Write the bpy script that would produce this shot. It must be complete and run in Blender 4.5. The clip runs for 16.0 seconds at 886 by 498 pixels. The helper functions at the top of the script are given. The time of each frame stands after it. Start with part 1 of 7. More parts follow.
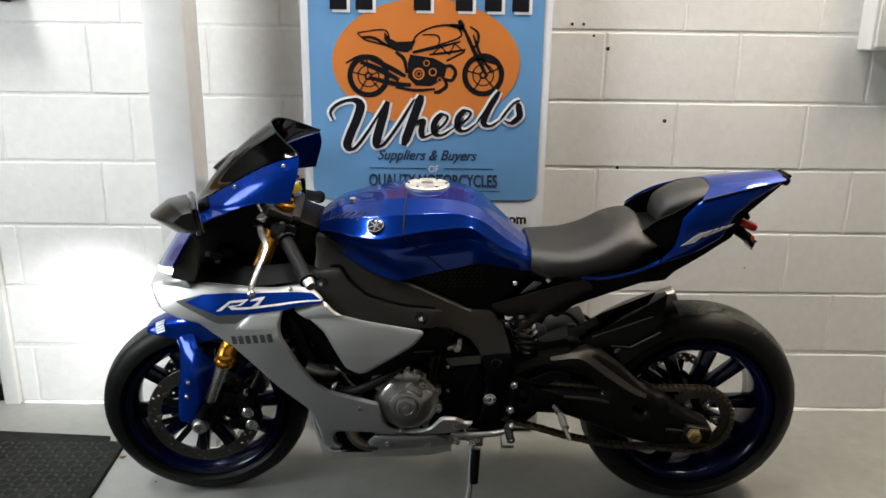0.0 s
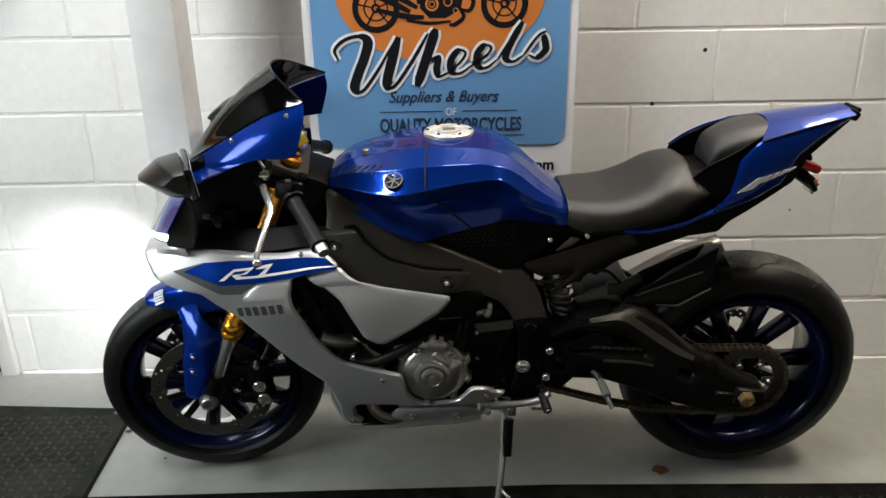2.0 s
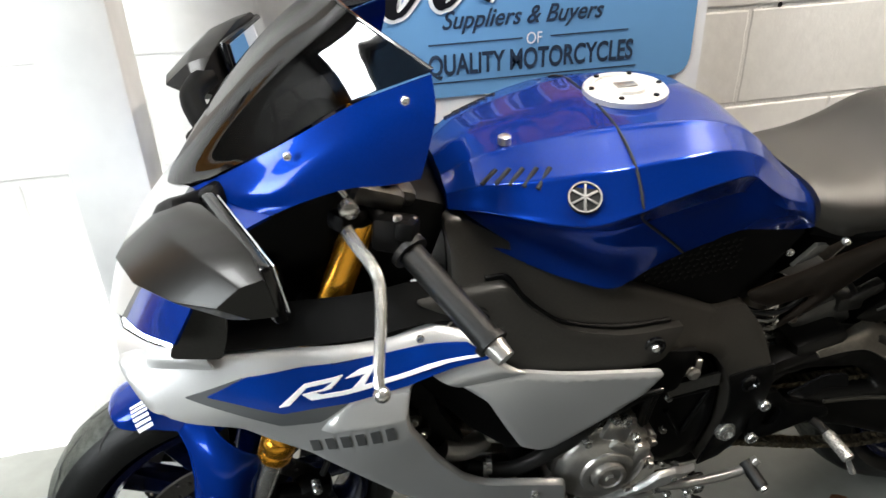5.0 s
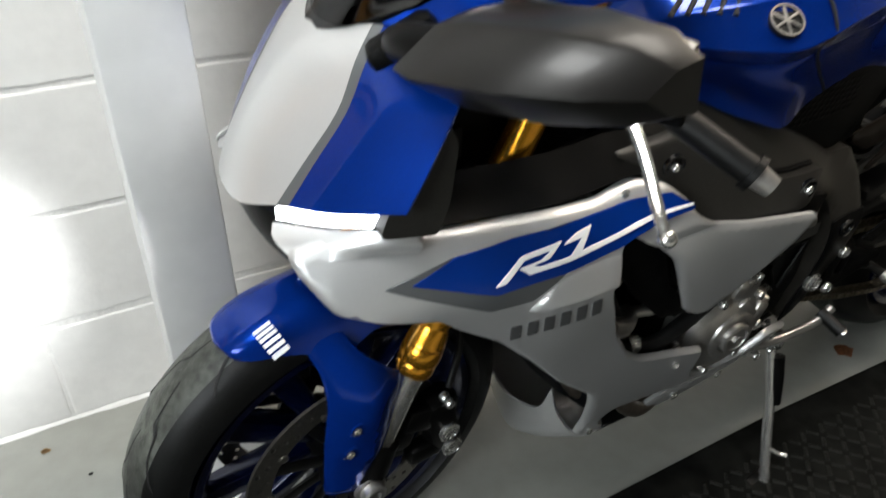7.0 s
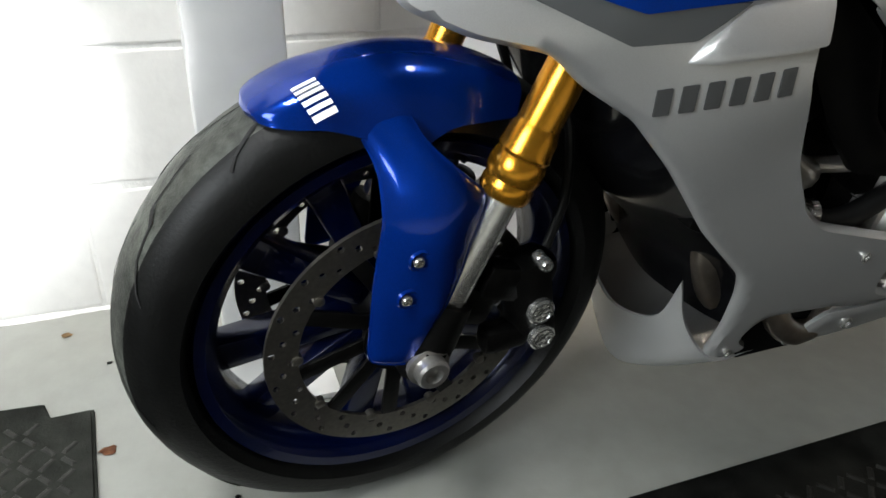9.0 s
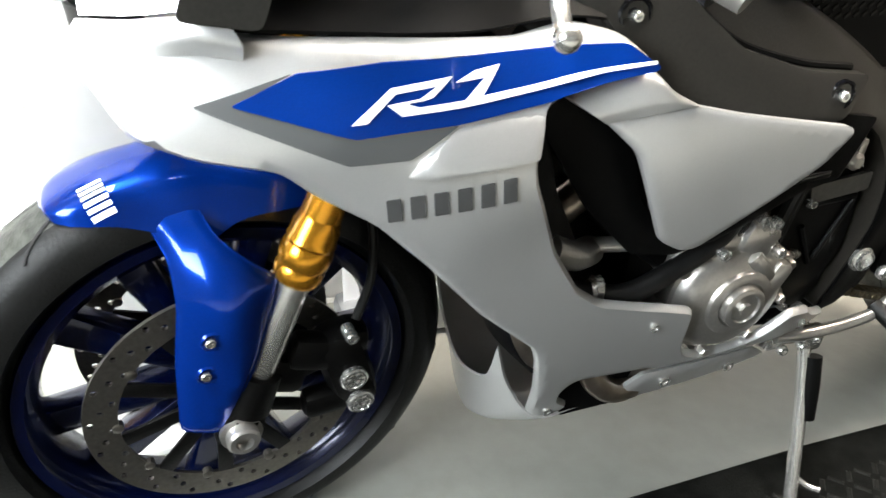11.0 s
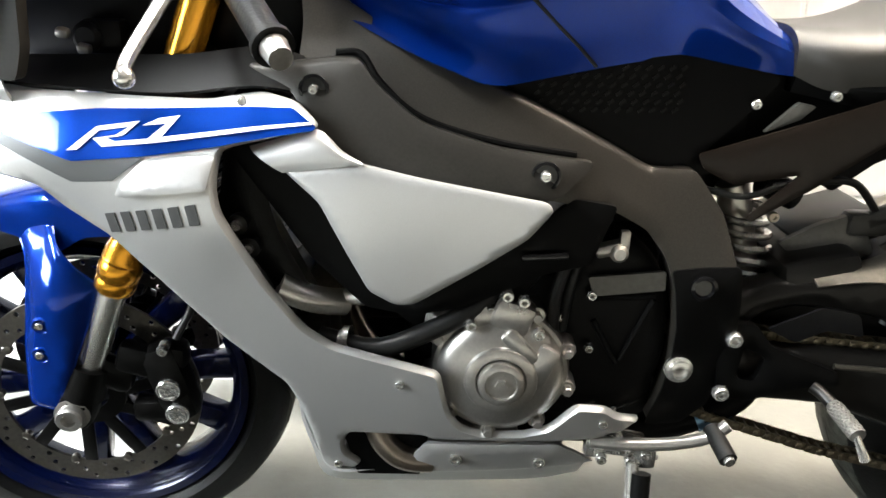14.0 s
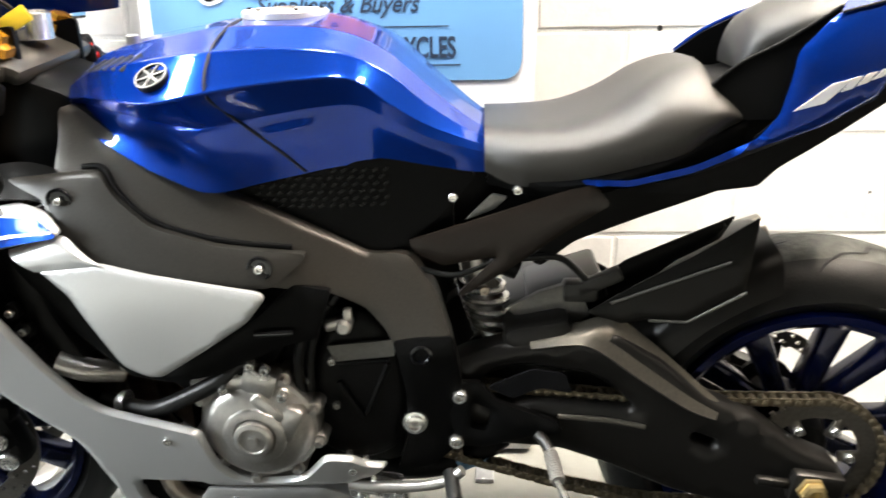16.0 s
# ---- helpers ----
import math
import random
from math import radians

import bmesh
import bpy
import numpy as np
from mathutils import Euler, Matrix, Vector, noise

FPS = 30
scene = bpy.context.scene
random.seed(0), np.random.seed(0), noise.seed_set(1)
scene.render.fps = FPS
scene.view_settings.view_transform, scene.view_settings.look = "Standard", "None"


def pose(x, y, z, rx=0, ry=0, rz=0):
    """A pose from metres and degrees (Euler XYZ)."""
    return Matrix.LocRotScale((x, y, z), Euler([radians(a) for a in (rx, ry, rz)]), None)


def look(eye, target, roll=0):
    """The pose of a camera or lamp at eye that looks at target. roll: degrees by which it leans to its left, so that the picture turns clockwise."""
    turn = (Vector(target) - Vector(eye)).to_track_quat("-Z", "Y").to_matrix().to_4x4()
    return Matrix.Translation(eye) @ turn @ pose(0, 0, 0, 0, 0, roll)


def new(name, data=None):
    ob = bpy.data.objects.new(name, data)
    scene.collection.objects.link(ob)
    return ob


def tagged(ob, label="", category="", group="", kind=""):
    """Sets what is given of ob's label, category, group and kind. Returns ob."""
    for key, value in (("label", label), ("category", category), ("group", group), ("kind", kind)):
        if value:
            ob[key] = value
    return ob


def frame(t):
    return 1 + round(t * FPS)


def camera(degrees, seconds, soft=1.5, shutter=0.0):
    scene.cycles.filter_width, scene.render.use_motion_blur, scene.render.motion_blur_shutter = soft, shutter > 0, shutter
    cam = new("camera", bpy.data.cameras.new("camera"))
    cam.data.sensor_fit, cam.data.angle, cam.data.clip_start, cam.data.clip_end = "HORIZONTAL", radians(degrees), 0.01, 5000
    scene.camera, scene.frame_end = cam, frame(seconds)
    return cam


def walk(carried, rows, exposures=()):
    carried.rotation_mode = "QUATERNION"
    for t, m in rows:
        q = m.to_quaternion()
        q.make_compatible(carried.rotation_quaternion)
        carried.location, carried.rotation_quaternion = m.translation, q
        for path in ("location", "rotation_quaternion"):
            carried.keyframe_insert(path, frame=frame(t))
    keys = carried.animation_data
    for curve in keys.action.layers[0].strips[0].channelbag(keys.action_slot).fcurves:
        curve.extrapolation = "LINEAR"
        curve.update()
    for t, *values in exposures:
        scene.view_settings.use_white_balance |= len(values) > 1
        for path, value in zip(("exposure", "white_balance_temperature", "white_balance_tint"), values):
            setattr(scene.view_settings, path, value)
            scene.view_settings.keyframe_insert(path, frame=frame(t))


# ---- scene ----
cam = camera(62.5, 16.0, shutter=0.3)
PATH = [
    (0, (-0.029, 0.015, 1.313), (-0.011, 1.942, 0.779), 0.8),
    (0.5, (-0.035, 0.016, 1.309), (-0.065, 1.932, 0.735), 1.0),
    (1, (-0.066, 0.032, 1.306), (-0.019, 1.941, 0.711), 0.5),
    (1.5, (-0.086, 0.09, 1.296), (-0.008, 1.979, 0.643), -0.1),
    (2, (-0.082, 0.223, 1.299), (-0.073, 2.098, 0.602), -0.9),
    (2.5, (-0.075, 0.341, 1.297), (-0.033, 2.203, 0.567), -0.3),
    (3, (-0.145, 0.484, 1.293), (0.019, 2.288, 0.445), 0.7),
    (3.5, (-0.272, 0.631, 1.294), (-0.011, 2.395, 0.388), -0.5),
    (4, (-0.359, 0.777, 1.291), (-0.067, 2.509, 0.334), 0.2),
    (4.2, (-0.381, 0.849, 1.285), (-0.098, 2.575, 0.315), -0.6),
    (6.3, (-0.811, 1.148, 1.251), (-0.094, 2.725, 0.252), 0.4),
    (6.5, (-0.85, 1.174, 1.221), (-0.047, 2.705, 0.215), 1.6),
    (7, (-0.933, 1.235, 1.111), (-0.122, 2.707, 0.026), 0.5),
    (7.5, (-0.959, 1.276, 0.965), (-0.234, 2.731, -0.2), 1.2),
    (8, (-0.941, 1.292, 0.831), (-0.272, 2.788, -0.316), 1.4),
    (8.2, (-0.927, 1.309, 0.775), (-0.29, 2.845, -0.337), 1.8),
    (10.3, (-0.828, 1.264, 0.746), (-0.19, 2.941, -0.138), 2.5),
    (10.5, (-0.801, 1.244, 0.775), (-0.121, 2.888, -0.139), 2.3),
    (11, (-0.704, 1.226, 0.851), (-0.085, 2.865, -0.113), 1.8),
    (11.5, (-0.597, 1.267, 0.873), (-0.078, 2.895, -0.166), 2.6),
    (12, (-0.487, 1.302, 0.866), (-0.055, 2.963, -0.161), 3.4),
    (12.5, (-0.336, 1.252, 0.871), (-0.194, 3.049, 0.005), 0.8),
    (13, (-0.276, 1.148, 0.855), (-0.224, 2.987, 0.068), 0.2),
    (13.5, (-0.236, 1.036, 0.817), (-0.189, 2.936, 0.194), 2.6),
    (14, (-0.165, 0.983, 0.792), (-0.197, 2.898, 0.215), 1.0),
    (14.5, (-0.077, 0.926, 0.786), (-0.248, 2.842, 0.24), -0.2),
    (15, (0.007, 0.909, 0.82), (-0.191, 2.83, 0.297), -0.9),
    (15.5, (0.106, 0.891, 0.869), (-0.097, 2.808, 0.336), -1.5),
    (16, (0.214, 0.902, 0.941), (0.115, 2.807, 0.339), -1.0),
]
EXPOSE = [(0.0, 0.0), (1.5, -0.08), (2.5, -0.05), (3.0, 0.20), (3.5, 0.55), (4.0, 0.95), (6.5, 0.10), (7.0, 0.05), (8.0, 0.08), (10.5, 1.35), (11.5, 1.80), (12.0, 1.85), (12.5, 1.75), (13.5, 1.87), (14.0, 1.82), (15.0, 1.80), (16.0, 1.95)]
walk(cam, [(t, look(eye, target, roll)) for t, eye, target, roll in PATH], EXPOSE)

# ---- world, lamps ----
world = bpy.data.worlds.new("world")
scene.world = world
world.use_nodes = True
world.node_tree.nodes["Background"].inputs[0].default_value = (0.9, 0.95, 1.0, 1)
world.node_tree.nodes["Background"].inputs[1].default_value = 0.0


def area_lamp(name, m, sx, sy, watts, color):
    d = bpy.data.lights.new(name, "AREA")
    d.shape, d.size, d.size_y, d.energy, d.color = "RECTANGLE", sx, sy, watts, color
    ob = new(name, d)
    ob.matrix_world = m
    return ob


CEIL = 3.30
# three ceiling panels: a cool one over the front of the machine, warmer ones towards the back of the room
LAMPS = [(-1.80, 1.30, 56, (0.93, 0.98, 1.0)), (0.35, 1.80, 21, (1.0, 0.93, 0.82)), (1.95, 1.95, 60, (1.0, 0.84, 0.66))]
for lx, ly, watts, color in LAMPS:
    area_lamp("panel_light", pose(lx, ly, CEIL - 0.075), 0.55, 0.95, watts, color)

# added unseen fill before the machine's nose, as from an end-wall window
area_lamp("added_window_fill", look((-2.43, 0.85, 1.35), (0.0, 0.95, 1.05)), 1.10, 1.00, 30, (0.90, 0.97, 1.0))

# the machine's own lit headlamp throws a patch on the wall beside its nose
spot = bpy.data.lights.new("headlamp_beam", "SPOT")
spot.energy, spot.color, spot.spot_size, spot.spot_blend, spot.shadow_soft_size = 36, (0.95, 0.98, 1.0), radians(52), 0.8, 0.05
beam = new("headlamp_beam", spot)
beam.matrix_world = look((-0.86, 2.00, 0.64), (-1.30, 2.55, 0.32))

# ---- materials ----
def material(name, color, rough=0.5, metal=0.0, coat=0.0, grain=0.0, grain_size=60.0, bump=0.0, bump_size=200.0, stain=0.0, stain_size=3.0,
             spec=0.5, rough_var=0.0, flake=0.0, vary=0.0):
    m = bpy.data.materials.new(name)
    m.use_nodes = True
    nt = m.node_tree
    b = nt.nodes["Principled BSDF"]
    b.inputs["Base Color"].default_value = (*color, 1)
    b.inputs["Roughness"].default_value = rough
    b.inputs["Metallic"].default_value = metal
    b.inputs["Coat Weight"].default_value = coat
    b.inputs["Coat Roughness"].default_value = 0.025
    b.inputs["Specular IOR Level"].default_value = spec
    tc = nt.nodes.new("ShaderNodeTexCoord")
    last = None

    def noise_of(size, detail=4.0):
        n = nt.nodes.new("ShaderNodeTexNoise")
        n.inputs["Scale"].default_value, n.inputs["Detail"].default_value = size, detail
        nt.links.new(tc.outputs["Object"], n.inputs["Vector"])
        return n

    for amount, size in ((grain, grain_size), (stain, stain_size)):
        if not amount:
            continue
        n = noise_of(size, 6.0)
        r = nt.nodes.new("ShaderNodeMapRange")
        r.inputs["From Min"].default_value, r.inputs["From Max"].default_value = 0.3, 0.7
        r.inputs["To Min"].default_value, r.inputs["To Max"].default_value = 1 - amount, 1 + amount
        nt.links.new(n.outputs["Fac"], r.inputs["Value"])
        mul = nt.nodes.new("ShaderNodeVectorMath")
        mul.operation = "SCALE"
        if last is None:
            mul.inputs[0].default_value = color
        else:
            nt.links.new(last, mul.inputs[0])
        nt.links.new(r.outputs[0], mul.inputs["Scale"])
        last = mul.outputs[0]
    if vary:
        info = nt.nodes.new("ShaderNodeObjectInfo")
        r = nt.nodes.new("ShaderNodeMapRange")
        r.inputs["To Min"].default_value, r.inputs["To Max"].default_value = 1 - vary, 1 + vary
        nt.links.new(info.outputs["Random"], r.inputs["Value"])
        mul = nt.nodes.new("ShaderNodeVectorMath")
        mul.operation = "SCALE"
        if last is None:
            mul.inputs[0].default_value = color
        else:
            nt.links.new(last, mul.inputs[0])
        nt.links.new(r.outputs[0], mul.inputs["Scale"])
        last = mul.outputs[0]
    if last is not None:
        nt.links.new(last, b.inputs["Base Color"])
    if rough_var:
        n = noise_of(9.0)
        r = nt.nodes.new("ShaderNodeMapRange")
        r.inputs["To Min"].default_value, r.inputs["To Max"].default_value = max(0.02, rough - rough_var), rough + rough_var
        nt.links.new(n.outputs["Fac"], r.inputs["Value"])
        nt.links.new(r.outputs[0], b.inputs["Roughness"])
    if bump:
        n = noise_of(bump_size)
        p = nt.nodes.new("ShaderNodeBump")
        p.inputs["Strength"].default_value, p.inputs["Distance"].default_value = bump, 0.004
        nt.links.new(n.outputs["Fac"], p.inputs["Height"])
        nt.links.new(p.outputs[0], b.inputs["Normal"])
    return m


BLUE = material("race_blue_paint", (0.0012, 0.025, 0.225), 0.21, 0.50, 0.55, spec=0.03, grain=0.12, grain_size=900)
BLUE_G = material("blue_graphic", (0.0018, 0.034, 0.265), 0.32, 0.5, 0.5, spec=0.04, grain=0.08, grain_size=900)
SILVER = material("matt_silver_paint", (0.56, 0.56, 0.555), 0.36, 0.62, 0.15, grain=0.05, grain_size=1200, rough_var=0.05)
GREYP = material("grey_graphic", (0.085, 0.088, 0.09), 0.4, 0.2)
LETTER = material("dark_grey_letter", (0.06, 0.06, 0.06), 0.45)
WHITEP = material("white_graphic", (0.82, 0.83, 0.85), 0.35)
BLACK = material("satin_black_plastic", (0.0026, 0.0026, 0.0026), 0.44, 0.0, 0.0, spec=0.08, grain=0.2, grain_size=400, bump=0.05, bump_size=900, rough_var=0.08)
DUCT = material("dark_grey_plastic", (0.0195, 0.0183, 0.0160), 0.38, 0.1, 0.0, spec=0.3, grain=0.15, grain_size=300, rough_var=0.08)
FRAME = material("satin_frame_paint", (0.044, 0.040, 0.034), 0.38, 0.45, 0.0, spec=0.55, grain=0.15, grain_size=500, rough_var=0.08)
SWARM = material("black_arm_paint", (0.0090, 0.0083, 0.0074), 0.34, 0.35, 0.05, spec=0.32, grain=0.15, grain_size=500, rough_var=0.08)
GLOSS = material("gloss_black", (0.004, 0.004, 0.0045), 0.14, 0.0, 0.4, spec=0.3)
RUBBER = material("tyre_rubber", (0.0034, 0.0035, 0.0033), 0.45, 0.0, 0.0, spec=0.22, grain=0.3, grain_size=40, bump=0.15, bump_size=250, stain=0.25, stain_size=6, rough_var=0.12)
DUSTY = material("dusty_worn_tread", (0.052, 0.056, 0.048), 0.55, spec=0.35, grain=0.55, grain_size=70, bump=0.3, bump_size=320, stain=0.55, stain_size=14, rough_var=0.15)
GROOVE = material("tread_groove", (0.006, 0.006, 0.006), 0.8)
SEATM = material("seat_vinyl", (0.0155, 0.0140, 0.0115), 0.40, 0.0, 0.0, spec=0.6, grain=0.12, grain_size=250, bump=0.25, bump_size=900, rough_var=0.06)
GOLD = material("gold_anodised", (0.80, 0.36, 0.03), 0.24, 0.9, 0.2, grain=0.06, grain_size=300)
CHROME = material("bright_steel", (0.74, 0.73, 0.70), 0.24, 0.88, 0.0, grain=0.08, grain_size=200, rough_var=0.06)
ALU = material("cast_aluminium", (0.46, 0.445, 0.42), 0.30, 0.85, 0.0, grain=0.07, grain_size=220, bump=0.04, bump_size=500, rough_var=0.08)
STEEL = material("brushed_disc_steel", (0.185, 0.172, 0.150), 0.32, 0.9, 0.0, grain=0.15, grain_size=160, rough_var=0.06)
CHAINM = material("oiled_chain_steel", (0.20, 0.17, 0.12), 0.36, 0.9, 0.0, grain=0.35, grain_size=180)
TITAN = material("heat_tinted_pipe", (0.36, 0.31, 0.26), 0.3, 0.95, 0.0, grain=0.2, grain_size=40)
HEAT = material("heat_blued_steel", (0.16, 0.30, 0.46), 0.28, 0.9, 0.0, grain=0.25, grain_size=30)
# tread bars a little lighter than the mat sheet
TREAD = material("lighter_mat_tread", (0.0090, 0.0092, 0.0084), 0.5, spec=0.06, grain=0.3, grain_size=60)
HUGM = material("dull_black_composite", (0.0046, 0.0043, 0.0037), 0.32, 0.2, 0.0, spec=0.24, grain=0.2, grain_size=300, rough_var=0.06)
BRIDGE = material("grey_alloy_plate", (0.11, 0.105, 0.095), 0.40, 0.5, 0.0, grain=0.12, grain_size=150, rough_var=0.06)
# black alloy lightened to carry the satin highlight along the swingarm
ARM = material("highlit_black_alloy", (0.105, 0.096, 0.080), 0.36, 0.75, 0.0, spec=0.5, grain=0.12, grain_size=200, rough_var=0.06)
RED = material("red_lens", (0.55, 0.012, 0.01), 0.12, 0.0, 0.6)
ORANGE = material("orange_lens", (0.75, 0.16, 0.01), 0.2, 0.0, 0.4)
YELLOW = material("yellow_tag", (0.72, 0.55, 0.03), 0.45, grain=0.1)
BROWNP = material("brown_black_plastic", (0.0085, 0.0055, 0.0036), 0.36, spec=0.3, rough_var=0.06, grain=0.15, grain_size=200)
MIRROR = material("mirror_glass", (0.85, 0.86, 0.88), 0.02, 1.0)
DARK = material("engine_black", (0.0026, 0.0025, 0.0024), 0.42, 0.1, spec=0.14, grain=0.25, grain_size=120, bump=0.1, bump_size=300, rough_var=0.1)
CAPM = material("satin_bright_metal", (0.80, 0.79, 0.76), 0.34, 0.55, 0.0, grain=0.05, grain_size=150)
HOSE = material("black_hose", (0.006, 0.006, 0.006), 0.38, spec=0.3)
RIMP = material("deep_blue_rim_paint", (0.0005, 0.0038, 0.036), 0.24, 0.35, 0.3, grain=0.1, grain_size=700)
BADGE_K = material("badge_black", (0.006, 0.006, 0.006), 0.6, spec=0.2)
EMB = material("dull_badge_metal", (0.20, 0.195, 0.185), 0.5, 0.5, grain=0.1, grain_size=200)

WALLP = material("white_wall_paint", (0.76, 0.75, 0.725), 0.5, grain=0.03, grain_size=35, bump=0.22, bump_size=45, stain=0.04, stain_size=2.2, vary=0.025)
MORTAR = material("painted_mortar", (0.74, 0.73, 0.705), 0.6, grain=0.06, grain_size=60, bump=0.4, bump_size=120)
POSTP = material("white_post_paint", (0.66, 0.655, 0.64), 0.42, grain=0.03, grain_size=20, bump=0.08, bump_size=40, stain=0.05, stain_size=5)
FLOORP = material("grey_floor_paint", (0.245, 0.248, 0.228), 0.34, grain=0.06, grain_size=25, bump=0.12, bump_size=70, stain=0.10, stain_size=2.5, rough_var=0.10)
MATM = material("black_rubber_mat", (0.0070, 0.0072, 0.0066), 0.75, spec=0.0, grain=0.35, grain_size=30, bump=0.2, bump_size=300, stain=0.35, stain_size=5, rough_var=0.12)
# lit copies of the mat and tread rubber, stronger light put into the colour
LITMAT = material("lit_rubber_mat", (0.0190, 0.0200, 0.0175), 0.75, spec=0.05, grain=0.35, grain_size=30, bump=0.2, bump_size=300, stain=0.35, stain_size=5, rough_var=0.12)
LITTREAD = material("lit_mat_tread", (0.0260, 0.0270, 0.0240), 0.55, spec=0.15, grain=0.3, grain_size=60)
# unseen ceiling and room walls, set dark to cut fill and deepen shadows
CEILP = material("dark_ceiling_paint", (0.16, 0.155, 0.15), 0.8, grain=0.05, grain_size=12)
ROOMP = material("dark_room_paint", (0.08, 0.08, 0.077), 0.7, grain=0.05, grain_size=10)
OAK = material("oak_door", (0.46, 0.22, 0.06), 0.42, grain=0.18, grain_size=25, stain=0.1, stain_size=6)
KICK = material("brushed_kick_plate", (0.34, 0.35, 0.36), 0.35, 0.6, grain=0.06, grain_size=80)
GLOSSW = material("gloss_white_paint", (0.78, 0.77, 0.74), 0.3, grain=0.02, grain_size=15, stain=0.03, stain_size=5)
RUST = material("rust_stain", (0.20, 0.075, 0.03), 0.7, grain=0.4, grain_size=150)
DEBRIS = material("dry_leaf", (0.26, 0.16, 0.07), 0.7, grain=0.4, grain_size=90)
P_WHITE = material("banner_white", (0.78, 0.785, 0.80), 0.45, grain=0.02)
P_BLUE = material("banner_blue", (0.130, 0.30, 0.54), 0.42, grain=0.03, grain_size=8)
P_ORANGE = material("banner_orange", (0.60, 0.185, 0.035), 0.42, grain=0.03, grain_size=8)
P_BLACK = material("banner_black", (0.007, 0.007, 0.009), 0.5, spec=0.15)
P_NAVY = material("banner_navy", (0.020, 0.035, 0.065), 0.42)


def emitter(name, color, strength):
    m = bpy.data.materials.new(name)
    m.use_nodes = True
    b = m.node_tree.nodes["Principled BSDF"]
    b.inputs["Emission Color"].default_value = (*color, 1)
    b.inputs["Emission Strength"].default_value = strength
    return m


DRL = emitter("lit_position_lamp", (0.92, 0.97, 1.0), 9.0)
LED = emitter("green_lamp", (0.05, 1.0, 0.3), 3.0)
PANE_GLOW = emitter("added_pane_glow", (0.86, 0.95, 1.0), 4.0)
TUBE = emitter("lit_panel", (1.0, 0.96, 0.9), 12.0)
SMOKE = bpy.data.materials.new("smoked_screen")
SMOKE.use_nodes = True
nt = SMOKE.node_tree
nt.nodes.remove(nt.nodes["Principled BSDF"])
tr, gl, mx, fr = (nt.nodes.new(k) for k in ("ShaderNodeBsdfTransparent", "ShaderNodeBsdfGlossy", "ShaderNodeMixShader", "ShaderNodeFresnel"))
tr.inputs[0].default_value = (0.20, 0.20, 0.205, 1)
gl.inputs["Roughness"].default_value = 0.02
fr.inputs[0].default_value = 1.5
nt.links.new(fr.outputs[0], mx.inputs[0])
nt.links.new(tr.outputs[0], mx.inputs[1])
nt.links.new(gl.outputs[0], mx.inputs[2])
nt.links.new(mx.outputs[0], nt.nodes["Material Output"].inputs[0])

# ---- shaping helpers ----
from mathutils.geometry import delaunay_2d_cdt


def part(name, bm, mat, parent=None, label="", smooth=35, m=None):
    me = bpy.data.meshes.new(name)
    bmesh.ops.recalc_face_normals(bm, faces=bm.faces)
    bm.to_mesh(me)
    bm.free()
    if smooth:
        me.polygons.foreach_set("use_smooth", [True] * len(me.polygons))
        me.set_sharp_from_angle(angle=radians(smooth))
    me.materials.append(mat)
    ob = new(name, me)
    ob.parent = parent
    if m is not None:
        ob.matrix_local = m
    if label:
        tagged(ob, label)
    return ob


def thing(name, label, category, m=None, group=""):
    ob = new(name)
    if m is not None:
        ob.matrix_world = m
    return tagged(ob, label, category, group)


def box(bm, c, s, r=0.0, turn=(0, 0, 0), seg=2):
    """A box of size s round c, with its edges rounded by r."""
    out = bmesh.ops.create_cube(bm, size=1, matrix=pose(*c, *turn) @ Matrix.Diagonal((*s, 1)))
    if r:
        edges = list({e for v in out["verts"] for e in v.link_edges})
        bmesh.ops.bevel(bm, geom=edges, offset=r, segments=seg, affect="EDGES", profile=0.5)
    return bm


def boxed(c, s, r=0.0, turn=(0, 0, 0)):
    return box(bmesh.new(), c, s, r, turn)


def catmull(pts, n):
    """Points on a smooth curve through pts, n for each span."""
    p = [Vector(q) for q in pts]
    p = [2 * p[0] - p[1]] + p + [2 * p[-1] - p[-2]]
    out = []
    for i in range(1, len(p) - 2):
        for k in range(n):
            t = k / n
            out.append(0.5 * ((2 * p[i]) + (p[i + 1] - p[i - 1]) * t + (2 * p[i - 1] - 5 * p[i] + 4 * p[i + 1] - p[i + 2]) * t * t
                              + (3 * p[i] - p[i - 1] - 3 * p[i + 1] + p[i + 2]) * t ** 3))
    return out + [p[-2]]


def tube(bm, pts, r, n=10, smooth=6, r2=None):
    """A round bar along pts, capped; r to r2 along its length."""
    path = catmull(pts, smooth) if smooth and len(pts) > 2 else [Vector(q) for q in pts]
    rings, side = [], None
    for i, q in enumerate(path):
        d = (path[min(i + 1, len(path) - 1)] - path[max(i - 1, 0)]).normalized()
        side = (side - d * side.dot(d)).normalized() if side else d.orthogonal().normalized()
        up = d.cross(side)
        rad = r if r2 is None else r + (r2 - r) * i / (len(path) - 1)
        rings.append([bm.verts.new(q + (side * math.cos(a) + up * math.sin(a)) * rad) for a in (2 * math.pi * k / n for k in range(n))])
    for a, b in zip(rings, rings[1:]):
        for k in range(n):
            bm.faces.new((a[k], a[(k + 1) % n], b[(k + 1) % n], b[k]))
    bm.faces.new(rings[0][::-1])
    bm.faces.new(rings[-1])
    return bm


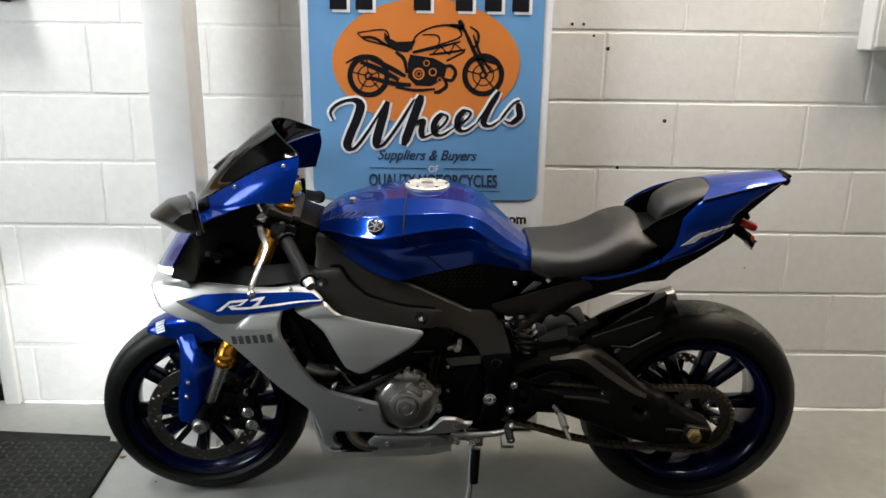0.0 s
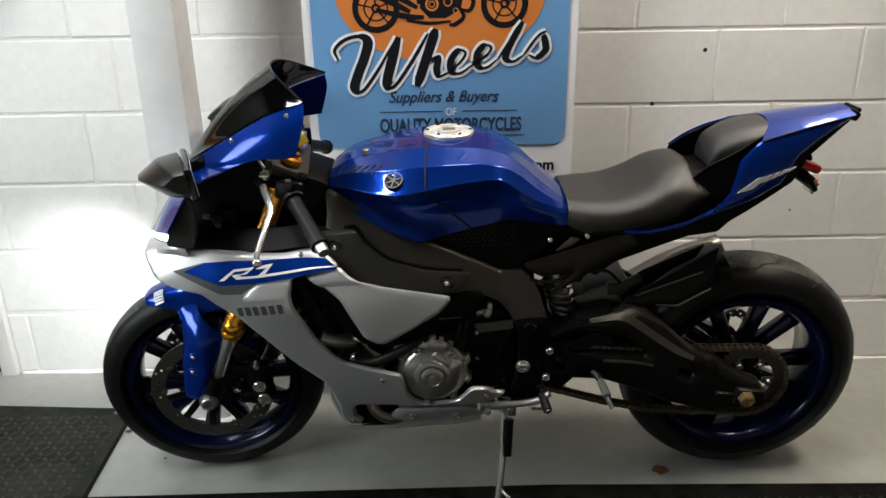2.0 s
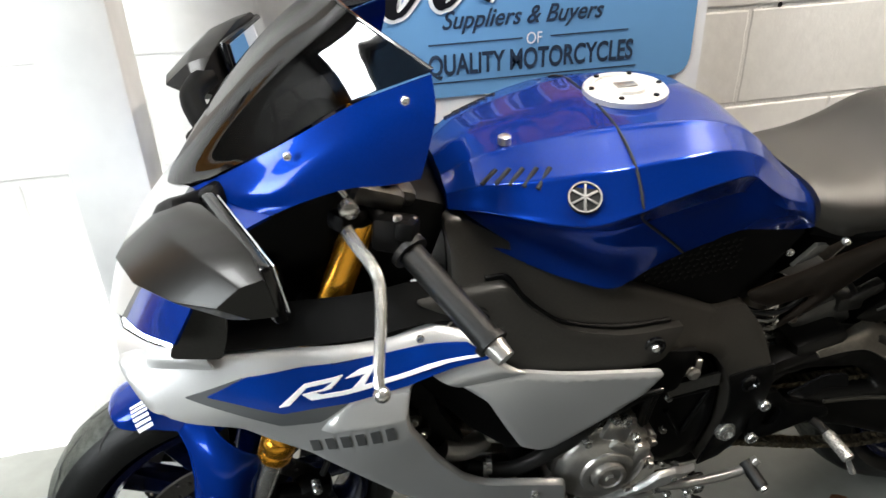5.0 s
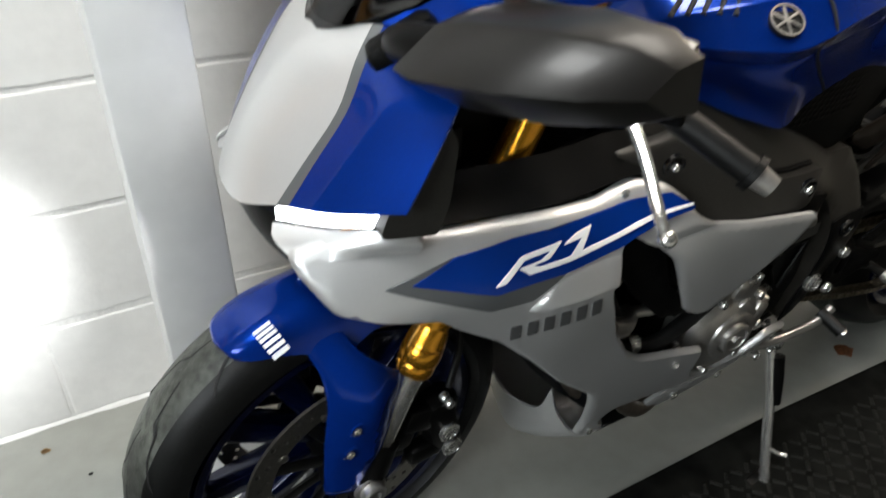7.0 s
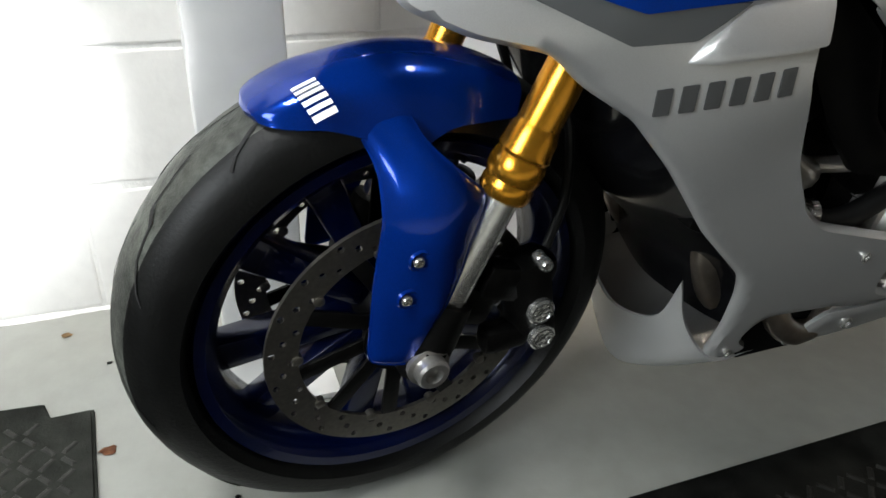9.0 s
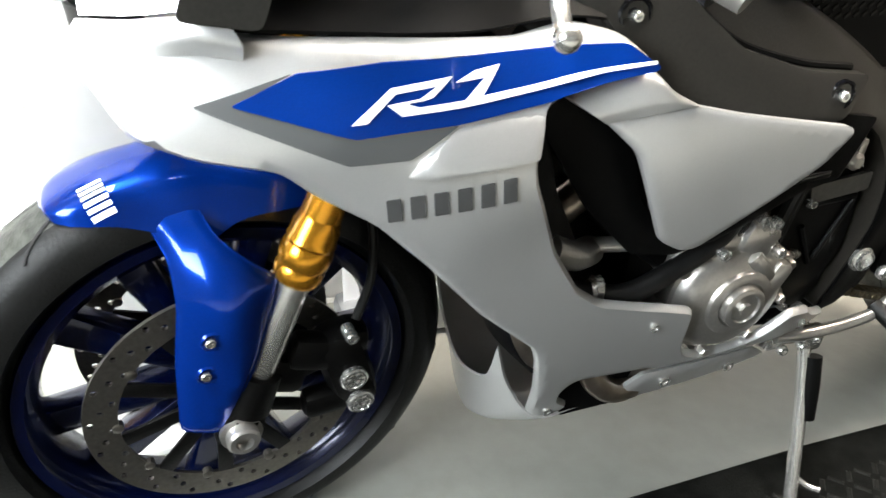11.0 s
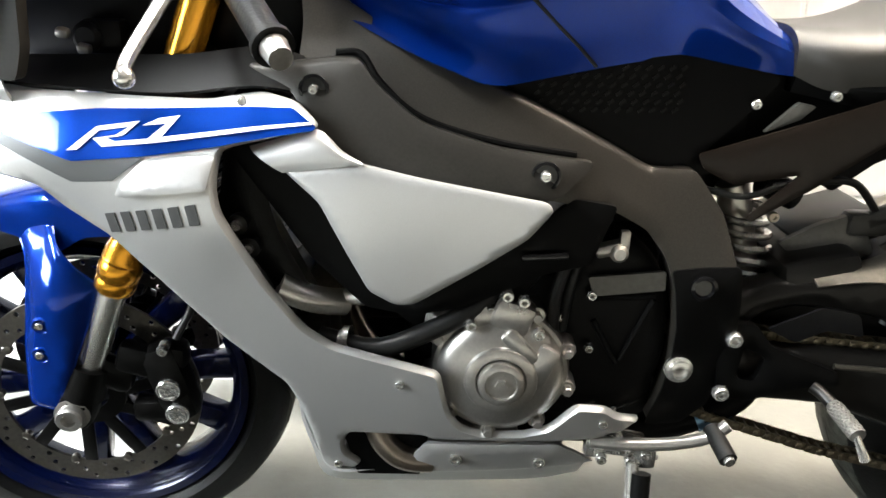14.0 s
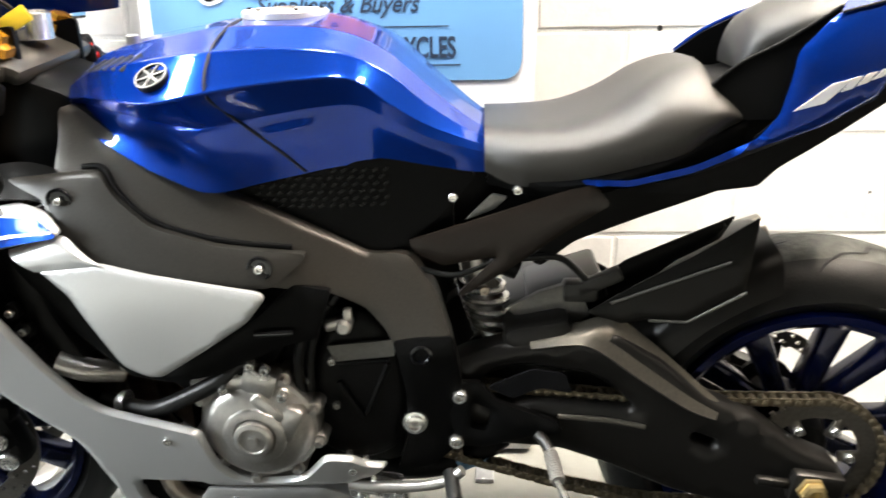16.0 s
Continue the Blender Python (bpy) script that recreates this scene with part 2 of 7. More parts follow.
def lathe(bm, profile, c=(0, 0, 0), n=48, axis="y", closed=False, turn=None):
    """Turns a profile of (radius, along) round an axis through c."""
    m = Matrix.Translation(c) @ (turn or {"y": Matrix.Identity(4), "z": pose(0, 0, 0, 90), "x": pose(0, 0, 0, 0, 0, -90)}[axis])
    rings = [[bm.verts.new(m @ Vector((r * math.cos(a), s, r * math.sin(a)))) for a in (2 * math.pi * k / n for k in range(n))] for r, s in profile]
    pairs = list(zip(rings, rings[1:])) + ([(rings[-1], rings[0])] if closed else [])
    for a, b in pairs:
        for k in range(n):
            bm.faces.new((a[k], a[(k + 1) % n], b[(k + 1) % n], b[k]))
    if not closed:
        for ring, (r, _) in ((rings[0][::-1], profile[0]), (rings[-1], profile[-1])):
            if r > 1e-5:
                bm.faces.new(ring)
    return bm


def grid(rows, nu=5, nv=5, thick=0.003, mirror=False):
    """A smooth skin through rows of points, thickened; mirror: the rows run from the middle plane (y 0) outwards."""
    if mirror:
        rows = [[(p[0], -p[1], p[2]) for p in reversed(r)] + list(r[1:]) for r in rows]
    fine = [catmull(r, nv) for r in rows]
    cols = [catmull([f[k] for f in fine], nu) for k in range(len(fine[0]))]
    bm = bmesh.new()
    vs = [[bm.verts.new(p) for p in c] for c in cols]
    for a, b in zip(vs, vs[1:]):
        for k in range(len(a) - 1):
            bm.faces.new((a[k], a[k + 1], b[k + 1], b[k]))
    if thick:
        bmesh.ops.recalc_face_normals(bm, faces=bm.faces)
        bmesh.ops.solidify(bm, geom=bm.faces[:], thickness=thick)
    return bm


def loft(rows, nu=5, nv=4):
    """A closed body through half sections (from the top middle outwards and down), mirrored in y and capped."""
    rows = [list(r) + [(p[0], -p[1], p[2]) for p in reversed(r)][:-1] for r in rows]
    fine = []
    for r in rows:
        half = r[: len(r) // 2 + 1]
        h = catmull(half, nv)
        fine.append(h + [Vector((p[0], -p[1], p[2])) for p in reversed(h[1:])])
    cols = [catmull([f[k] for f in fine], nu) for k in range(len(fine[0]))]
    bm = bmesh.new()
    vs = [[bm.verts.new(p) for p in c] for c in cols]
    n = len(vs)
    for i in range(n):
        a, b = vs[i], vs[(i + 1) % n]
        for k in range(len(a) - 1):
            bm.faces.new((a[k], a[k + 1], b[k + 1], b[k]))
    for k in (0, -1):
        bm.faces.new([c[k] for c in vs])
    bmesh.ops.remove_doubles(bm, verts=bm.verts, dist=1e-5)
    return bm


def smooth_field(ctrl, ease=2e-4):
    """A thin-plate surface v(u, w) through control points (u, w, v)."""
    c = np.array(ctrl, float)
    n = len(c)
    d = np.linalg.norm(c[:, None, :2] - c[None, :, :2], axis=-1)
    k = np.where(d > 0, d * d * np.log(d + 1e-12), 0.0) + np.eye(n) * ease
    p = np.c_[np.ones(n), c[:, :2]]
    a = np.block([[k, p], [p.T, np.zeros((3, 3))]])
    s = np.linalg.solve(a, np.r_[c[:, 2], 0, 0, 0])

    def at(u, w):
        r = np.hypot(c[:, 0] - u, c[:, 1] - w)
        return float((s[:n] * np.where(r > 0, r * r * np.log(r + 1e-12), 0.0)).sum() + s[n] + s[n + 1] * u + s[n + 2] * w)
    return at


def rounded(outline, r, n=3):
    """The outline with its corners cut round by up to r."""
    out, k = [], len(outline)
    for i in range(k):
        p, a, b = (Vector(outline[j % k]) for j in (i, i - 1, i + 1))
        da, db = a - p, b - p
        ra, rb = min(r, da.length * 0.42), min(r, db.length * 0.42)
        s, e = p + da.normalized() * ra, p + db.normalized() * rb
        for t in (j / n for j in range(n + 1)):
            out.append(tuple((1 - t) ** 2 * s + 2 * t * (1 - t) * p + t * t * e))
    return out


def inside(q, poly):
    hit = False
    for (x1, y1), (x2, y2) in zip(poly, poly[1:] + poly[:1]):
        if (y1 > q[1]) != (y2 > q[1]) and q[0] < (x2 - x1) * (q[1] - y1) / (y2 - y1) + x1:
            hit = not hit
    return hit


def panel(outline, v, depth=0.006, r=0.008, step=0.02, holes=(), flip=1, rim=0.0):
    """A curved sheet: an outline in (u, w), laid on v(u, w) or a fixed v, and depth thick towards the middle plane.
    rim: how far its edge is rolled in."""
    at = v if callable(v) else (lambda u, w: v)
    loops = [rounded(outline, r)] + [rounded(h, r) for h in holes]
    pts, edges, dense, ring, inset = [], [], [], [], min(step * 0.5, 0.007)
    for lp in loops:
        fine = []
        for p, q in zip(lp, lp[1:] + lp[:1]):
            p, q = Vector(p), Vector(q)
            n = max(1, int((q - p).length / step))
            fine += [p.lerp(q, k / n) for k in range(n)]
        if rim:
            area = sum(p[0] * q[1] - q[0] * p[1] for p, q in zip(fine, fine[1:] + fine[:1]))
            for p, a, b in zip(fine, fine[-1:] + fine[:-1], fine[1:] + fine[:1]):
                d = (b - a)
                if d.length > 1e-6:
                    nrm = Vector((-d[1], d[0])).normalized() * (1 if area > 0 else -1) * (1 if lp is loops[0] else -1)
                    ring.append(p + nrm * inset)
        first = len(pts)
        pts += fine
        edges += [(first + k, first + (k + 1) % len(fine)) for k in range(len(fine))]
        dense.append(fine)
    us, ws = [p[0] for p in pts], [p[1] for p in pts]
    rim_pts = np.array([tuple(p) for p in pts])
    for p in ring:
        if np.hypot(rim_pts[:, 0] - p[0], rim_pts[:, 1] - p[1]).min() > inset * 0.85 and inside(p, loops[0]) and not any(inside(p, h) for h in loops[1:]):
            pts.append(p)
    u = min(us) + step / 2
    row = 0
    while u < max(us):
        w = min(ws) + step / 2 + (row % 2) * step / 2
        while w < max(ws):
            if inside((u, w), loops[0]) and not any(inside((u, w), h) for h in loops[1:]) and np.hypot(rim_pts[:, 0] - u, rim_pts[:, 1] - w).min() > (inset + step * 0.45 if rim else step * 0.45):
                pts.append(Vector((u, w)))
            w += step
        u += step * 0.87
        row += 1
    vs, es, fs, *_ = delaunay_2d_cdt([Vector((p[0], p[1])) for p in pts], edges, [], 0, 1e-6)
    bm = bmesh.new()
    edge_at = lambda p: np.hypot(rim_pts[:, 0] - p[0], rim_pts[:, 1] - p[1]).min()
    front = [bm.verts.new((p[0], flip * (at(p[0], p[1]) + (rim if rim and edge_at(p) < 1e-4 else 0.0)), p[1])) for p in vs]
    back = [bm.verts.new((p[0], flip * (at(p[0], p[1]) + depth), p[1])) for p in vs]
    used = {}
    for f in fs:
        c = sum((Vector(vs[i]) for i in f), Vector((0, 0))) / len(f)
        if not inside(c, loops[0]) or any(inside(c, h) for h in loops[1:]):
            continue
        bm.faces.new([front[i] for i in f])
        bm.faces.new([back[i] for i in reversed(f)])
        for i, j in zip(f, list(f[1:]) + [f[0]]):
            key = (min(i, j), max(i, j))
            used[key] = used.get(key, 0) + 1
    for (i, j), n in used.items():
        if n == 1:
            bm.faces.new((front[i], front[j], back[j], back[i]))
    bmesh.ops.delete(bm, geom=[x for x in bm.verts if not x.link_faces], context="VERTS")
    return bm


def bolt(parent, u, v, w, r=0.007, h=0.006, mat=CHROME, m=None):
    """A round-headed screw with a hexagon socket, its head towards -y."""
    bm = lathe(bmesh.new(), [(r, 0.0), (r, -h * 0.7), (r * 0.8, -h), (r * 0.5, -h), (r * 0.45, -h * 0.4), (0.0001, -h * 0.4)], (u, v, w), 12)
    return part("bolt", bm, mat, parent, m=m)


def words(body, size, mat, name, parent, m, label="", depth=0.0, shear=0.0, sx=1.0, align="LEFT", heavy=0.0):
    """Lettering as a mesh."""
    cu = bpy.data.curves.new(name, "FONT")
    cu.body, cu.size, cu.extrude, cu.shear, cu.align_x, cu.offset = body, size, depth, shear, align, heavy
    tmp = bpy.data.objects.new(name, cu)
    me = bpy.data.meshes.new_from_object(tmp)
    bpy.data.objects.remove(tmp)
    me.transform(Matrix.Diagonal((sx, 1, 1, 1)))
    me.materials.append(mat)
    ob = new(name, me)
    ob.parent = parent
    ob.matrix_local = m
    if label:
        tagged(ob, label)
    return ob

# ---- room ----
FLOOR, WALL = -0.015, 2.55


def structure(name, bm, mat, label, smooth=0):
    return tagged(part(name, bm, mat, None, label, smooth), kind="structure")


bm = bmesh.new()
box(bm, (0.6, 0.0, FLOOR - 0.1), (6.4, 5.6, 0.2))
structure("floor", bm, FLOORP, "light grey painted concrete garage floor")
structure("ceiling", boxed((0.6, 0.0, CEIL + 0.05), (6.4, 5.6, 0.1)), CEILP, "plain dark ceiling, unseen, darkened to cut the fill light")
structure("wall_south", boxed((0.6, -2.75, 1.65), (6.2, 0.1, 3.5)), ROOMP, "plain dark wall behind the camera, unseen, darkened to cut the fill light")
structure("wall_east", boxed((3.75, 0.0, 1.65), (0.1, 5.6, 3.5)), ROOMP, "plain dark end wall, unseen, darkened to cut the fill light")
bm = bmesh.new()
for y0, y1, z0, z1 in ((-2.8, 0.30, -0.1, 3.4), (1.40, 2.8, -0.1, 3.4), (0.30, 1.40, -0.1, 0.85), (0.30, 1.40, 1.85, 3.4)):
    box(bm, (-2.55, (y0 + y1) / 2, (z0 + z1) / 2), (0.1, y1 - y0, z1 - z0))
structure("wall_west", bm, ROOMP, "plain dark end wall, unseen, with an added window beyond the door")
# window added out of view to give the fill a source
win = tagged(thing("added_window_1", "plain bright window, unseen, added in the end wall as a light source", "window"), kind="structure")
part("pane", boxed((-2.56, 0.85, 1.35), (0.01, 1.08, 0.98)), PANE_GLOW, win, "glowing pane of the added window", 0)
for y in (0.32, 1.38):
    part("window_frame", boxed((-2.54, y, 1.35), (0.06, 0.04, 1.0), 0.004), GLOSSW, win)
for z in (0.87, 1.83):
    part("window_frame", boxed((-2.54, 0.85, z), (0.06, 1.02, 0.04), 0.004), GLOSSW, win)
bm = bmesh.new()
DOOR_R = -1.655
box(bm, ((DOOR_R + 3.7) / 2, WALL + 0.1022, 1.635), (3.7 - DOOR_R, 0.2, 3.33))
box(bm, ((-2.5 + DOOR_R) / 2 - 0.0, WALL + 0.1022, 2.675), (DOOR_R + 2.5, 0.2, 1.25))
wall = structure("wall_north", bm, MORTAR, "white painted concrete block wall with recessed joints")


def door():
    d = thing("door_1", "closed oak door with a grey kick plate in a white frame", "door")
    tagged(d, kind="structure")
    part("leaf", boxed((-2.06, WALL + 0.09, 1.03), (0.80, 0.044, 1.99), 0.003), OAK, d)
    for z, h in ((0.55, 0.5), (1.45, 0.85)):
        bm = bmesh.new()
        for x in (-2.25, -1.87):
            box(bm, (x, WALL + 0.066, z), (0.27, 0.012, h), 0.004)
        part("raised_panel", bm, OAK, d)
    part("kick_plate", boxed((-2.06, WALL + 0.064, 0.105), (0.78, 0.004, 0.145), 0.001), KICK, d, "grey metal kick plate")
    part("frame_post", boxed((-1.628, WALL + 0.03, 1.03), (0.055, 0.10, 2.09), 0.004), GLOSSW, d, "white gloss frame post")
    part("frame_post", boxed((-2.485, WALL + 0.03, 1.03), (0.05, 0.10, 2.09), 0.004), GLOSSW, d)
    part("frame_head", boxed((-2.06, WALL + 0.03, 2.05), (0.80, 0.10, 0.05), 0.004), GLOSSW, d)
    part("threshold", boxed((-2.06, WALL + 0.06, FLOOR + 0.012), (0.80, 0.10, 0.024), 0.004), BLACK, d, "dark threshold strip")


door()


def post():
    p = thing("post", "square white painted steel post before the block wall", "post")
    part("shaft", boxed((-0.825, 2.285, (CEIL + FLOOR) / 2), (0.12, 0.13, CEIL - FLOOR), 0.006), POSTP, p)
    part("base_plate", boxed((-0.825, 2.285, FLOOR + 0.006), (0.20, 0.20, 0.012), 0.002), POSTP, p)


post()


def wall_box():
    b = thing("electric_box", "off-white metal box fixed high on the block wall", "electric box")
    part("case", boxed((1.55, WALL - 0.045, 1.57), (0.36, 0.088, 0.50), 0.008), GLOSSW, b)
    part("lid", boxed((1.55, WALL - 0.096, 1.57), (0.34, 0.012, 0.48), 0.004), GLOSSW, b)
    s = thing("shelf_bracket", "dark metal edge of a shelf on the wall", "shelf")
    part("board", boxed((-1.60, WALL - 0.08, 1.47), (0.42, 0.16, 0.025), 0.003), KICK, s)
    part("arm", boxed((-1.45, WALL - 0.07, 1.445), (0.03, 0.14, 0.02), 0.003), DUCT, s)


wall_box()


def ceiling_panels():
    for lx, ly, *_ in LAMPS:
        c = thing("ceiling_light", "white lit rectangular panel lamp under the ceiling", "ceiling light", group="ceiling panel lamps")
        part("tray", boxed((lx, ly, CEIL - 0.03), (0.62, 1.02, 0.06), 0.004), GLOSSW, c)
        part("diffuser", boxed((lx, ly, CEIL - 0.064), (0.55, 0.95, 0.008), 0.002), TUBE, c, "glowing diffuser")


ceiling_panels()


def mat_thing(name, label, outline, lines, rubber, bars):
    """A thin rubber mat with rows of raised tread bars."""
    m = thing(name, label, "floor mat", group="rubber floor mats")
    bm = bmesh.new()
    top = [bm.verts.new((x, y, FLOOR + 0.010)) for x, y in outline]
    low = [bm.verts.new((x, y, FLOOR)) for x, y in outline]
    bm.faces.new(top)
    for i in range(len(top)):
        j = (i + 1) % len(top)
        bm.faces.new((low[i], low[j], top[j], top[i]))
    bmesh.ops.bevel(bm, geom=[e for e in bm.edges if all(v in top for v in e.verts)], offset=0.004, segments=2, affect="EDGES")
    part("sheet", bm, rubber, m, smooth=0)
    verts, faces = [], []
    x0, x1, y0, y1 = lines
    rng = random.Random(4)
    a = y0
    r = 0
    while a < y1:
        b = x0
        c = 0
        while b < x1:
            if inside((b, a), outline) and min(abs(b - x) for x in (x0, x1)) > 0.03 and inside((b, a + 0.055), outline) and inside((b - 0.05, a), outline):
                t = radians(48 if (r + c) % 2 else -48) + rng.uniform(-0.03, 0.03)
                n = len(verts)
                for l, w, z in ((-1, -1, 0), (1, -1, 0), (1, 1, 0), (-1, 1, 0), (-0.75, -0.45, 1), (0.75, -0.45, 1), (0.75, 0.45, 1), (-0.75, 0.45, 1)):
                    px, py = l * 0.0125, w * 0.0045
                    verts.append((b + px * math.cos(t) - py * math.sin(t), a + px * math.sin(t) + py * math.cos(t), FLOOR + 0.0098 + z * 0.0022))
                faces += [(n + 4, n + 5, n + 6, n + 7)] + [(n + i, n + (i + 1) % 4, n + 4 + (i + 1) % 4, n + 4 + i) for i in range(4)]
            b += 0.027
            c += 1
        a += 0.027
        r += 1
    me = bpy.data.meshes.new("tread")
    me.from_pydata(verts, [], faces)
    me.materials.append(bars)
    tr = new("tread", me)
    tr.parent = m
    tagged(tr, kind="stuff")


mat_thing("rubber_mat", "black rubber mat with raised diamond tread by the door, coloured lighter for its light", [(-2.4, 1.842), (-1.055, 1.842), (-1.085, 2.262), (-1.145, 2.252), (-1.155, 2.295), (-1.7, 2.33), (-2.4, 2.33)], (-2.38, -1.08, 1.86, 2.3), LITMAT, LITTREAD)
mat_thing("rubber_mat", "long black rubber mat with raised diamond tread before the motorcycle", [(-2.4, 0.9), (2.6, 0.9), (2.6, 1.832), (1.2, 1.846), (0.2, 1.868), (-0.7, 1.856), (-2.4, 1.838)], (-1.6, 2.3, 1.25, 1.85), MATM, TREAD)


def scraps():
    rng = random.Random(7)
    for x, y, s, mt, lab in ((0.528, 1.935, 0.035, RUST, "small rust-brown stain on the floor paint"), (-1.14, 2.482, 0.012, DEBRIS, "scrap of dry leaf on the floor"),
                             (-1.068, 2.38, 0.007, DARK, "crumb of dark grit on the floor"), (-0.90, 2.03, 0.006, DARK, "crumb of dark grit on the floor"), (-1.062, 2.17, 0.016, RUST, "rust-brown chip beside the mat")):
        bm = bmesh.new()
        n = 11
        ring = [bm.verts.new((x + s * rng.uniform(0.5, 1.0) * math.cos(6.283 * k / n), y + s * rng.uniform(0.4, 0.8) * math.sin(6.283 * k / n), FLOOR + 0.0015)) for k in range(n)]
        mid = bm.verts.new((x, y, FLOOR + 0.003))
        for k in range(n):
            bm.faces.new((ring[k], ring[(k + 1) % n], mid))
        bmesh.ops.solidify(bm, geom=bm.faces[:], thickness=0.001)
        tagged(part("floor_scrap", bm, mt, None, lab), category="debris")


scraps()


# ---- roll-up banner ----
def banner():
    b = thing("banner", "tall roll-up banner, blue with an orange oval, of a motorcycle dealer", "banner")
    x0, x1, y = -0.462, 0.325, 2.40
    part("sheet", boxed(((x0 + x1) / 2, y + 0.002, 1.02), (x1 - x0, 0.003, 1.90)), P_WHITE, b, "white printed sheet")
    part("cassette", boxed(((x0 + x1) / 2, y + 0.005, FLOOR + 0.05), (x1 - x0 + 0.03, 0.09, 0.085), 0.02), KICK, b, "grey metal base cassette")
    part("foot", boxed((x0 + 0.1, y, FLOOR + 0.006), (0.04, 0.30, 0.012), 0.003), KICK, b)
    part("foot", boxed((x1 - 0.1, y, FLOOR + 0.006), (0.04, 0.30, 0.012), 0.003), KICK, b)
    part("pole", tube(bmesh.new(), [((x0 + x1) / 2, y + 0.03, FLOOR + 0.09), ((x0 + x1) / 2, y + 0.015, 1.97)], 0.008), KICK, b)
    part("top_rail", boxed(((x0 + x1) / 2, y + 0.004, 1.975), (x1 - x0 + 0.01, 0.02, 0.025), 0.006), KICK, b)

    def flat(pts, mat, lift, name, label=""):
        bm = bmesh.new()
        vs = [bm.verts.new((px, y - lift, pz)) for px, pz in pts]
        f = bm.faces.new(vs)
        bmesh.ops.triangulate(bm, faces=[f])
        return part(name, bm, mat, b, label, 0)

    field = rounded([(-0.437, 0.823), (0.300, 0.823), (0.300, 1.93), (-0.437, 1.93)], 0.045, 6)
    flat(field, P_BLUE, 0.003, "blue_field", "light blue printed field")
    cx, cz = -0.068, 1.262
    flat([(cx + 0.297 * math.cos(6.2832 * k / 64), cz + 0.195 * math.sin(6.2832 * k / 64)) for k in range(64)], P_ORANGE, 0.0045, "orange_oval", "orange printed oval")

    def stroke(pts, w, mat, lift, name="stroke", smooth=8, edge=0.0):
        path = catmull([(p[0], 0, p[1]) for p in pts], smooth) if len(pts) > 2 else [Vector((p[0], 0, p[1])) for p in pts]
        bm = bmesh.new()
        rows = []
        for i, q in enumerate(path):
            d = (path[min(i + 1, len(path) - 1)] - path[max(0, i - 1)]).normalized()
            nrm = Vector((-d.z, 0, d.x))
            t = i / max(1, len(path) - 1)
            ww = edge + w * (0.36 + 0.66 * max(0.0, -d.z) ** 0.7) * min(1.0, 0.55 + 4.0 * min(t, 1 - t)) if name != "drawn_line" else w * (0.55 + 0.45 * math.sin(math.pi * min(1, max(0, 0.08 + 0.84 * t))))
            rows.append([bm.verts.new((q + s * nrm * ww) + Vector((0, y - lift, 0))) for s in (-1, 1)])
        for a, c in zip(rows, rows[1:]):
            bm.faces.new((a[0], a[1], c[1], c[0]))
        return part(name, bm, mat, b, "", 0)

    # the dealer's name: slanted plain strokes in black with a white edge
    sw = [[(-0.366, 1.080), (-0.374, 1.108), (-0.345, 1.135), (-0.300, 1.145), (-0.278, 1.128), (-0.290, 1.085), (-0.312, 1.035), (-0.322, 1.000), (-0.300, 0.990), (-0.258, 1.041), (-0.200, 1.132)],
          [(-0.190, 1.142), (-0.213, 1.070), (-0.227, 1.010), (-0.205, 1.004), (-0.154, 1.071), (-0.105, 1.150)],
          [(-0.082, 1.163), (-0.108, 1.090), (-0.140, 1.002)], [(-0.136, 1.012), (-0.103, 1.071), (-0.078, 1.083), (-0.082, 1.049), (-0.073, 1.030), (-0.044, 1.042)],
          [(-0.044, 1.042), (-0.010, 1.072), (0.002, 1.095), (-0.018, 1.102), (-0.040, 1.075), (-0.038, 1.042), (-0.012, 1.038), (0.023, 1.061)],
          [(0.023, 1.061), (0.064, 1.088), (0.076, 1.109), (0.056, 1.115), (0.036, 1.090), (0.038, 1.058), (0.062, 1.052), (0.096, 1.076)],
          [(0.096, 1.076), (0.135, 1.135), (0.160, 1.176)], [(0.166, 1.178), (0.135, 1.125), (0.118, 1.080), (0.140, 1.068), (0.170, 1.086)],
          [(0.170, 1.086), (0.210, 1.138), (0.234, 1.151)], [(0.226, 1.142), (0.232, 1.118), (0.232, 1.098), (0.207, 1.078), (0.184, 1.086)]]
    for k, s in enumerate(sw):
        stroke(s, 0.0140 if k < 3 else 0.0100, P_WHITE, 0.0058 + 0.00006 * k, "stroke_edge", edge=0.0075)
        stroke(s, 0.0140 if k < 3 else 0.0100, P_BLACK, 0.0070 + 0.00012 * k)
    for k, bx in enumerate((-0.36, -0.28, -0.10, 0.03, 0.12, 0.205)):
        flat([(bx, 1.412), (bx + 0.055, 1.412), (bx + 0.055, 1.53), (bx, 1.53)], P_WHITE, 0.0060, "upper_bar")
        flat([(bx - 0.008, 1.42), (bx + 0.045, 1.42), (bx + 0.045, 1.535), (bx - 0.008, 1.535)], P_BLACK, 0.0075, "upper_bar")

    # drawn motorcycle on the oval
    def ring(ox, oz, r0, r1, n=36):
        bm = bmesh.new()
        rr = [[bm.verts.new((ox + r * math.cos(6.2832 * k / n), y - 0.0055, oz + r * math.sin(6.2832 * k / n))) for k in range(n)] for r in (r0, r1)]
        for k in range(n):
            bm.faces.new((rr[0][k], rr[0][(k + 1) % n], rr[1][(k + 1) % n], rr[1][k]))
        part("drawn_ring", bm, P_BLACK, b, "", 0)

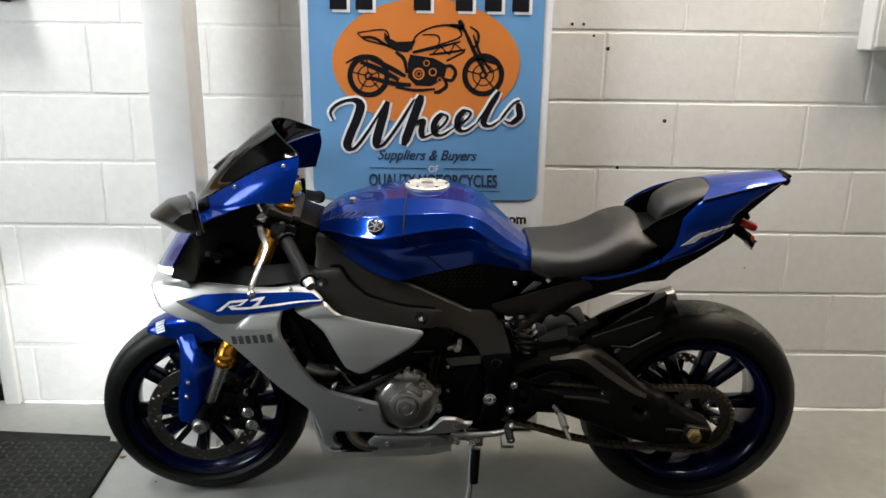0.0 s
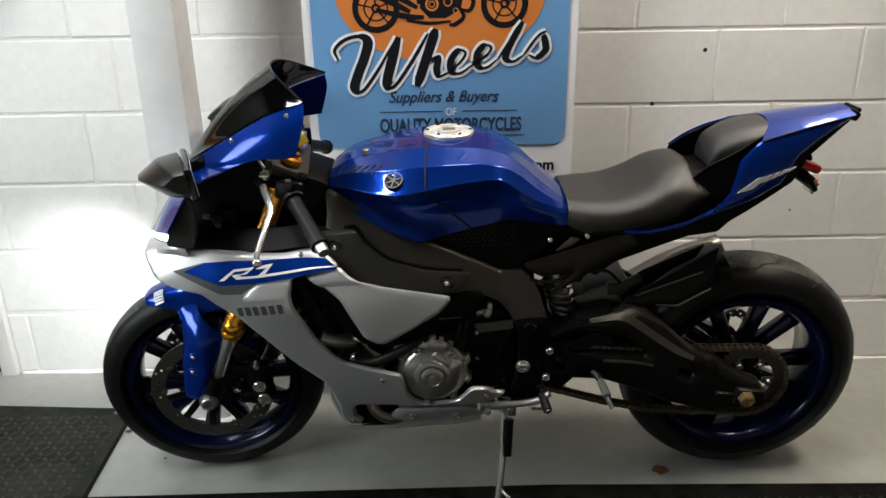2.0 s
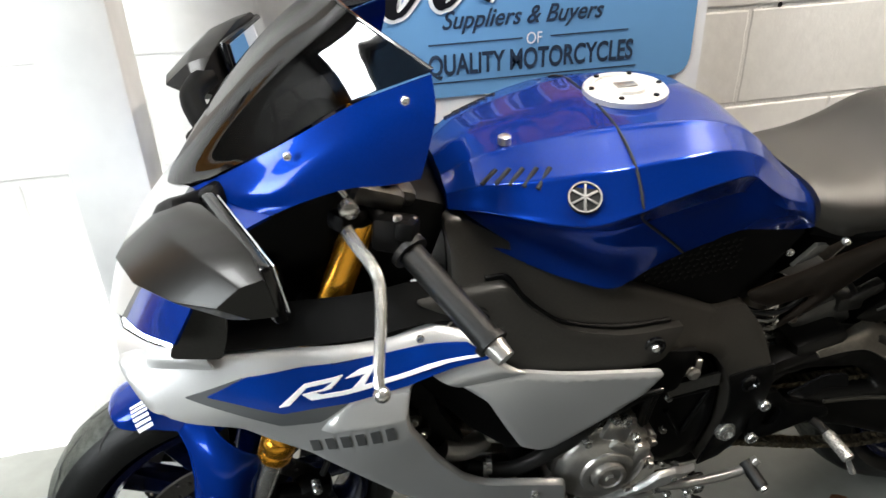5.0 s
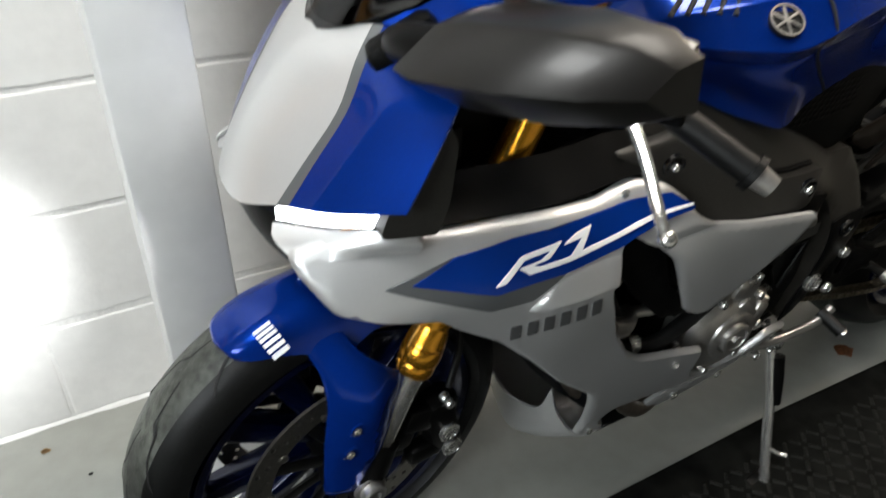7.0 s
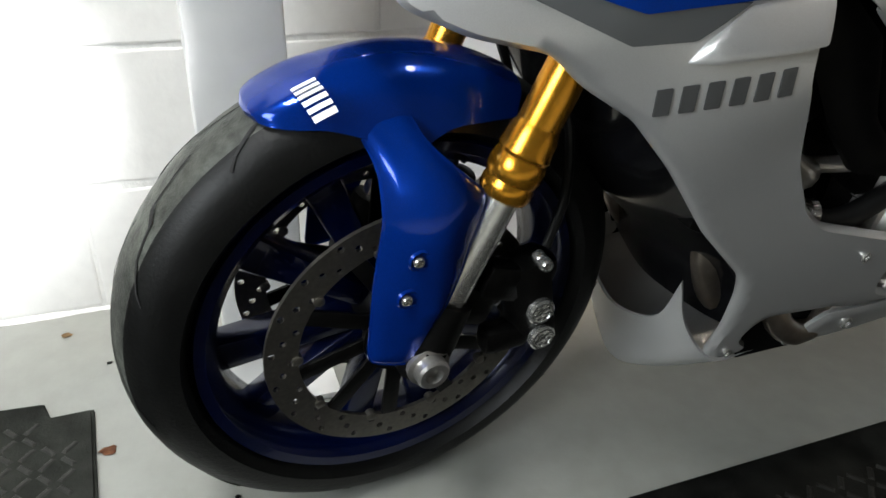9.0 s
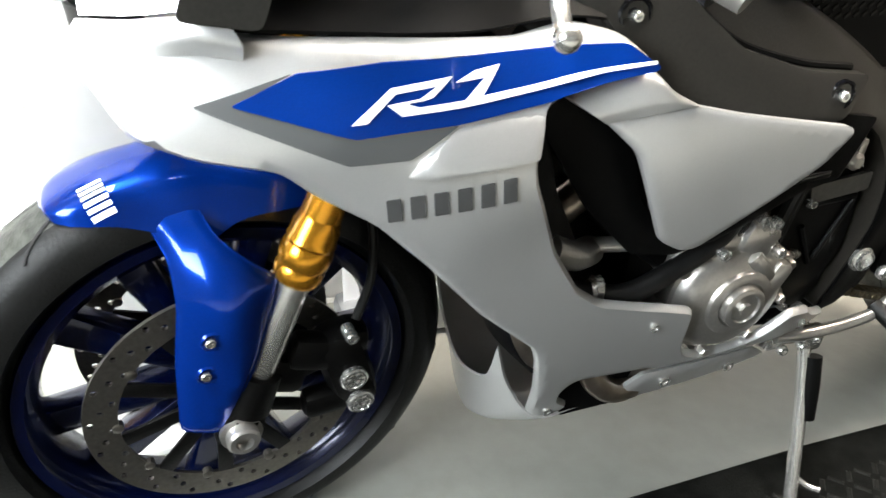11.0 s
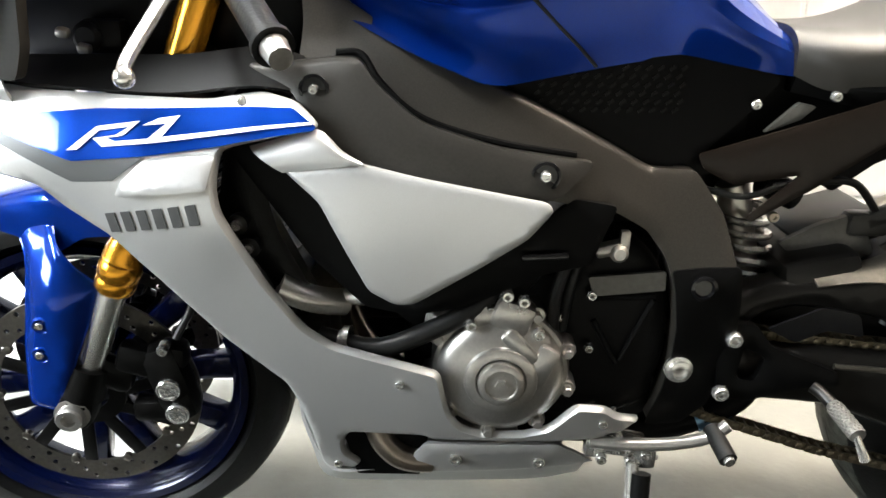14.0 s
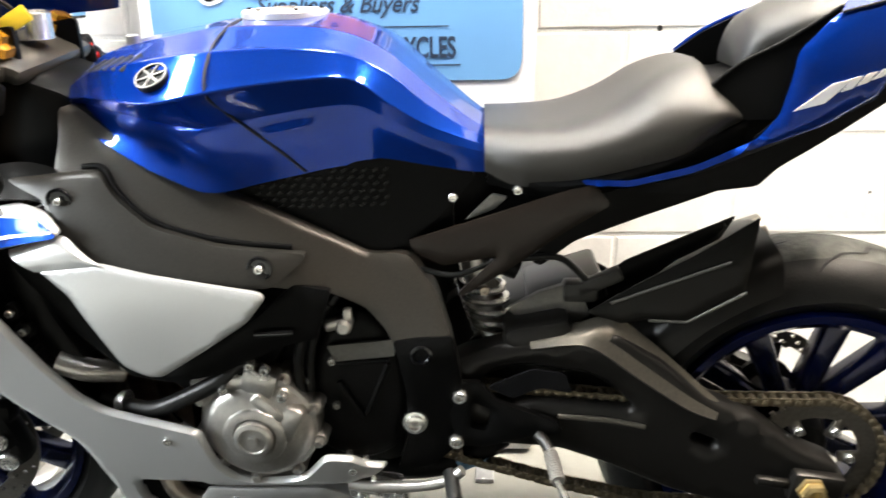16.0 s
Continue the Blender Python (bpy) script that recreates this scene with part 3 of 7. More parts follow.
    for ox, oz in ((-0.251, 1.22), (0.113, 1.228)):
        ring(ox, oz, 0.050, 0.067)
        ring(ox, oz, 0.031, 0.035)
        ring(ox, oz, 0.006, 0.013)
        for k in range(5):
            a = 1.2566 * k + 0.4
            stroke([(ox + 0.011 * math.cos(a), oz + 0.011 * math.sin(a)), (ox + 0.052 * math.cos(a), oz + 0.052 * math.sin(a))], 0.0035, P_BLACK, 0.0055, "drawn_line")
    for pts, w in (([(-0.283, 1.352), (-0.200, 1.361), (-0.182, 1.329), (-0.170, 1.311), (-0.235, 1.324), (-0.262, 1.332), (-0.283, 1.350)], 0.0020),
                   ([(-0.271, 1.338), (-0.232, 1.336), (-0.182, 1.309)], 0.0035),
                   ([(-0.115, 1.300), (-0.103, 1.341), (-0.059, 1.368), (-0.006, 1.378), (0.029, 1.370), (0.039, 1.344), (-0.023, 1.320), (-0.111, 1.296)], 0.0022),
                   ([(-0.080, 1.348), (-0.041, 1.348), (-0.027, 1.338), (-0.030, 1.318)], 0.0020),
                   ([(0.003, 1.378), (0.038, 1.373), (0.054, 1.360)], 0.0050),
                   ([(0.033, 1.393), (0.043, 1.377), (0.040, 1.366)], 0.0060),
                   ([(0.068, 1.374), (0.092, 1.357), (0.094, 1.328), (0.080, 1.309)], 0.0030),
                   ([(0.053, 1.360), (0.088, 1.289), (0.126, 1.223)], 0.0050),
                   ([(0.079, 1.350), (0.102, 1.292), (0.140, 1.234)], 0.0035),
                   ([(-0.111, 1.293), (-0.032, 1.311), (0.039, 1.329)], 0.0030),
                   ([(-0.058, 1.288), (0.004, 1.296), (0.056, 1.305)], 0.0030),
                   ([(-0.049, 1.290), (-0.023, 1.313)], 0.0024),
                   ([(-0.023, 1.313), (0.004, 1.289)], 0.0024),
                   ([(0.004, 1.289), (0.021, 1.322)], 0.0024),
                   ([(0.021, 1.322), (0.052, 1.298)], 0.0024),
                   ([(0.052, 1.298), (-0.004, 1.270)], 0.0030),
                   ([(-0.040, 1.238), (0.005, 1.255), (0.025, 1.236), (0.014, 1.211), (-0.011, 1.214)], 0.0045),
                   ([(-0.011, 1.214), (-0.003, 1.193), (-0.025, 1.175), (-0.043, 1.172)], 0.0045),
                   ([(-0.251, 1.216), (-0.165, 1.197), (-0.115, 1.194)], 0.0060),
                   ([(-0.275, 1.263), (-0.215, 1.240), (-0.154, 1.209)], 0.0065),
                   ([(-0.245, 1.274), (-0.183, 1.247), (-0.133, 1.220)], 0.0060),
                   ([(0.067, 1.264), (0.099, 1.278), (0.149, 1.263)], 0.0035),
                   ([(-0.165, 1.186), (-0.102, 1.178), (-0.039, 1.182)], 0.0035),
                   ([(-0.165, 1.295), (-0.138, 1.273), (-0.129, 1.230)], 0.0045),
                   ([(-0.322, 1.259), (-0.272, 1.282), (-0.215, 1.274)], 0.0030)):
        stroke(pts, w * 1.35, P_BLACK, 0.0056, "drawn_line")
    for pts in ([(-0.200, 1.356), (-0.182, 1.336), (-0.161, 1.326), (-0.101, 1.329), (-0.113, 1.308), (-0.126, 1.294), (-0.161, 1.297), (-0.182, 1.307), (-0.200, 1.333)],
                [(-0.119, 1.288), (-0.044, 1.278), (-0.001, 1.256), (-0.011, 1.214), (-0.054, 1.191), (-0.100, 1.192), (-0.126, 1.218), (-0.126, 1.262)]):
        flat(pts, P_BLACK, 0.0054, "drawn_shape")
    for ox, oz, r in ((-0.092, 1.229, 0.019), (-0.092, 1.229, 0.009), (-0.047, 1.235, 0.013), (-0.067, 1.262, 0.010), (-0.025, 1.211, 0.008)):
        bm = bmesh.new()
        rr = [[bm.verts.new((ox + q * math.cos(0.2618 * k), y - 0.0062, oz + q * math.sin(0.2618 * k))) for k in range(24)] for q in (r * 0.7, r)]
        for k in range(24):
            bm.faces.new((rr[0][k], rr[0][(k + 1) % 24], rr[1][(k + 1) % 24], rr[1][k]))
        part("drawn_ring", bm, P_ORANGE, b, "", 0)
    face = lambda px, pz: pose(px, y - 0.0045, pz, 90)
    words("Suppliers & Buyers", 0.047, P_NAVY, "lettering", b, face(-0.226, 0.955), "dark slanted lettering", 0.0, 0.35, 0.90, heavy=0.0007)
    words("QUALITY MOTORCYCLES", 0.056, P_NAVY, "lettering", b, face(-0.254, 0.868), "dark capital lettering", 0.0, 0.0, 0.655, heavy=0.0014)
    words("OF", 0.032, P_WHITE, "lettering", b, face(-0.058, 0.915), "white lettering", 0.0, 0.0, 0.8)
    for xa, xb, z in ((-0.252, -0.065, 0.927), (-0.008, 0.155, 0.927), (-0.254, 0.178, 0.853)):
        flat([(xa, z - 0.0015), (xb, z - 0.0015), (xb, z + 0.0015), (xa, z + 0.0015)], P_NAVY, 0.0045, "rule")
    words("www", 0.046, P_BLACK, "lettering", b, face(-0.385, 0.745), "black lettering", 0.0, 0.0, 1.0, heavy=0.0016)
    words("com", 0.046, P_BLACK, "lettering", b, face(0.19, 0.745), "black lettering", 0.0, 0.0, 1.0, heavy=0.0016)
    flat([(-0.26, 0.745), (0.165, 0.745), (0.165, 0.772), (-0.26, 0.772)], P_BLACK, 0.003, "address_bar")


banner()

# ---- the motorcycle ----
BIKE = pose(0, 2.026, FLOOR, 3.8, 0, -0.2)
bike = thing("motorcycle", "blue and silver sports motorcycle leaning on its side stand", "motorcycle", BIKE)
FA, RA = (-0.704, 0.0, 0.2955), (0.720, 0.0, 0.3165)
RAKE = Vector((0.407, 0, 0.914)).normalized()
HEAD = Vector((-0.43, 0, 0.85))
STEER = Matrix.Translation(HEAD) @ Matrix.Rotation(radians(7), 4, RAKE) @ Matrix.Translation(-HEAD)
FLIP = Matrix.Diagonal((1, -1, 1, 1))


def tyre(axle, radius, half, rim_r, m, label):
    """A tyre with a rounded crown and slanted sipes."""
    prof = []
    for k in range(17):
        a = math.pi * (k / 16) - math.pi / 2
        prof.append((radius - half * 0.92 * (1 - math.cos(a) ** 0.8 if abs(math.cos(a)) > 1e-6 else 1.0), half * math.sin(a)))
    prof = [(rim_r, -half * 0.62), (rim_r + 0.012, -half * 0.80)] + [p for p in prof if p[0] > rim_r + 0.014] + [(rim_r + 0.012, half * 0.80), (rim_r, half * 0.62)]
    t = part("tyre", lathe(bmesh.new(), prof, axle, 96, closed=True), RUBBER, bike, label, 60, m)
    t.data.materials.append(DUSTY)
    for f in t.data.polygons:
        if abs(f.center.y - axle[1]) < half * 0.60 and math.hypot(f.center.x - axle[0], f.center.z - axle[2]) > rim_r + 0.03:
            f.material_index = 1
    # long kinked sipes, cut from near the crown to the shoulder
    bm = bmesh.new()
    n = 11
    for k in range(n):
        for side in (-1, 1):
            a0 = 2 * math.pi * (k + (0.5 if side > 0 else 0)) / n
            pts = []
            for j, (sv, da) in enumerate(((0.08, 0.0), (0.16, 0.10), (0.20, 0.20), (0.38, 0.24), (0.46, 0.36), (0.66, 0.46), (0.78, 0.50))):
                r = radius - half * 0.92 * (1 - math.cos(math.asin(sv)) ** 0.8) + 0.0007
                pts.append((r, a0 + da, side * half * sv, (0.0016, 0.0028, 0.0034, 0.0034, 0.0030, 0.0022, 0.0010)[j] / radius))
            for (r, a, v, w), (r2, a2, v2, w2) in zip(pts, pts[1:]):
                for q in range(3):
                    f0, f1 = q / 3, (q + 1) / 3
                    mix = lambda x, y, f: x + (y - x) * f
                    quad = []
                    for f, g in ((f0, -1), (f0, 1), (f1, 1), (f1, -1)):
                        vv = mix(v, v2, f)
                        rr = radius - half * 0.92 * (1 - math.cos(math.asin(min(1.0, abs(vv) / half))) ** 0.8) + 0.0007
                        aa = mix(a, a2, f) + g * mix(w, w2, f)
                        quad.append(bm.verts.new((axle[0] + rr * math.cos(aa), axle[1] + vv + g * 0.0012, axle[2] + rr * math.sin(aa))))
                    bm.faces.new(quad)
    tagged(part("tread_pattern", bm, GROOVE, t, "dark kinked tread sipes", 0), kind="stuff")
    return t


def wheel(axle, rim_r, half, m, hub_r, name):
    """A cast rim with five pairs of spokes."""
    c = axle
    rim = lathe(bmesh.new(), [(rim_r + 0.006, -half), (rim_r + 0.004, -half - 0.004), (rim_r - 0.008, -half - 0.003), (rim_r - 0.022, -half + 0.012), (rim_r - 0.026, 0),
                              (rim_r - 0.022, half - 0.012), (rim_r - 0.008, half + 0.003), (rim_r + 0.004, half + 0.004), (rim_r + 0.006, half)], c, 72, closed=True)
    r = part("rim", rim, RIMP, bike, "deep blue painted cast rim", 40, m)
    for k in range(5):
        a = 2 * math.pi * k / 5 + 0.995
        for s in (-1, 1):
            p0 = Vector((hub_r * math.cos(a + s * 0.25), 0, hub_r * math.sin(a + s * 0.25)))
            p1 = Vector(((rim_r - 0.024) * math.cos(a + s * 0.27), 0, (rim_r - 0.024) * math.sin(a + s * 0.27)))
            d = p1 - p0
            ang = math.degrees(math.atan2(d.z, d.x))
            mid = (p0 + p1) / 2 + Vector(c)
            bm = box(bmesh.new(), (0, 0, 0), (d.length + 0.03, 0.05, 0.035), 0.009)
            for q in bm.verts:
                f = 0.5 + q.co.x / d.length
                q.co.z *= 0.75 + 0.5 * f * f
                q.co.y *= 1.0 - 0.35 * f
            bmesh.ops.transform(bm, matrix=pose(*mid, 0, -ang, 0), verts=bm.verts)
            part("spoke", bm, RIMP, r)
    part("hub", lathe(bmesh.new(), [(0.020, -half - 0.01), (hub_r * 0.7, -half), (hub_r + 0.006, -0.02), (hub_r + 0.006, 0.02), (hub_r * 0.7, half), (0.020, half + 0.01)], c, 32), DARK, r, "black hub")
    return r


def disc(c, r0, r1, v, m, n_holes=20, fingers=10, mat=STEEL):
    """A drilled brake rotor on a black carrier."""
    c = (c[0], c[1] + v, c[2])
    holes = [((r0 + (r1 - r0) * f) * math.cos(q), (r0 + (r1 - r0) * f) * math.sin(q)) for k in range(n_holes) for j, f in enumerate((0.20, 0.5, 0.80)) for q in (2 * math.pi * (k + j * 0.33) / n_holes,)]
    flat, rims = [], []
    for cx, cy, rad, n in [(0, 0, r1, 96), (0, 0, r0, 80)] + [(hx, hy, 0.0040, 8) for hx, hy in holes]:
        first = len(flat)
        flat += [Vector((cx + rad * math.cos(2 * math.pi * q / n), cy + rad * math.sin(2 * math.pi * q / n))) for q in range(n)]
        rims += [(first + q, first + (q + 1) % n) for q in range(n)]
    vs, _, fs, *_ = delaunay_2d_cdt(flat, rims, [], 0, 1e-6)
    bm = bmesh.new()
    skins = [[bm.verts.new((c[0] + q[0], c[1] + z, c[2] + q[1])) for q in vs] for z in (-0.0025, 0.0025)]
    spots = np.array(holes)
    used = {}
    for f in fs:
        mid = sum((Vector(vs[i]) for i in f), Vector((0, 0))) / len(f)
        if not r0 - 0.0001 < mid.length < r1 or np.hypot(spots[:, 0] - mid[0], spots[:, 1] - mid[1]).min() < 0.0037:
            continue
        bm.faces.new([skins[0][i] for i in f])
        bm.faces.new([skins[1][i] for i in reversed(f)])
        for i, j in zip(f, list(f[1:]) + [f[0]]):
            key = (min(i, j), max(i, j))
            used[key] = used.get(key, 0) + 1
    for (i, j), n in used.items():
        if n == 1:
            bm.faces.new((skins[0][i], skins[0][j], skins[1][j], skins[1][i]))
    bmesh.ops.delete(bm, geom=[x for x in bm.verts if not x.link_faces], context="VERTS")
    d = part("brake_disc", bm, mat, bike, "drilled steel brake disc", 30, m)
    bm = lathe(bmesh.new(), [(0.028, -0.004), (0.052, -0.004), (0.052, 0.004), (0.028, 0.004)], c, 32, closed=True)
    part("carrier", bm, DARK, d, "black disc carrier")
    for k in range(fingers):
        a = 2 * math.pi * k / fingers
        mid = Vector(c) + Vector(((r0 + 0.03) * 0.5 * math.cos(a + 0.12), 0, (r0 + 0.03) * 0.5 * math.sin(a + 0.12)))
        part("carrier_arm", boxed(mid, (r0 - 0.028, 0.005, 0.019), 0.001, (0, -math.degrees(a) - 14, 0)), DARK, d)
    for k in range(fingers):
        a = 2 * math.pi * k / fingers - 0.02
        bm = lathe(bmesh.new(), [(0.0062, 0.004), (0.0062, -0.0045), (0.004, -0.0055), (0.0001, -0.0055)], (c[0] + (r0 + 0.001) * math.cos(a), c[1], c[2] + (r0 + 0.001) * math.sin(a)), 10)
        part("rivet", bm, STEEL, d, "bright floating rivet")
    return d


# wheels
tyre(FA, 0.2955, 0.060, 0.222, STEER, "black sports tyre with slanted sipes")
wheel(FA, 0.222, 0.046, STEER, 0.040, "front")
for s in (-1, 1):
    disc(FA, 0.124, 0.160, 0.066 * s, STEER)
tyre(RA, 0.3165, 0.095, 0.222, None, "wide black sports tyre, dusty on the crown")
wheel(RA, 0.222, 0.080, None, 0.050, "rear")
disc(RA, 0.085, 0.110, 0.10, None, 14, 5)

# fork legs
for s in (-1, 1):
    v = 0.105 * s
    f = part("fork_leg", tube(bmesh.new(), [(-0.440, v, 0.935), (-0.606, v, 0.535)], 0.0215, 24, 0), GOLD, bike, "gold anodised fork leg", m=STEER)
    ax = Vector((-0.606 + 0.440, 0, 0.535 - 0.935)).normalized()
    turn = ax.to_track_quat("Y", "Z").to_matrix().to_4x4()
    part("collar", lathe(bmesh.new(), [(0.0215, -0.020), (0.0250, -0.008), (0.0258, 0.004), (0.0272, 0.009), (0.0256, 0.013), (0.0276, 0.018), (0.0284, 0.026), (0.0276, 0.034), (0.0256, 0.039), (0.0270, 0.044), (0.0268, 0.053), (0.0240, 0.058), (0.019, 0.058)], (-0.606, v, 0.535), 28, turn=turn), GOLD, f, "ribbed gold collar")
    part("slider", tube(bmesh.new(), [(-0.625, v, 0.490), (-0.682, v, 0.352)], 0.0185, 24, 0), CHROME, f, "polished steel slider")
    foot = tube(bmesh.new(), [(-0.676, v, 0.368), (-0.695, v, 0.320)], 0.027, 20, 0, 0.030)
    box(foot, (-0.704, v, 0.302), (0.052, 0.052, 0.056), 0.014, (0, 22, 0))
    box(foot, (-0.655, v * 0.96, 0.352), (0.07, 0.028, 0.05), 0.012, (0, 22, 0))
    part("axle_clamp", foot, DARK, f, "black cast axle clamp")
    nut = lathe(bmesh.new(), [(0.024, 0.0), (0.024, -0.006), (0.0185, -0.007), (0.0185, -0.018), (0.016, -0.021), (0.010, -0.021), (0.009, -0.012), (0.0001, -0.012)], (-0.706, -0.124, 0.300), 24)
    part("axle_nut", nut, ALU, f, "bright axle nut", m=None if s < 0 else FLIP)
    # radial caliper behind the leg
    cal = boxed((-0.574, v * 0.93, 0.338), (0.058, 0.050, 0.118), 0.020, (0, -14, 0))
    part("piston_housing", boxed((-0.560, v * 0.93, 0.300), (0.044, 0.056, 0.052), 0.018, (0, -14, 0)), DARK, f, "black piston housing")
    part("piston_housing", boxed((-0.566, v * 0.90, 0.372), (0.040, 0.046, 0.046), 0.016, (0, 10, 0)), DARK, f, "black piston housing")
    for cu, cw, ch in ((-0.612, 0.372, 0.045), (-0.600, 0.290, 0.035)):
        part("caliper_mount", boxed((cu, v * 0.98, cw), (0.06, 0.03, ch), 0.010, (0, 20 if cw > 0.3 else 0, 0)), DARK, f, "black caliper mount")
    cp = part("caliper", cal, DARK, f, "black radial brake caliper")
    for u, w in ((-0.572, 0.334), (-0.564, 0.294)):
        bm = lathe(bmesh.new(), [(0.0165, 0), (0.0165, -0.006), (0.0145, -0.008), (0.012, -0.008), (0.0112, -0.0065), (0.0001, -0.0065)], (u, v * 0.93 + (-0.026 if s < 0 else -0.026), w), 24)
        for k in range(6):
            a = k * 1.0472
            lathe(bm, [(0.0028, -0.0055), (0.0028, -0.0085), (0.0001, -0.0085)], (u + 0.0075 * math.cos(a), v * 0.93 - 0.026, w + 0.0075 * math.sin(a)), 8)
        part("piston_cap", bm, CHROME, f, "bright slotted piston cap", m=None if s < 0 else FLIP @ Matrix.Translation((0, 2 * 0.105 * 0.93 * -1 + 0.0, 0)))
    bolt(f, -0.573, v * 0.93 - 0.02 if s < 0 else -v, 0.395, 0.008, 0.010)
    part("brake_hose", tube(bmesh.new(), [(-0.56, v * 0.95, 0.40), (-0.535, v * 0.8, 0.45), (-0.53, v * 0.6, 0.52), (-0.56, v * 0.5, 0.62), (-0.50, v * 0.4, 0.80)], 0.0055), HOSE, f, "black brake hose")

# front mudguard
fender_rows = []
for a, half, drop, lift in ((119, 0.010, 0.004, -0.004), (117.5, 0.036, 0.012, 0.0), (114, 0.050, 0.024, 0.002), (108, 0.058, 0.038, 0.003), (102, 0.063, 0.054, 0.002), (97, 0.067, 0.068, 0.002), (93, 0.071, 0.084, 0.002), (89, 0.070, 0.076, 0.001), (82, 0.068, 0.056, -0.001), (73, 0.064, 0.046, -0.002), (65, 0.056, 0.034, -0.004)):
    ca, sa = math.cos(radians(a)), math.sin(radians(a))
    row = []
    for s, d in ((0.0, 0.0), (0.42, 0.05), (0.78, 0.32), (1.0, 1.0)):
        r = 0.304 + lift - drop * d
        row.append((FA[0] + r * ca, -half * s, FA[2] + r * sa))
    fender_rows.append(row)
fen = part("front_mudguard", grid(fender_rows, 5, 5, 0.0025, True), BLUE, bike, "glossy blue front mudguard", 50, STEER)
leg_field = smooth_field([(-0.740, 0.568, -0.052), (-0.716, 0.566, -0.056), (-0.757, 0.545, -0.060), (-0.716, 0.548, -0.070), (-0.706, 0.525, -0.102), (-0.746, 0.500, -0.088), (-0.702, 0.490, -0.127), (-0.750, 0.440, -0.104), (-0.700, 0.440, -0.133), (-0.650, 0.485, -0.112), (-0.665, 0.440, -0.118), (-0.700, 0.380, -0.130), (-0.766, 0.330, -0.112), (-0.722, 0.312, -0.126)])
for s in (1, -1):
    leg = part("fork_shield", panel([(-0.772, 0.552), (-0.750, 0.565), (-0.714, 0.565), (-0.708, 0.556), (-0.702, 0.540), (-0.679, 0.520), (-0.644, 0.488), (-0.649, 0.471), (-0.673, 0.414), (-0.708, 0.333), (-0.722, 0.302), (-0.768, 0.308), (-0.760, 0.400), (-0.748, 0.470), (-0.747, 0.515), (-0.760, 0.546)], leg_field, 0.004, 0.014, 0.016, flip=s, rim=0.006),
               BLUE, bike, "blue fork shield of the mudguard", 50, STEER)
    for u, w in ((-0.722, 0.440), (-0.731, 0.394)):
        dim = lathe(bmesh.new(), [(0.0125, -0.001), (0.0105, -0.0035), (0.008, -0.001), (0.0001, -0.001)], (u, leg_field(u, w) * 1.0, w), 20)
        part("dimple", dim, BLUE, leg, m=None if s > 0 else FLIP)
        bolt(leg, u - 0.002, leg_field(u, w) - 0.001, w, 0.0058, 0.005, m=None if s > 0 else FLIP)
# plain white bars for the marks on the mudguard
def on_guard(a, v, up):
    """A point just over the mudguard's skin: a degrees round the axle, v across."""
    half, drop, lift = 0.058, 0.040, 0.003
    f = min(1.0, abs(v) / half)
    d = 0.05 * f / 0.42 if f < 0.42 else 0.05 + 0.27 * (f - 0.42) / 0.36 if f < 0.78 else 0.32 + 0.68 * (f - 0.78) / 0.22
    r = 0.304 + lift - drop * d + up
    return (FA[0] + r * math.cos(radians(a)), v, FA[2] + r * math.sin(radians(a)))


for k in range(6):
    bar = [[on_guard(a, -0.006 - 0.0072 * k - 0.0044 * q, 0.0040) for q in (0, 1)] for a in (111.0, 108.8, 106.6)]
    part("marking_bar", grid(bar, 2, 1, 0.0010), WHITEP, fen, "plain white marking bar", 0, STEER)

# ---- side fairings ----
FAIR = smooth_field([(-0.760, 0.690, -0.183), (-0.765, 0.735, -0.148), (-0.735, 0.754, -0.158), (-0.695, 0.705, -0.197), (-0.667, 0.705, -0.203), (-0.640, 0.760, -0.178), (-0.589, 0.693, -0.228), (-0.550, 0.755, -0.188), (-0.533, 0.644, -0.231), (-0.545, 0.596, -0.222), (-0.435, 0.616, -0.246), (-0.427, 0.657, -0.243), (-0.415, 0.700, -0.240), (-0.310, 0.722, -0.231), (-0.396, 0.746, -0.194), (-0.460, 0.755, -0.193), (-0.340, 0.755, -0.203), (-0.500, 0.710, -0.231), (-0.620, 0.620, -0.205), (-0.400, 0.560, -0.230), (-0.230, 0.420, -0.214), (-0.170, 0.370, -0.205), (-0.340, 0.310, -0.178), (-0.330, 0.230, -0.150), (0.000, 0.335, -0.192), (0.080, 0.345, -0.180), (-0.200, 0.255, -0.165), (0.000, 0.250, -0.150)], 1.6e-3)
off = lambda d: (lambda u, w: FAIR(u, w) - d - 0.10 * max(0.0, w - 0.705))
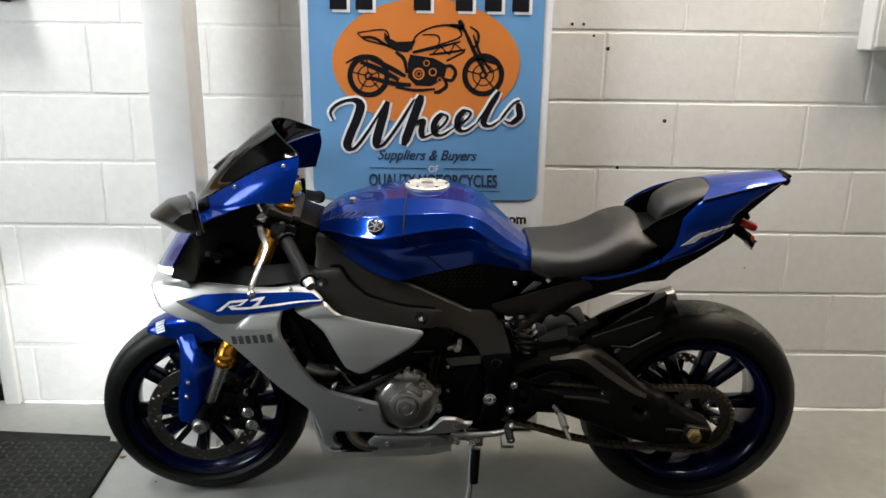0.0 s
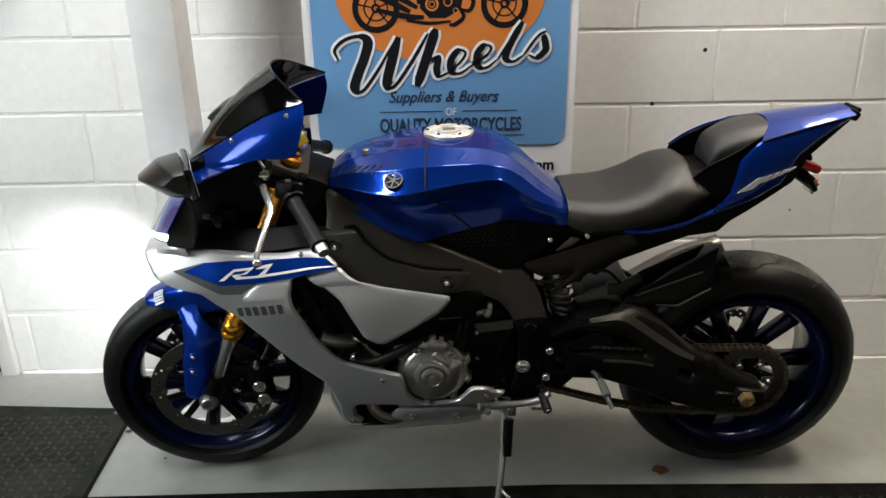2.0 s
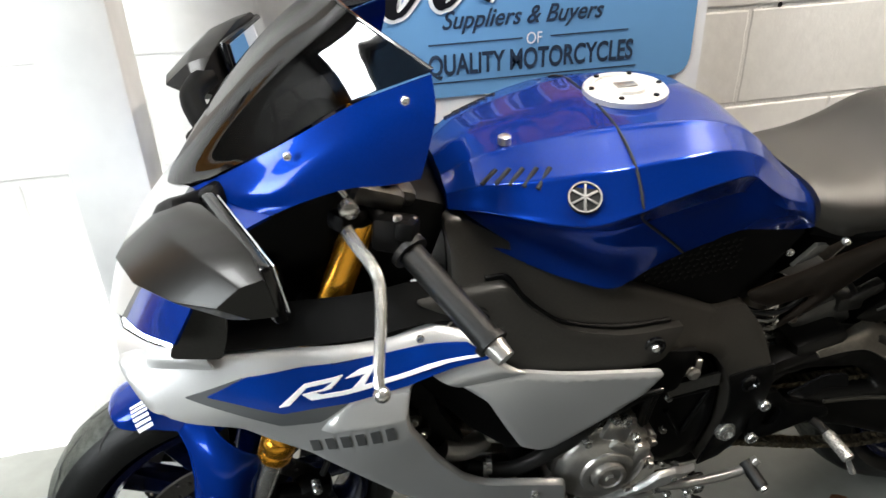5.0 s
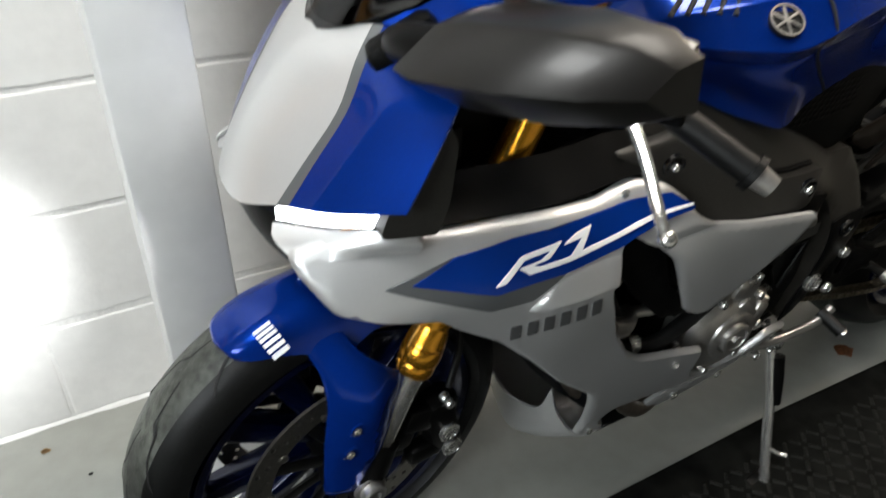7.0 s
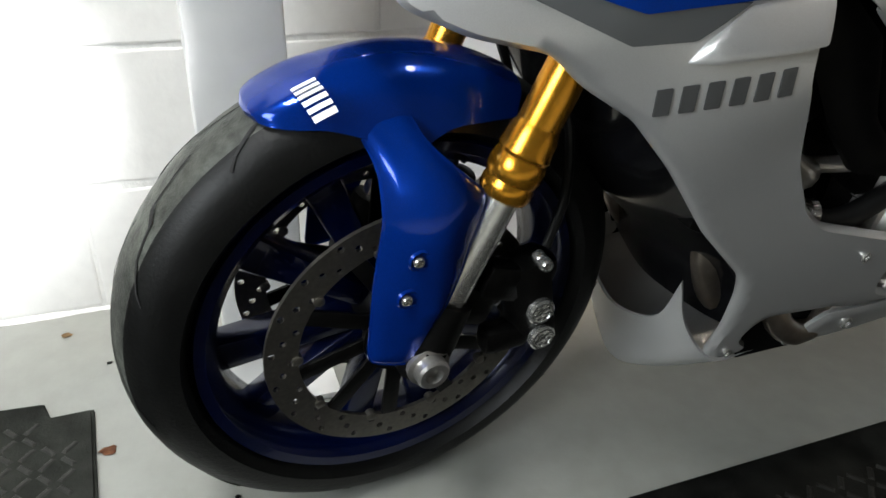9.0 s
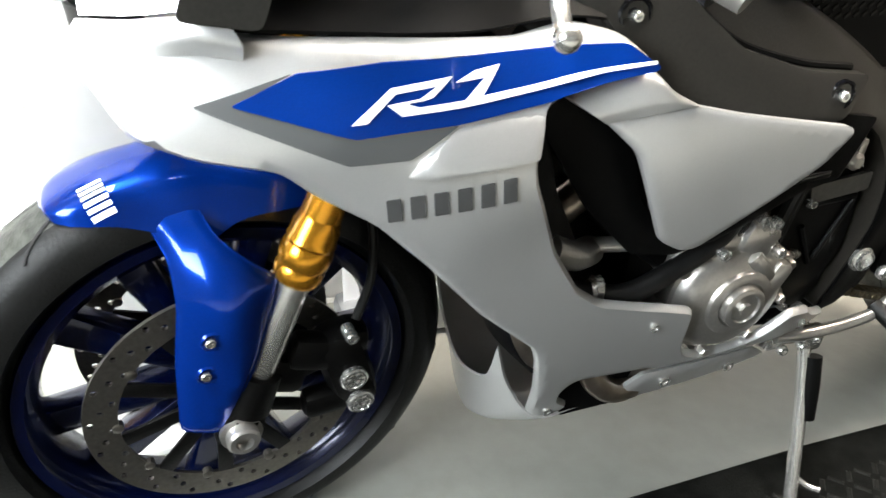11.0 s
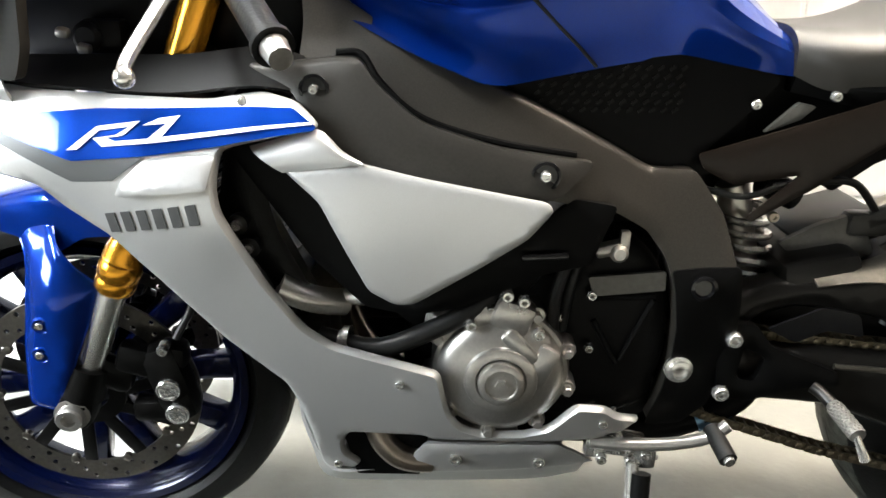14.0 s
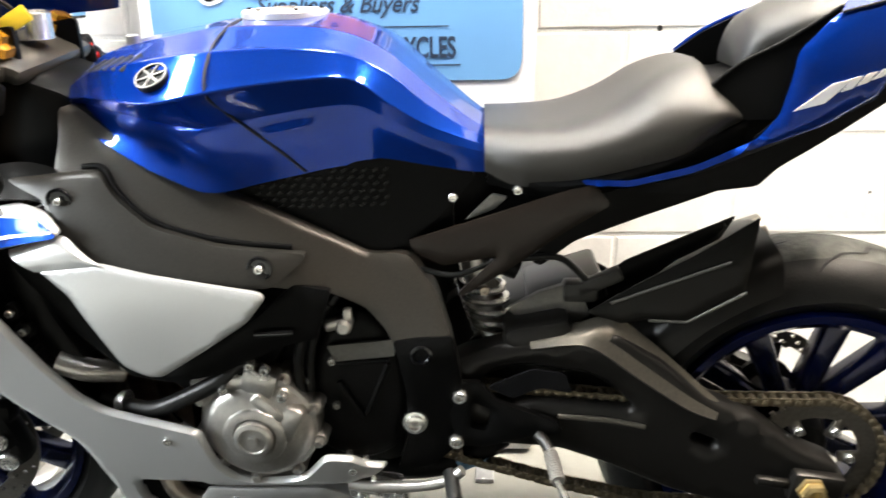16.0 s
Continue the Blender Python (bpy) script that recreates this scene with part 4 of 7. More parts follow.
SIDE = [(-0.776, 0.738), (-0.735, 0.753), (-0.690, 0.756), (-0.649, 0.750), (-0.551, 0.747), (-0.435, 0.744), (-0.377, 0.753), (-0.337, 0.745), (-0.311, 0.724), (-0.316, 0.719), (-0.415, 0.697), (-0.423, 0.656), (-0.420, 0.630), (-0.380, 0.540), (-0.341, 0.481), (-0.308, 0.457), (-0.179, 0.422), (-0.173, 0.388),
        (-0.167, 0.355), (-0.152, 0.330), (-0.122, 0.318), (-0.069, 0.320), (-0.040, 0.331), (-0.015, 0.364), (-0.006, 0.372), (0.032, 0.366), (0.048, 0.350), (0.082, 0.343), (0.062, 0.319), (0.028, 0.306), (-0.024, 0.304), (-0.191, 0.303),
        (-0.198, 0.310), (-0.298, 0.309), (-0.308, 0.289), (-0.306, 0.264), (-0.285, 0.250), (-0.292, 0.234), (-0.328, 0.229), (-0.341, 0.242), (-0.347, 0.299),
        (-0.360, 0.360), (-0.371, 0.390), (-0.443, 0.459), (-0.509, 0.539), (-0.557, 0.590), (-0.606, 0.620), (-0.636, 0.647), (-0.698, 0.660), (-0.744, 0.678), (-0.752, 0.690), (-0.772, 0.720)]
BELLY = [(-0.196, 0.296), (-0.023, 0.297), (0.033, 0.254), (-0.021, 0.243), (-0.226, 0.232), (-0.213, 0.270)]
for s in (1, -1):
    fairing = part("side_fairing", panel(SIDE, FAIR, 0.012, 0.010, 0.010, flip=s, rim=0.007), SILVER, bike, "matt silver side fairing with blue and grey graphics", 50)
    pan = part("belly_pan", panel(BELLY, off(0.002), 0.010, 0.006, 0.014, flip=s, rim=0.004), SILVER, bike, "matt silver lower fairing pan", 50)
    part("blue_flash", panel([(-0.669, 0.706), (-0.619, 0.729), (-0.553, 0.735), (-0.462, 0.738), (-0.339, 0.741), (-0.312, 0.724), (-0.314, 0.720), (-0.415, 0.702), (-0.495, 0.690), (-0.523, 0.687), (-0.579, 0.681)], off(0.0030), 0.002, 0.003, 0.010, flip=s), BLUE_G, fairing, "blue graphic flash", 22)
    part("grey_flash", panel([(-0.696, 0.705), (-0.621, 0.729), (-0.668, 0.706), (-0.579, 0.681), (-0.523, 0.687), (-0.496, 0.689), (-0.535, 0.661), (-0.584, 0.657)], off(0.0020), 0.0012, 0.002, 0.010, flip=s), GREYP, fairing, "dark grey graphic edge", 22)
    part("ledge", panel([(-0.537, 0.643), (-0.526, 0.660), (-0.495, 0.687), (-0.467, 0.692), (-0.419, 0.695), (-0.428, 0.658)], lambda u, w: FAIR(u, w) + 0.001 - 0.012 * min(1.0, max(0.0, (0.693 + 0.06 * (u + 0.49) - w) / 0.040)) * min(1.0, max(0.0, (u + 0.540) / 0.020)), 0.012, 0.003, 0.008, flip=s, rim=0.0015), SILVER, fairing, "raised silver ledge", 50)
    # plain white strokes and plain grey bars in place of the marks
    for stroke_ in ([(-0.582, 0.693), (-0.549, 0.718), (-0.500, 0.725), (-0.517, 0.711), (-0.527, 0.710), (-0.512, 0.719), (-0.546, 0.714), (-0.570, 0.694)],
                    [(-0.553, 0.706), (-0.527, 0.710), (-0.517, 0.711), (-0.524, 0.709), (-0.538, 0.707), (-0.528, 0.704), (-0.491, 0.708), (-0.472, 0.723), (-0.497, 0.721), (-0.480, 0.728), (-0.458, 0.731), (-0.476, 0.710), (-0.316, 0.7285), (-0.316, 0.7262), (-0.476, 0.705), (-0.542, 0.698)]):
        part("white_mark", panel(stroke_, off(0.0050), 0.0015, 0.0004, 0.010, flip=s), WHITEP, fairing, "plain white mark", 0)
    for k in range(6):
        u, w, e = -0.554 + 0.0195 * k, 0.598 + 0.0033 * k, 0.0
        part("letter_bar", panel([(u + 0.004 + e, w), (u + 0.016 - e, w + 0.002), (u + 0.013 + e, w + 0.0255), (u + 0.001 - e, w + 0.0235)], off(0.0015), 0.0012, 0.001, 0.012, flip=s), LETTER, fairing, "plain grey marking bar", 0)
    for u, w in ((-0.228, 0.404), (-0.397, 0.744), (-0.317, 0.245), (0.030, 0.340)):
        bolt(fairing, u, FAIR(u, w) - 0.001, w, 0.006, 0.003, m=None if s > 0 else FLIP)
    for u, w in ((-0.157, 0.270), (-0.045, 0.262)):
        bolt(pan, u, FAIR(u, w) - 0.003, w, 0.0085, 0.004, m=None if s > 0 else FLIP)
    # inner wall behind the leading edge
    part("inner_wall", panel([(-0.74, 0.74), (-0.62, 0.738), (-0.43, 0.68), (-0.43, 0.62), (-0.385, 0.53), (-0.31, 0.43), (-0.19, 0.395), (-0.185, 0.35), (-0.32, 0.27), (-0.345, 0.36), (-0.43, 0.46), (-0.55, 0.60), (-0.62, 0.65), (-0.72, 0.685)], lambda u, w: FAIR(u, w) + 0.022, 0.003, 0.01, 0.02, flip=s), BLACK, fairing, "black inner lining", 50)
    # triangular side panel
    PAN = smooth_field([(-0.384, 0.698, -0.220), (-0.314, 0.718, -0.224), (-0.206, 0.671, -0.238), (-0.060, 0.640, -0.236), (-0.217, 0.516, -0.226), (-0.313, 0.640, -0.232)])
    sp = part("side_panel", panel([(-0.352, 0.674), (-0.290, 0.682), (-0.262, 0.683), (-0.206, 0.671), (-0.063, 0.645), (-0.057, 0.637), (-0.083, 0.604), (-0.142, 0.563), (-0.212, 0.517), (-0.231, 0.517), (-0.261, 0.534), (-0.283, 0.578), (-0.313, 0.640)], PAN, 0.010, 0.008, 0.008, flip=s, rim=0.003), SILVER, bike, "matt silver triangular side panel", 50)
    fold = [((-0.352, 0.672), (-0.390, 0.697)), ((-0.322, 0.676), (-0.352, 0.708)), ((-0.292, 0.680), (-0.314, 0.718)), ((-0.276, 0.6825), (-0.286, 0.697)), ((-0.262, 0.683), (-0.263, 0.6855))]
    rows = []
    for (cu, cw), (tu, tw) in fold:
        row = []
        for f, d in ((0.0, -0.001), (0.35, -0.005), (0.65, -0.004), (0.85, 0.001), (1.0, 0.010)):
            u, w = cu + (tu - cu) * f, cw + (tw - cw) * f
            row.append((u, (PAN(u, w) + d * min(1.0, (tw - cw) / 0.025)) * s, w))
        rows.append(row)
    part("facet", grid(rows, 4, 3, 0.003), SILVER, sp, "folded upper facet", 40)

# black shroud behind the leading edge, silver lip under the belly
part("lower_shroud", grid([[(-0.600, 0, 0.640), (-0.590, -0.10, 0.638), (-0.570, -0.180, 0.632)], [(-0.500, 0, 0.470), (-0.470, -0.11, 0.480), (-0.440, -0.195, 0.492)], [(-0.375, 0, 0.350), (-0.350, -0.10, 0.350), (-0.325, -0.165, 0.352)], [(-0.335, 0, 0.262), (-0.318, -0.09, 0.262), (-0.305, -0.140, 0.268)]], 5, 5, 0.006, True), GLOSS, bike, "gloss black shroud before the radiator", 50)
part("chin", grid([[(-0.384, 0.0, 0.225), (-0.382, -0.05, 0.238), (-0.378, -0.095, 0.270), (-0.378, -0.118, 0.335)], [(-0.374, 0.0, 0.185), (-0.372, -0.05, 0.200), (-0.366, -0.095, 0.228), (-0.360, -0.125, 0.270)],
                   [(-0.356, 0.0, 0.118), (-0.352, -0.05, 0.142), (-0.342, -0.10, 0.182), (-0.326, -0.150, 0.229)], [(-0.25, 0.0, 0.112), (-0.25, -0.05, 0.138), (-0.25, -0.10, 0.178), (-0.25, -0.150, 0.233)],
                   [(-0.05, 0.0, 0.125), (-0.05, -0.05, 0.147), (-0.05, -0.10, 0.187), (-0.05, -0.146, 0.240)], [(0.02, 0.0, 0.150), (0.02, -0.05, 0.165), (0.02, -0.10, 0.20), (0.02, -0.142, 0.246)]], 5, 5, 0.004, True), SILVER, bike, "matt silver chin under the belly pan", 50)
# black sheets added to keep the belly openings dark inside
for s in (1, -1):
    part("vent_lining", panel([(-0.315, 0.318), (-0.19, 0.318), (-0.205, 0.226), (-0.292, 0.224)], lambda u, w: -0.150 - 0.06 * (w - 0.226), 0.004, 0.004, 0.03, flip=s), BLACK, bike, "black sheet added to darken the belly opening", 0)
part("exhaust_bend", tube(bmesh.new(), [(-0.268, -0.150, 0.312), (-0.252, -0.158, 0.280), (-0.225, -0.158, 0.258), (-0.190, -0.150, 0.250)], 0.017, 16), TITAN, bike, "heat-tinted exhaust bend in the belly opening")

# ---- nose, screen ----
# columns: middle line, shoulder, paint edge, cheek, cheek's rear edge
NOSE = [[(-0.800, 0, 0.745), (-0.794, -0.045, 0.749), (-0.769, -0.092, 0.766), (-0.733, -0.158, 0.785), (-0.685, -0.221, 0.808)],
        [(-0.780, 0, 0.797), (-0.769, -0.050, 0.798), (-0.739, -0.100, 0.812), (-0.712, -0.158, 0.825), (-0.662, -0.219, 0.846)],
        [(-0.747, 0, 0.850), (-0.736, -0.050, 0.852), (-0.703, -0.106, 0.864), (-0.680, -0.156, 0.873), (-0.635, -0.212, 0.890)],
        [(-0.713, 0, 0.893), (-0.702, -0.045, 0.896), (-0.678, -0.094, 0.906), (-0.648, -0.140, 0.910), (-0.604, -0.188, 0.918)],
        [(-0.682, 0, 0.920), (-0.674, -0.035, 0.922), (-0.652, -0.078, 0.934), (-0.618, -0.122, 0.936), (-0.558, -0.174, 0.934)]]
edge = [tuple(Vector(r[2]).lerp(Vector(r[3]), 0.22)) for r in NOSE]
part("nose_centre", grid([r[:3] for r in NOSE], 5, 5, 0.004, True), SILVER, bike, "matt silver middle of the nose", 50)
for s in (1, -1):
    side = lambda rows: [[(p[0], p[1] * s, p[2]) for p in r] for r in rows]
    cowl = part("nose_cowl", grid(side([[e, r[3], r[4]] for e, r in zip(edge, NOSE)]), 5, 5, 0.004), BLUE, bike, "glossy blue nose cowl", 50)
    part("grey_edge", grid(side([[r[2], e] for e, r in zip(edge, NOSE)]), 5, 2, 0.004), GREYP, cowl, "grey graphic edge", 50)
WING = [[(-0.648, -0.090, 0.938), (-0.600, -0.140, 0.936), (-0.558, -0.174, 0.934)], [(-0.600, -0.118, 0.967), (-0.560, -0.160, 0.958), (-0.515, -0.182, 0.952)], [(-0.530, -0.145, 1.008), (-0.500, -0.172, 0.992), (-0.470, -0.190, 0.965)],
        [(-0.450, -0.160, 1.052), (-0.435, -0.185, 1.020), (-0.425, -0.198, 0.968)], [(-0.367, -0.168, 1.080), (-0.368, -0.190, 1.040), (-0.388, -0.200, 0.972)]]
for s in (1, -1):
    w = part("upper_cowl", grid([[(p[0], p[1] * s, p[2]) for p in r] for r in WING], 5, 5, 0.004), BLUE, bike, "glossy blue upper cowl beside the screen", 50)
    for u, v, z in ((-0.530, -0.158, 1.000), (-0.400, -0.181, 1.060)):
        bolt(w, u, v - 0.005, z, 0.0052, 0.004, m=None if s > 0 else FLIP)
SCREEN = [[(-0.690, 0, 0.912), (-0.672, -0.05, 0.925), (-0.625, -0.110, 0.957)], [(-0.618, 0, 1.000), (-0.600, -0.075, 1.010), (-0.545, -0.142, 1.003)], [(-0.535, 0, 1.085), (-0.515, -0.085, 1.085), (-0.458, -0.158, 1.053)], [(-0.462, 0, 1.140), (-0.440, -0.085, 1.128), (-0.366, -0.168, 1.084)]]
scr = part("windscreen", grid(SCREEN, 7, 6, 0.003, True), SMOKE, bike, "smoked clear windscreen", 60)
part("screen_edge", tube(bmesh.new(), [(-0.366, -0.168, 1.084), (-0.440, -0.085, 1.128), (-0.462, 0, 1.140), (-0.440, 0.085, 1.128), (-0.366, 0.168, 1.084)], 0.0024, 6), GLOSS, scr)
for s in (1, -1):
    # lit position lamp, silver brow and dark inner panels
    part("position_lamp", grid([[(-0.770, -0.090 * s, 0.762), (-0.731, -0.140 * s, 0.773), (-0.690, -0.186 * s, 0.787)], [(-0.770, -0.092 * s, 0.749), (-0.733, -0.142 * s, 0.760), (-0.691, -0.186 * s, 0.773)]], 3, 4, 0.006), DRL, bike, "lit white position lamp", 50)
    part("lamp_brow", grid([[(-0.774, -0.090 * s, 0.746), (-0.735, -0.142 * s, 0.757), (-0.690, -0.186 * s, 0.769), (-0.660, -0.196 * s, 0.761)], [(-0.780, -0.108 * s, 0.738), (-0.742, -0.154 * s, 0.747), (-0.690, -0.192 * s, 0.756), (-0.655, -0.200 * s, 0.749)],
                            [(-0.772, -0.140 * s, 0.731), (-0.738, -0.166 * s, 0.735), (-0.690, -0.186 * s, 0.741), (-0.655, -0.190 * s, 0.735)]], 4, 4, 0.004), SILVER, bike, "sculpted silver brow under the lamp", 50)
    part("inner_duct", panel([(-0.688, 0.802), (-0.638, 0.888), (-0.622, 0.860), (-0.628, 0.795), (-0.640, 0.760), (-0.700, 0.768)], lambda u, w: -0.200 - 0.1 * (u + 0.66), 0.02, 0.008, 0.02, flip=s), DUCT, bike, "dark grey inner nose duct", 40)
    part("cockpit_side", panel([(-0.722, 0.790), (-0.705, 0.840), (-0.668, 0.890), (-0.61, 0.925), (-0.56, 0.935), (-0.40, 0.965), (-0.40, 0.80), (-0.335, 0.765), (-0.45, 0.74), (-0.62, 0.735), (-0.70, 0.745)], -0.085, 0.008, 0.01, 0.03, flip=s), BLACK, bike, "black inner cockpit panel", 40)
    part("top_strip", grid([[(-0.700, -0.180 * s, 0.761), (-0.690, -0.105 * s, 0.779)], [(-0.600, -0.184 * s, 0.754), (-0.590, -0.130 * s, 0.783)], [(-0.480, -0.192 * s, 0.750), (-0.470, -0.145 * s, 0.787)], [(-0.385, -0.190 * s, 0.759), (-0.375, -0.150 * s, 0.797)], [(-0.310, -0.192 * s, 0.749), (-0.290, -0.165 * s, 0.772)]], 4, 3, 0.004), BLACK, bike, "black inner fairing strip", 50)
part("nose_intake", grid([[(-0.790, 0, 0.748), (-0.785, -0.05, 0.749), (-0.766, -0.094, 0.752)], [(-0.778, 0, 0.704), (-0.776, -0.06, 0.704), (-0.764, -0.125, 0.708)], [(-0.725, 0, 0.664), (-0.725, -0.07, 0.664), (-0.725, -0.165, 0.669)]], 4, 4, 0.004, True), BLACK, bike, "black air intake under the nose", 50)
part("instrument", boxed((-0.585, 0.0, 0.935), (0.05, 0.16, 0.09), 0.012, (0, 25, 0)), BLACK, bike, "black instrument cluster")
part("telltale", boxed((-0.592, -0.082, 0.902), (0.010, 0.004, 0.007), 0.001), LED, bike, "green lit telltale")

# ---- mirrors ----
MIR = [(-0.604, 1.020), (-0.590, 0.932), (-0.640, 0.934), (-0.698, 0.970), (-0.650, 1.008)]
for s in (1, -1):
    bm = bmesh.new()
    rings = []
    for v, k, cu, cw in ((-0.214, 0.34, -0.655, 0.955), (-0.232, 0.80, -0.650, 0.958), (-0.262, 0.98, -0.640, 0.962), (-0.330, 0.98, -0.612, 0.974), (-0.378, 0.78, -0.586, 0.981), (-0.400, 0.46, -0.570, 0.982)):
        ring = rounded([((u + 0.630) * k + cu, (w - 0.974) * k + cw) for u, w in MIR], 0.004 * k, 2)
        rings.append([bm.verts.new((u, v * s, w)) for u, w in ring])
    n = len(rings[0])
    for p, q in zip(rings, rings[1:]):
        for k in range(n):
            bm.faces.new((p[k], p[(k + 1) % n], q[(k + 1) % n], q[k]))
    bm.faces.new(rings[0])
    bm.faces.new(rings[-1])
    mir = part("mirror", bm, SWARM, bike, "black angular plastic mirror housing", 30)
    gasket = boxed((-0.580, -0.316 * s, 0.977), (0.014, 0.160, 0.066), 0.006, (0, -8, 20 * s))
    part("mirror_rim", gasket, GLOSS, mir, "black mirror rim")
    part("mirror_glass", boxed((-0.5715, -0.313 * s, 0.978), (0.002, 0.148, 0.055), 0.0008, (0, -8, 20 * s)), MIRROR, mir, "mirror glass", 0)
    part("mirror_stalk", box(tube(bmesh.new(), [(-0.640, -0.112 * s, 0.926), (-0.652, -0.140 * s, 0.936), (-0.662, -0.175 * s, 0.950), (-0.656, -0.208 * s, 0.957), (-0.640, -0.235 * s, 0.960)], 0.017, 12, 5, 0.019), (-0.636, -0.112 * s, 0.926), (0.075, 0.040, 0.030), 0.010, (0, -32, -20 * s)), BLACK, mir, "black mirror stalk on its foot")

# ---- handlebars, levers ----
BARS = STEER.inverted()
for s in (1, -1):
    mm = STEER if s > 0 else STEER @ FLIP
    inv = [(-0.398, -0.200, 0.867), (-0.325, -0.320, 0.805)]
    pts = [BARS @ Vector(p) for p in inv]
    d = (pts[1] - pts[0]).normalized()
    bar = part("handlebar", tube(bmesh.new(), [pts[0] - d * 0.12, pts[1]], 0.0105, 14, 0), BLACK, bike, "black clip-on handlebar", m=mm)
    g = tube(bmesh.new(), [pts[0] - d * 0.01, pts[1] - d * 0.014], 0.0165, 18, 0)
    tube(g, [pts[0] - d * 0.016, pts[0] - d * 0.008], 0.024, 18, 0)
    tube(g, [pts[1] - d * 0.022, pts[1] - d * 0.014], 0.0205, 18, 0)
    part("grip", g, RUBBER, bar, "black rubber grip")
    e = tube(bmesh.new(), [pts[1] - d * 0.014, pts[1] + d * 0.007], 0.0140, 18, 0, 0.0115)
    part("bar_end", e, ALU, bar, "bright bar-end weight")
    sw = BARS @ Vector((-0.415, -0.165, 0.885))
    part("switch_housing", box(boxed(sw, (0.05, 0.05, 0.042), 0.008, (0, 20, 58)), sw + Vector((0.008, -0.02, 0.015)), (0.03, 0.022, 0.022), 0.004, (0, 20, 58)), BLACK, bar, "black switch housing with grey buttons")
    box_b = bmesh.new()
    for q in ((0.022, 0.0, 0.012), (0.022, -0.014, -0.004), (0.0, -0.01, 0.026)):
        box(box_b, sw + Vector(q), (0.012, 0.010, 0.010), 0.003, (0, 20, 58))
    part("buttons", box_b, ALU if s > 0 else RED, bar, "grey switch buttons" if s > 0 else "red stop switch")
    lever = [(-0.478, -0.150, 0.900), (-0.466, -0.185, 0.888), (-0.452, -0.215, 0.876), (-0.447, -0.235, 0.862), (-0.452, -0.270, 0.838), (-0.464, -0.318, 0.798), (-0.463, -0.330, 0.784)]
    lp = [BARS @ Vector(p) for p in lever]
    lb = tube(bmesh.new(), lp, 0.0085, 10, 5, 0.0060)
    bmesh.ops.create_uvsphere(lb, u_segments=14, v_segments=10, radius=0.0100, matrix=Matrix.Translation(lp[-1]))
    part("lever", lb, CHROME, bar, "bright aluminium lever with a ball end")
    pv = BARS @ Vector((-0.470, -0.145, 0.902))
    part("lever_perch", box(boxed(pv, (0.045, 0.03, 0.024), 0.006, (0, 10, 30)), pv + Vector((0.02, 0.02, -0.01)), (0.04, 0.03, 0.03), 0.006, (0, 20, 50)), BLACK, bar, "black lever perch")
    part("adjuster", lathe(bmesh.new(), [(0.010, 0), (0.012, -0.004), (0.012, -0.016), (0.006, -0.020), (0.0001, -0.020)], pv + Vector((0.0, 0.0, 0.018)), 12), CHROME, bar, "bright cable adjuster")
    part("cable", tube(bmesh.new(), [pv + Vector((0, 0, 0.03)), pv + Vector((-0.03, 0.02, 0.075)), pv + Vector((-0.05, 0.06, 0.06)), pv + Vector((-0.03, 0.11, -0.05))], 0.0035), CHROME if s > 0 else HOSE, bar, "control cable")
part("top_yoke", box(box(boxed((-0.440, 0, 0.925), (0.10, 0.25, 0.025), 0.010, (0, 24, 0)), (-0.445, -0.105, 0.925), (0.07, 0.07, 0.030), 0.012, (0, 24, 0)), (-0.445, 0.105, 0.925), (0.07, 0.07, 0.030), 0.012, (0, 24, 0)), FRAME, bike, "dark cast top yoke", m=STEER)
part("bottom_yoke", boxed((-0.515, 0, 0.735), (0.09, 0.26, 0.035), 0.012, (0, 24, 0)), DARK, bike, "black bottom yoke", m=STEER)
for s in (-1, 1):
    part("fork_cap", lathe(bmesh.new(), [(0.026, 0), (0.026, 0.012), (0.016, 0.016), (0.016, 0.026), (0.0001, 0.028)], (-0.431, 0.105 * s, 0.940), 6, turn=Vector((0.407, 0, 0.914)).to_track_quat("Y", "Z").to_matrix().to_4x4()), GOLD, bike, "gold fork cap", m=STEER)
tag = boxed((-0.405, -0.075, 0.968), (0.050, 0.004, 0.022), 0.001, (0, -30, 20))
part("key_tag", tag, YELLOW, bike, "yellow key tag")
part("ignition", lathe(bmesh.new(), [(0.024, 0), (0.024, 0.035), (0.016, 0.04), (0.0001, 0.04)], (-0.42, 0, 0.94), 20, axis="z"), CHROME, bike, "bright ignition lock")
part("horn", box(lathe(bmesh.new(), [(0.016, 0), (0.018, -0.012), (0.012, -0.018), (0.0001, -0.018)], (-0.60, -0.10, 0.80), 20), (-0.585, -0.095, 0.80), (0.05, 0.03, 0.04), 0.006), DARK, bike, "small black horn and wiring block")
for q in ((-0.628, -0.112, 0.805), (-0.600, -0.122, 0.788)):
    part("connector", boxed(q, (0.016, 0.012, 0.012), 0.004, (20, 10, 0)), BRIDGE, bike, "grey wiring connector")

# ---- tank ----
def half(u, *vw):
    return [(u, v, w) for v, w in vw]


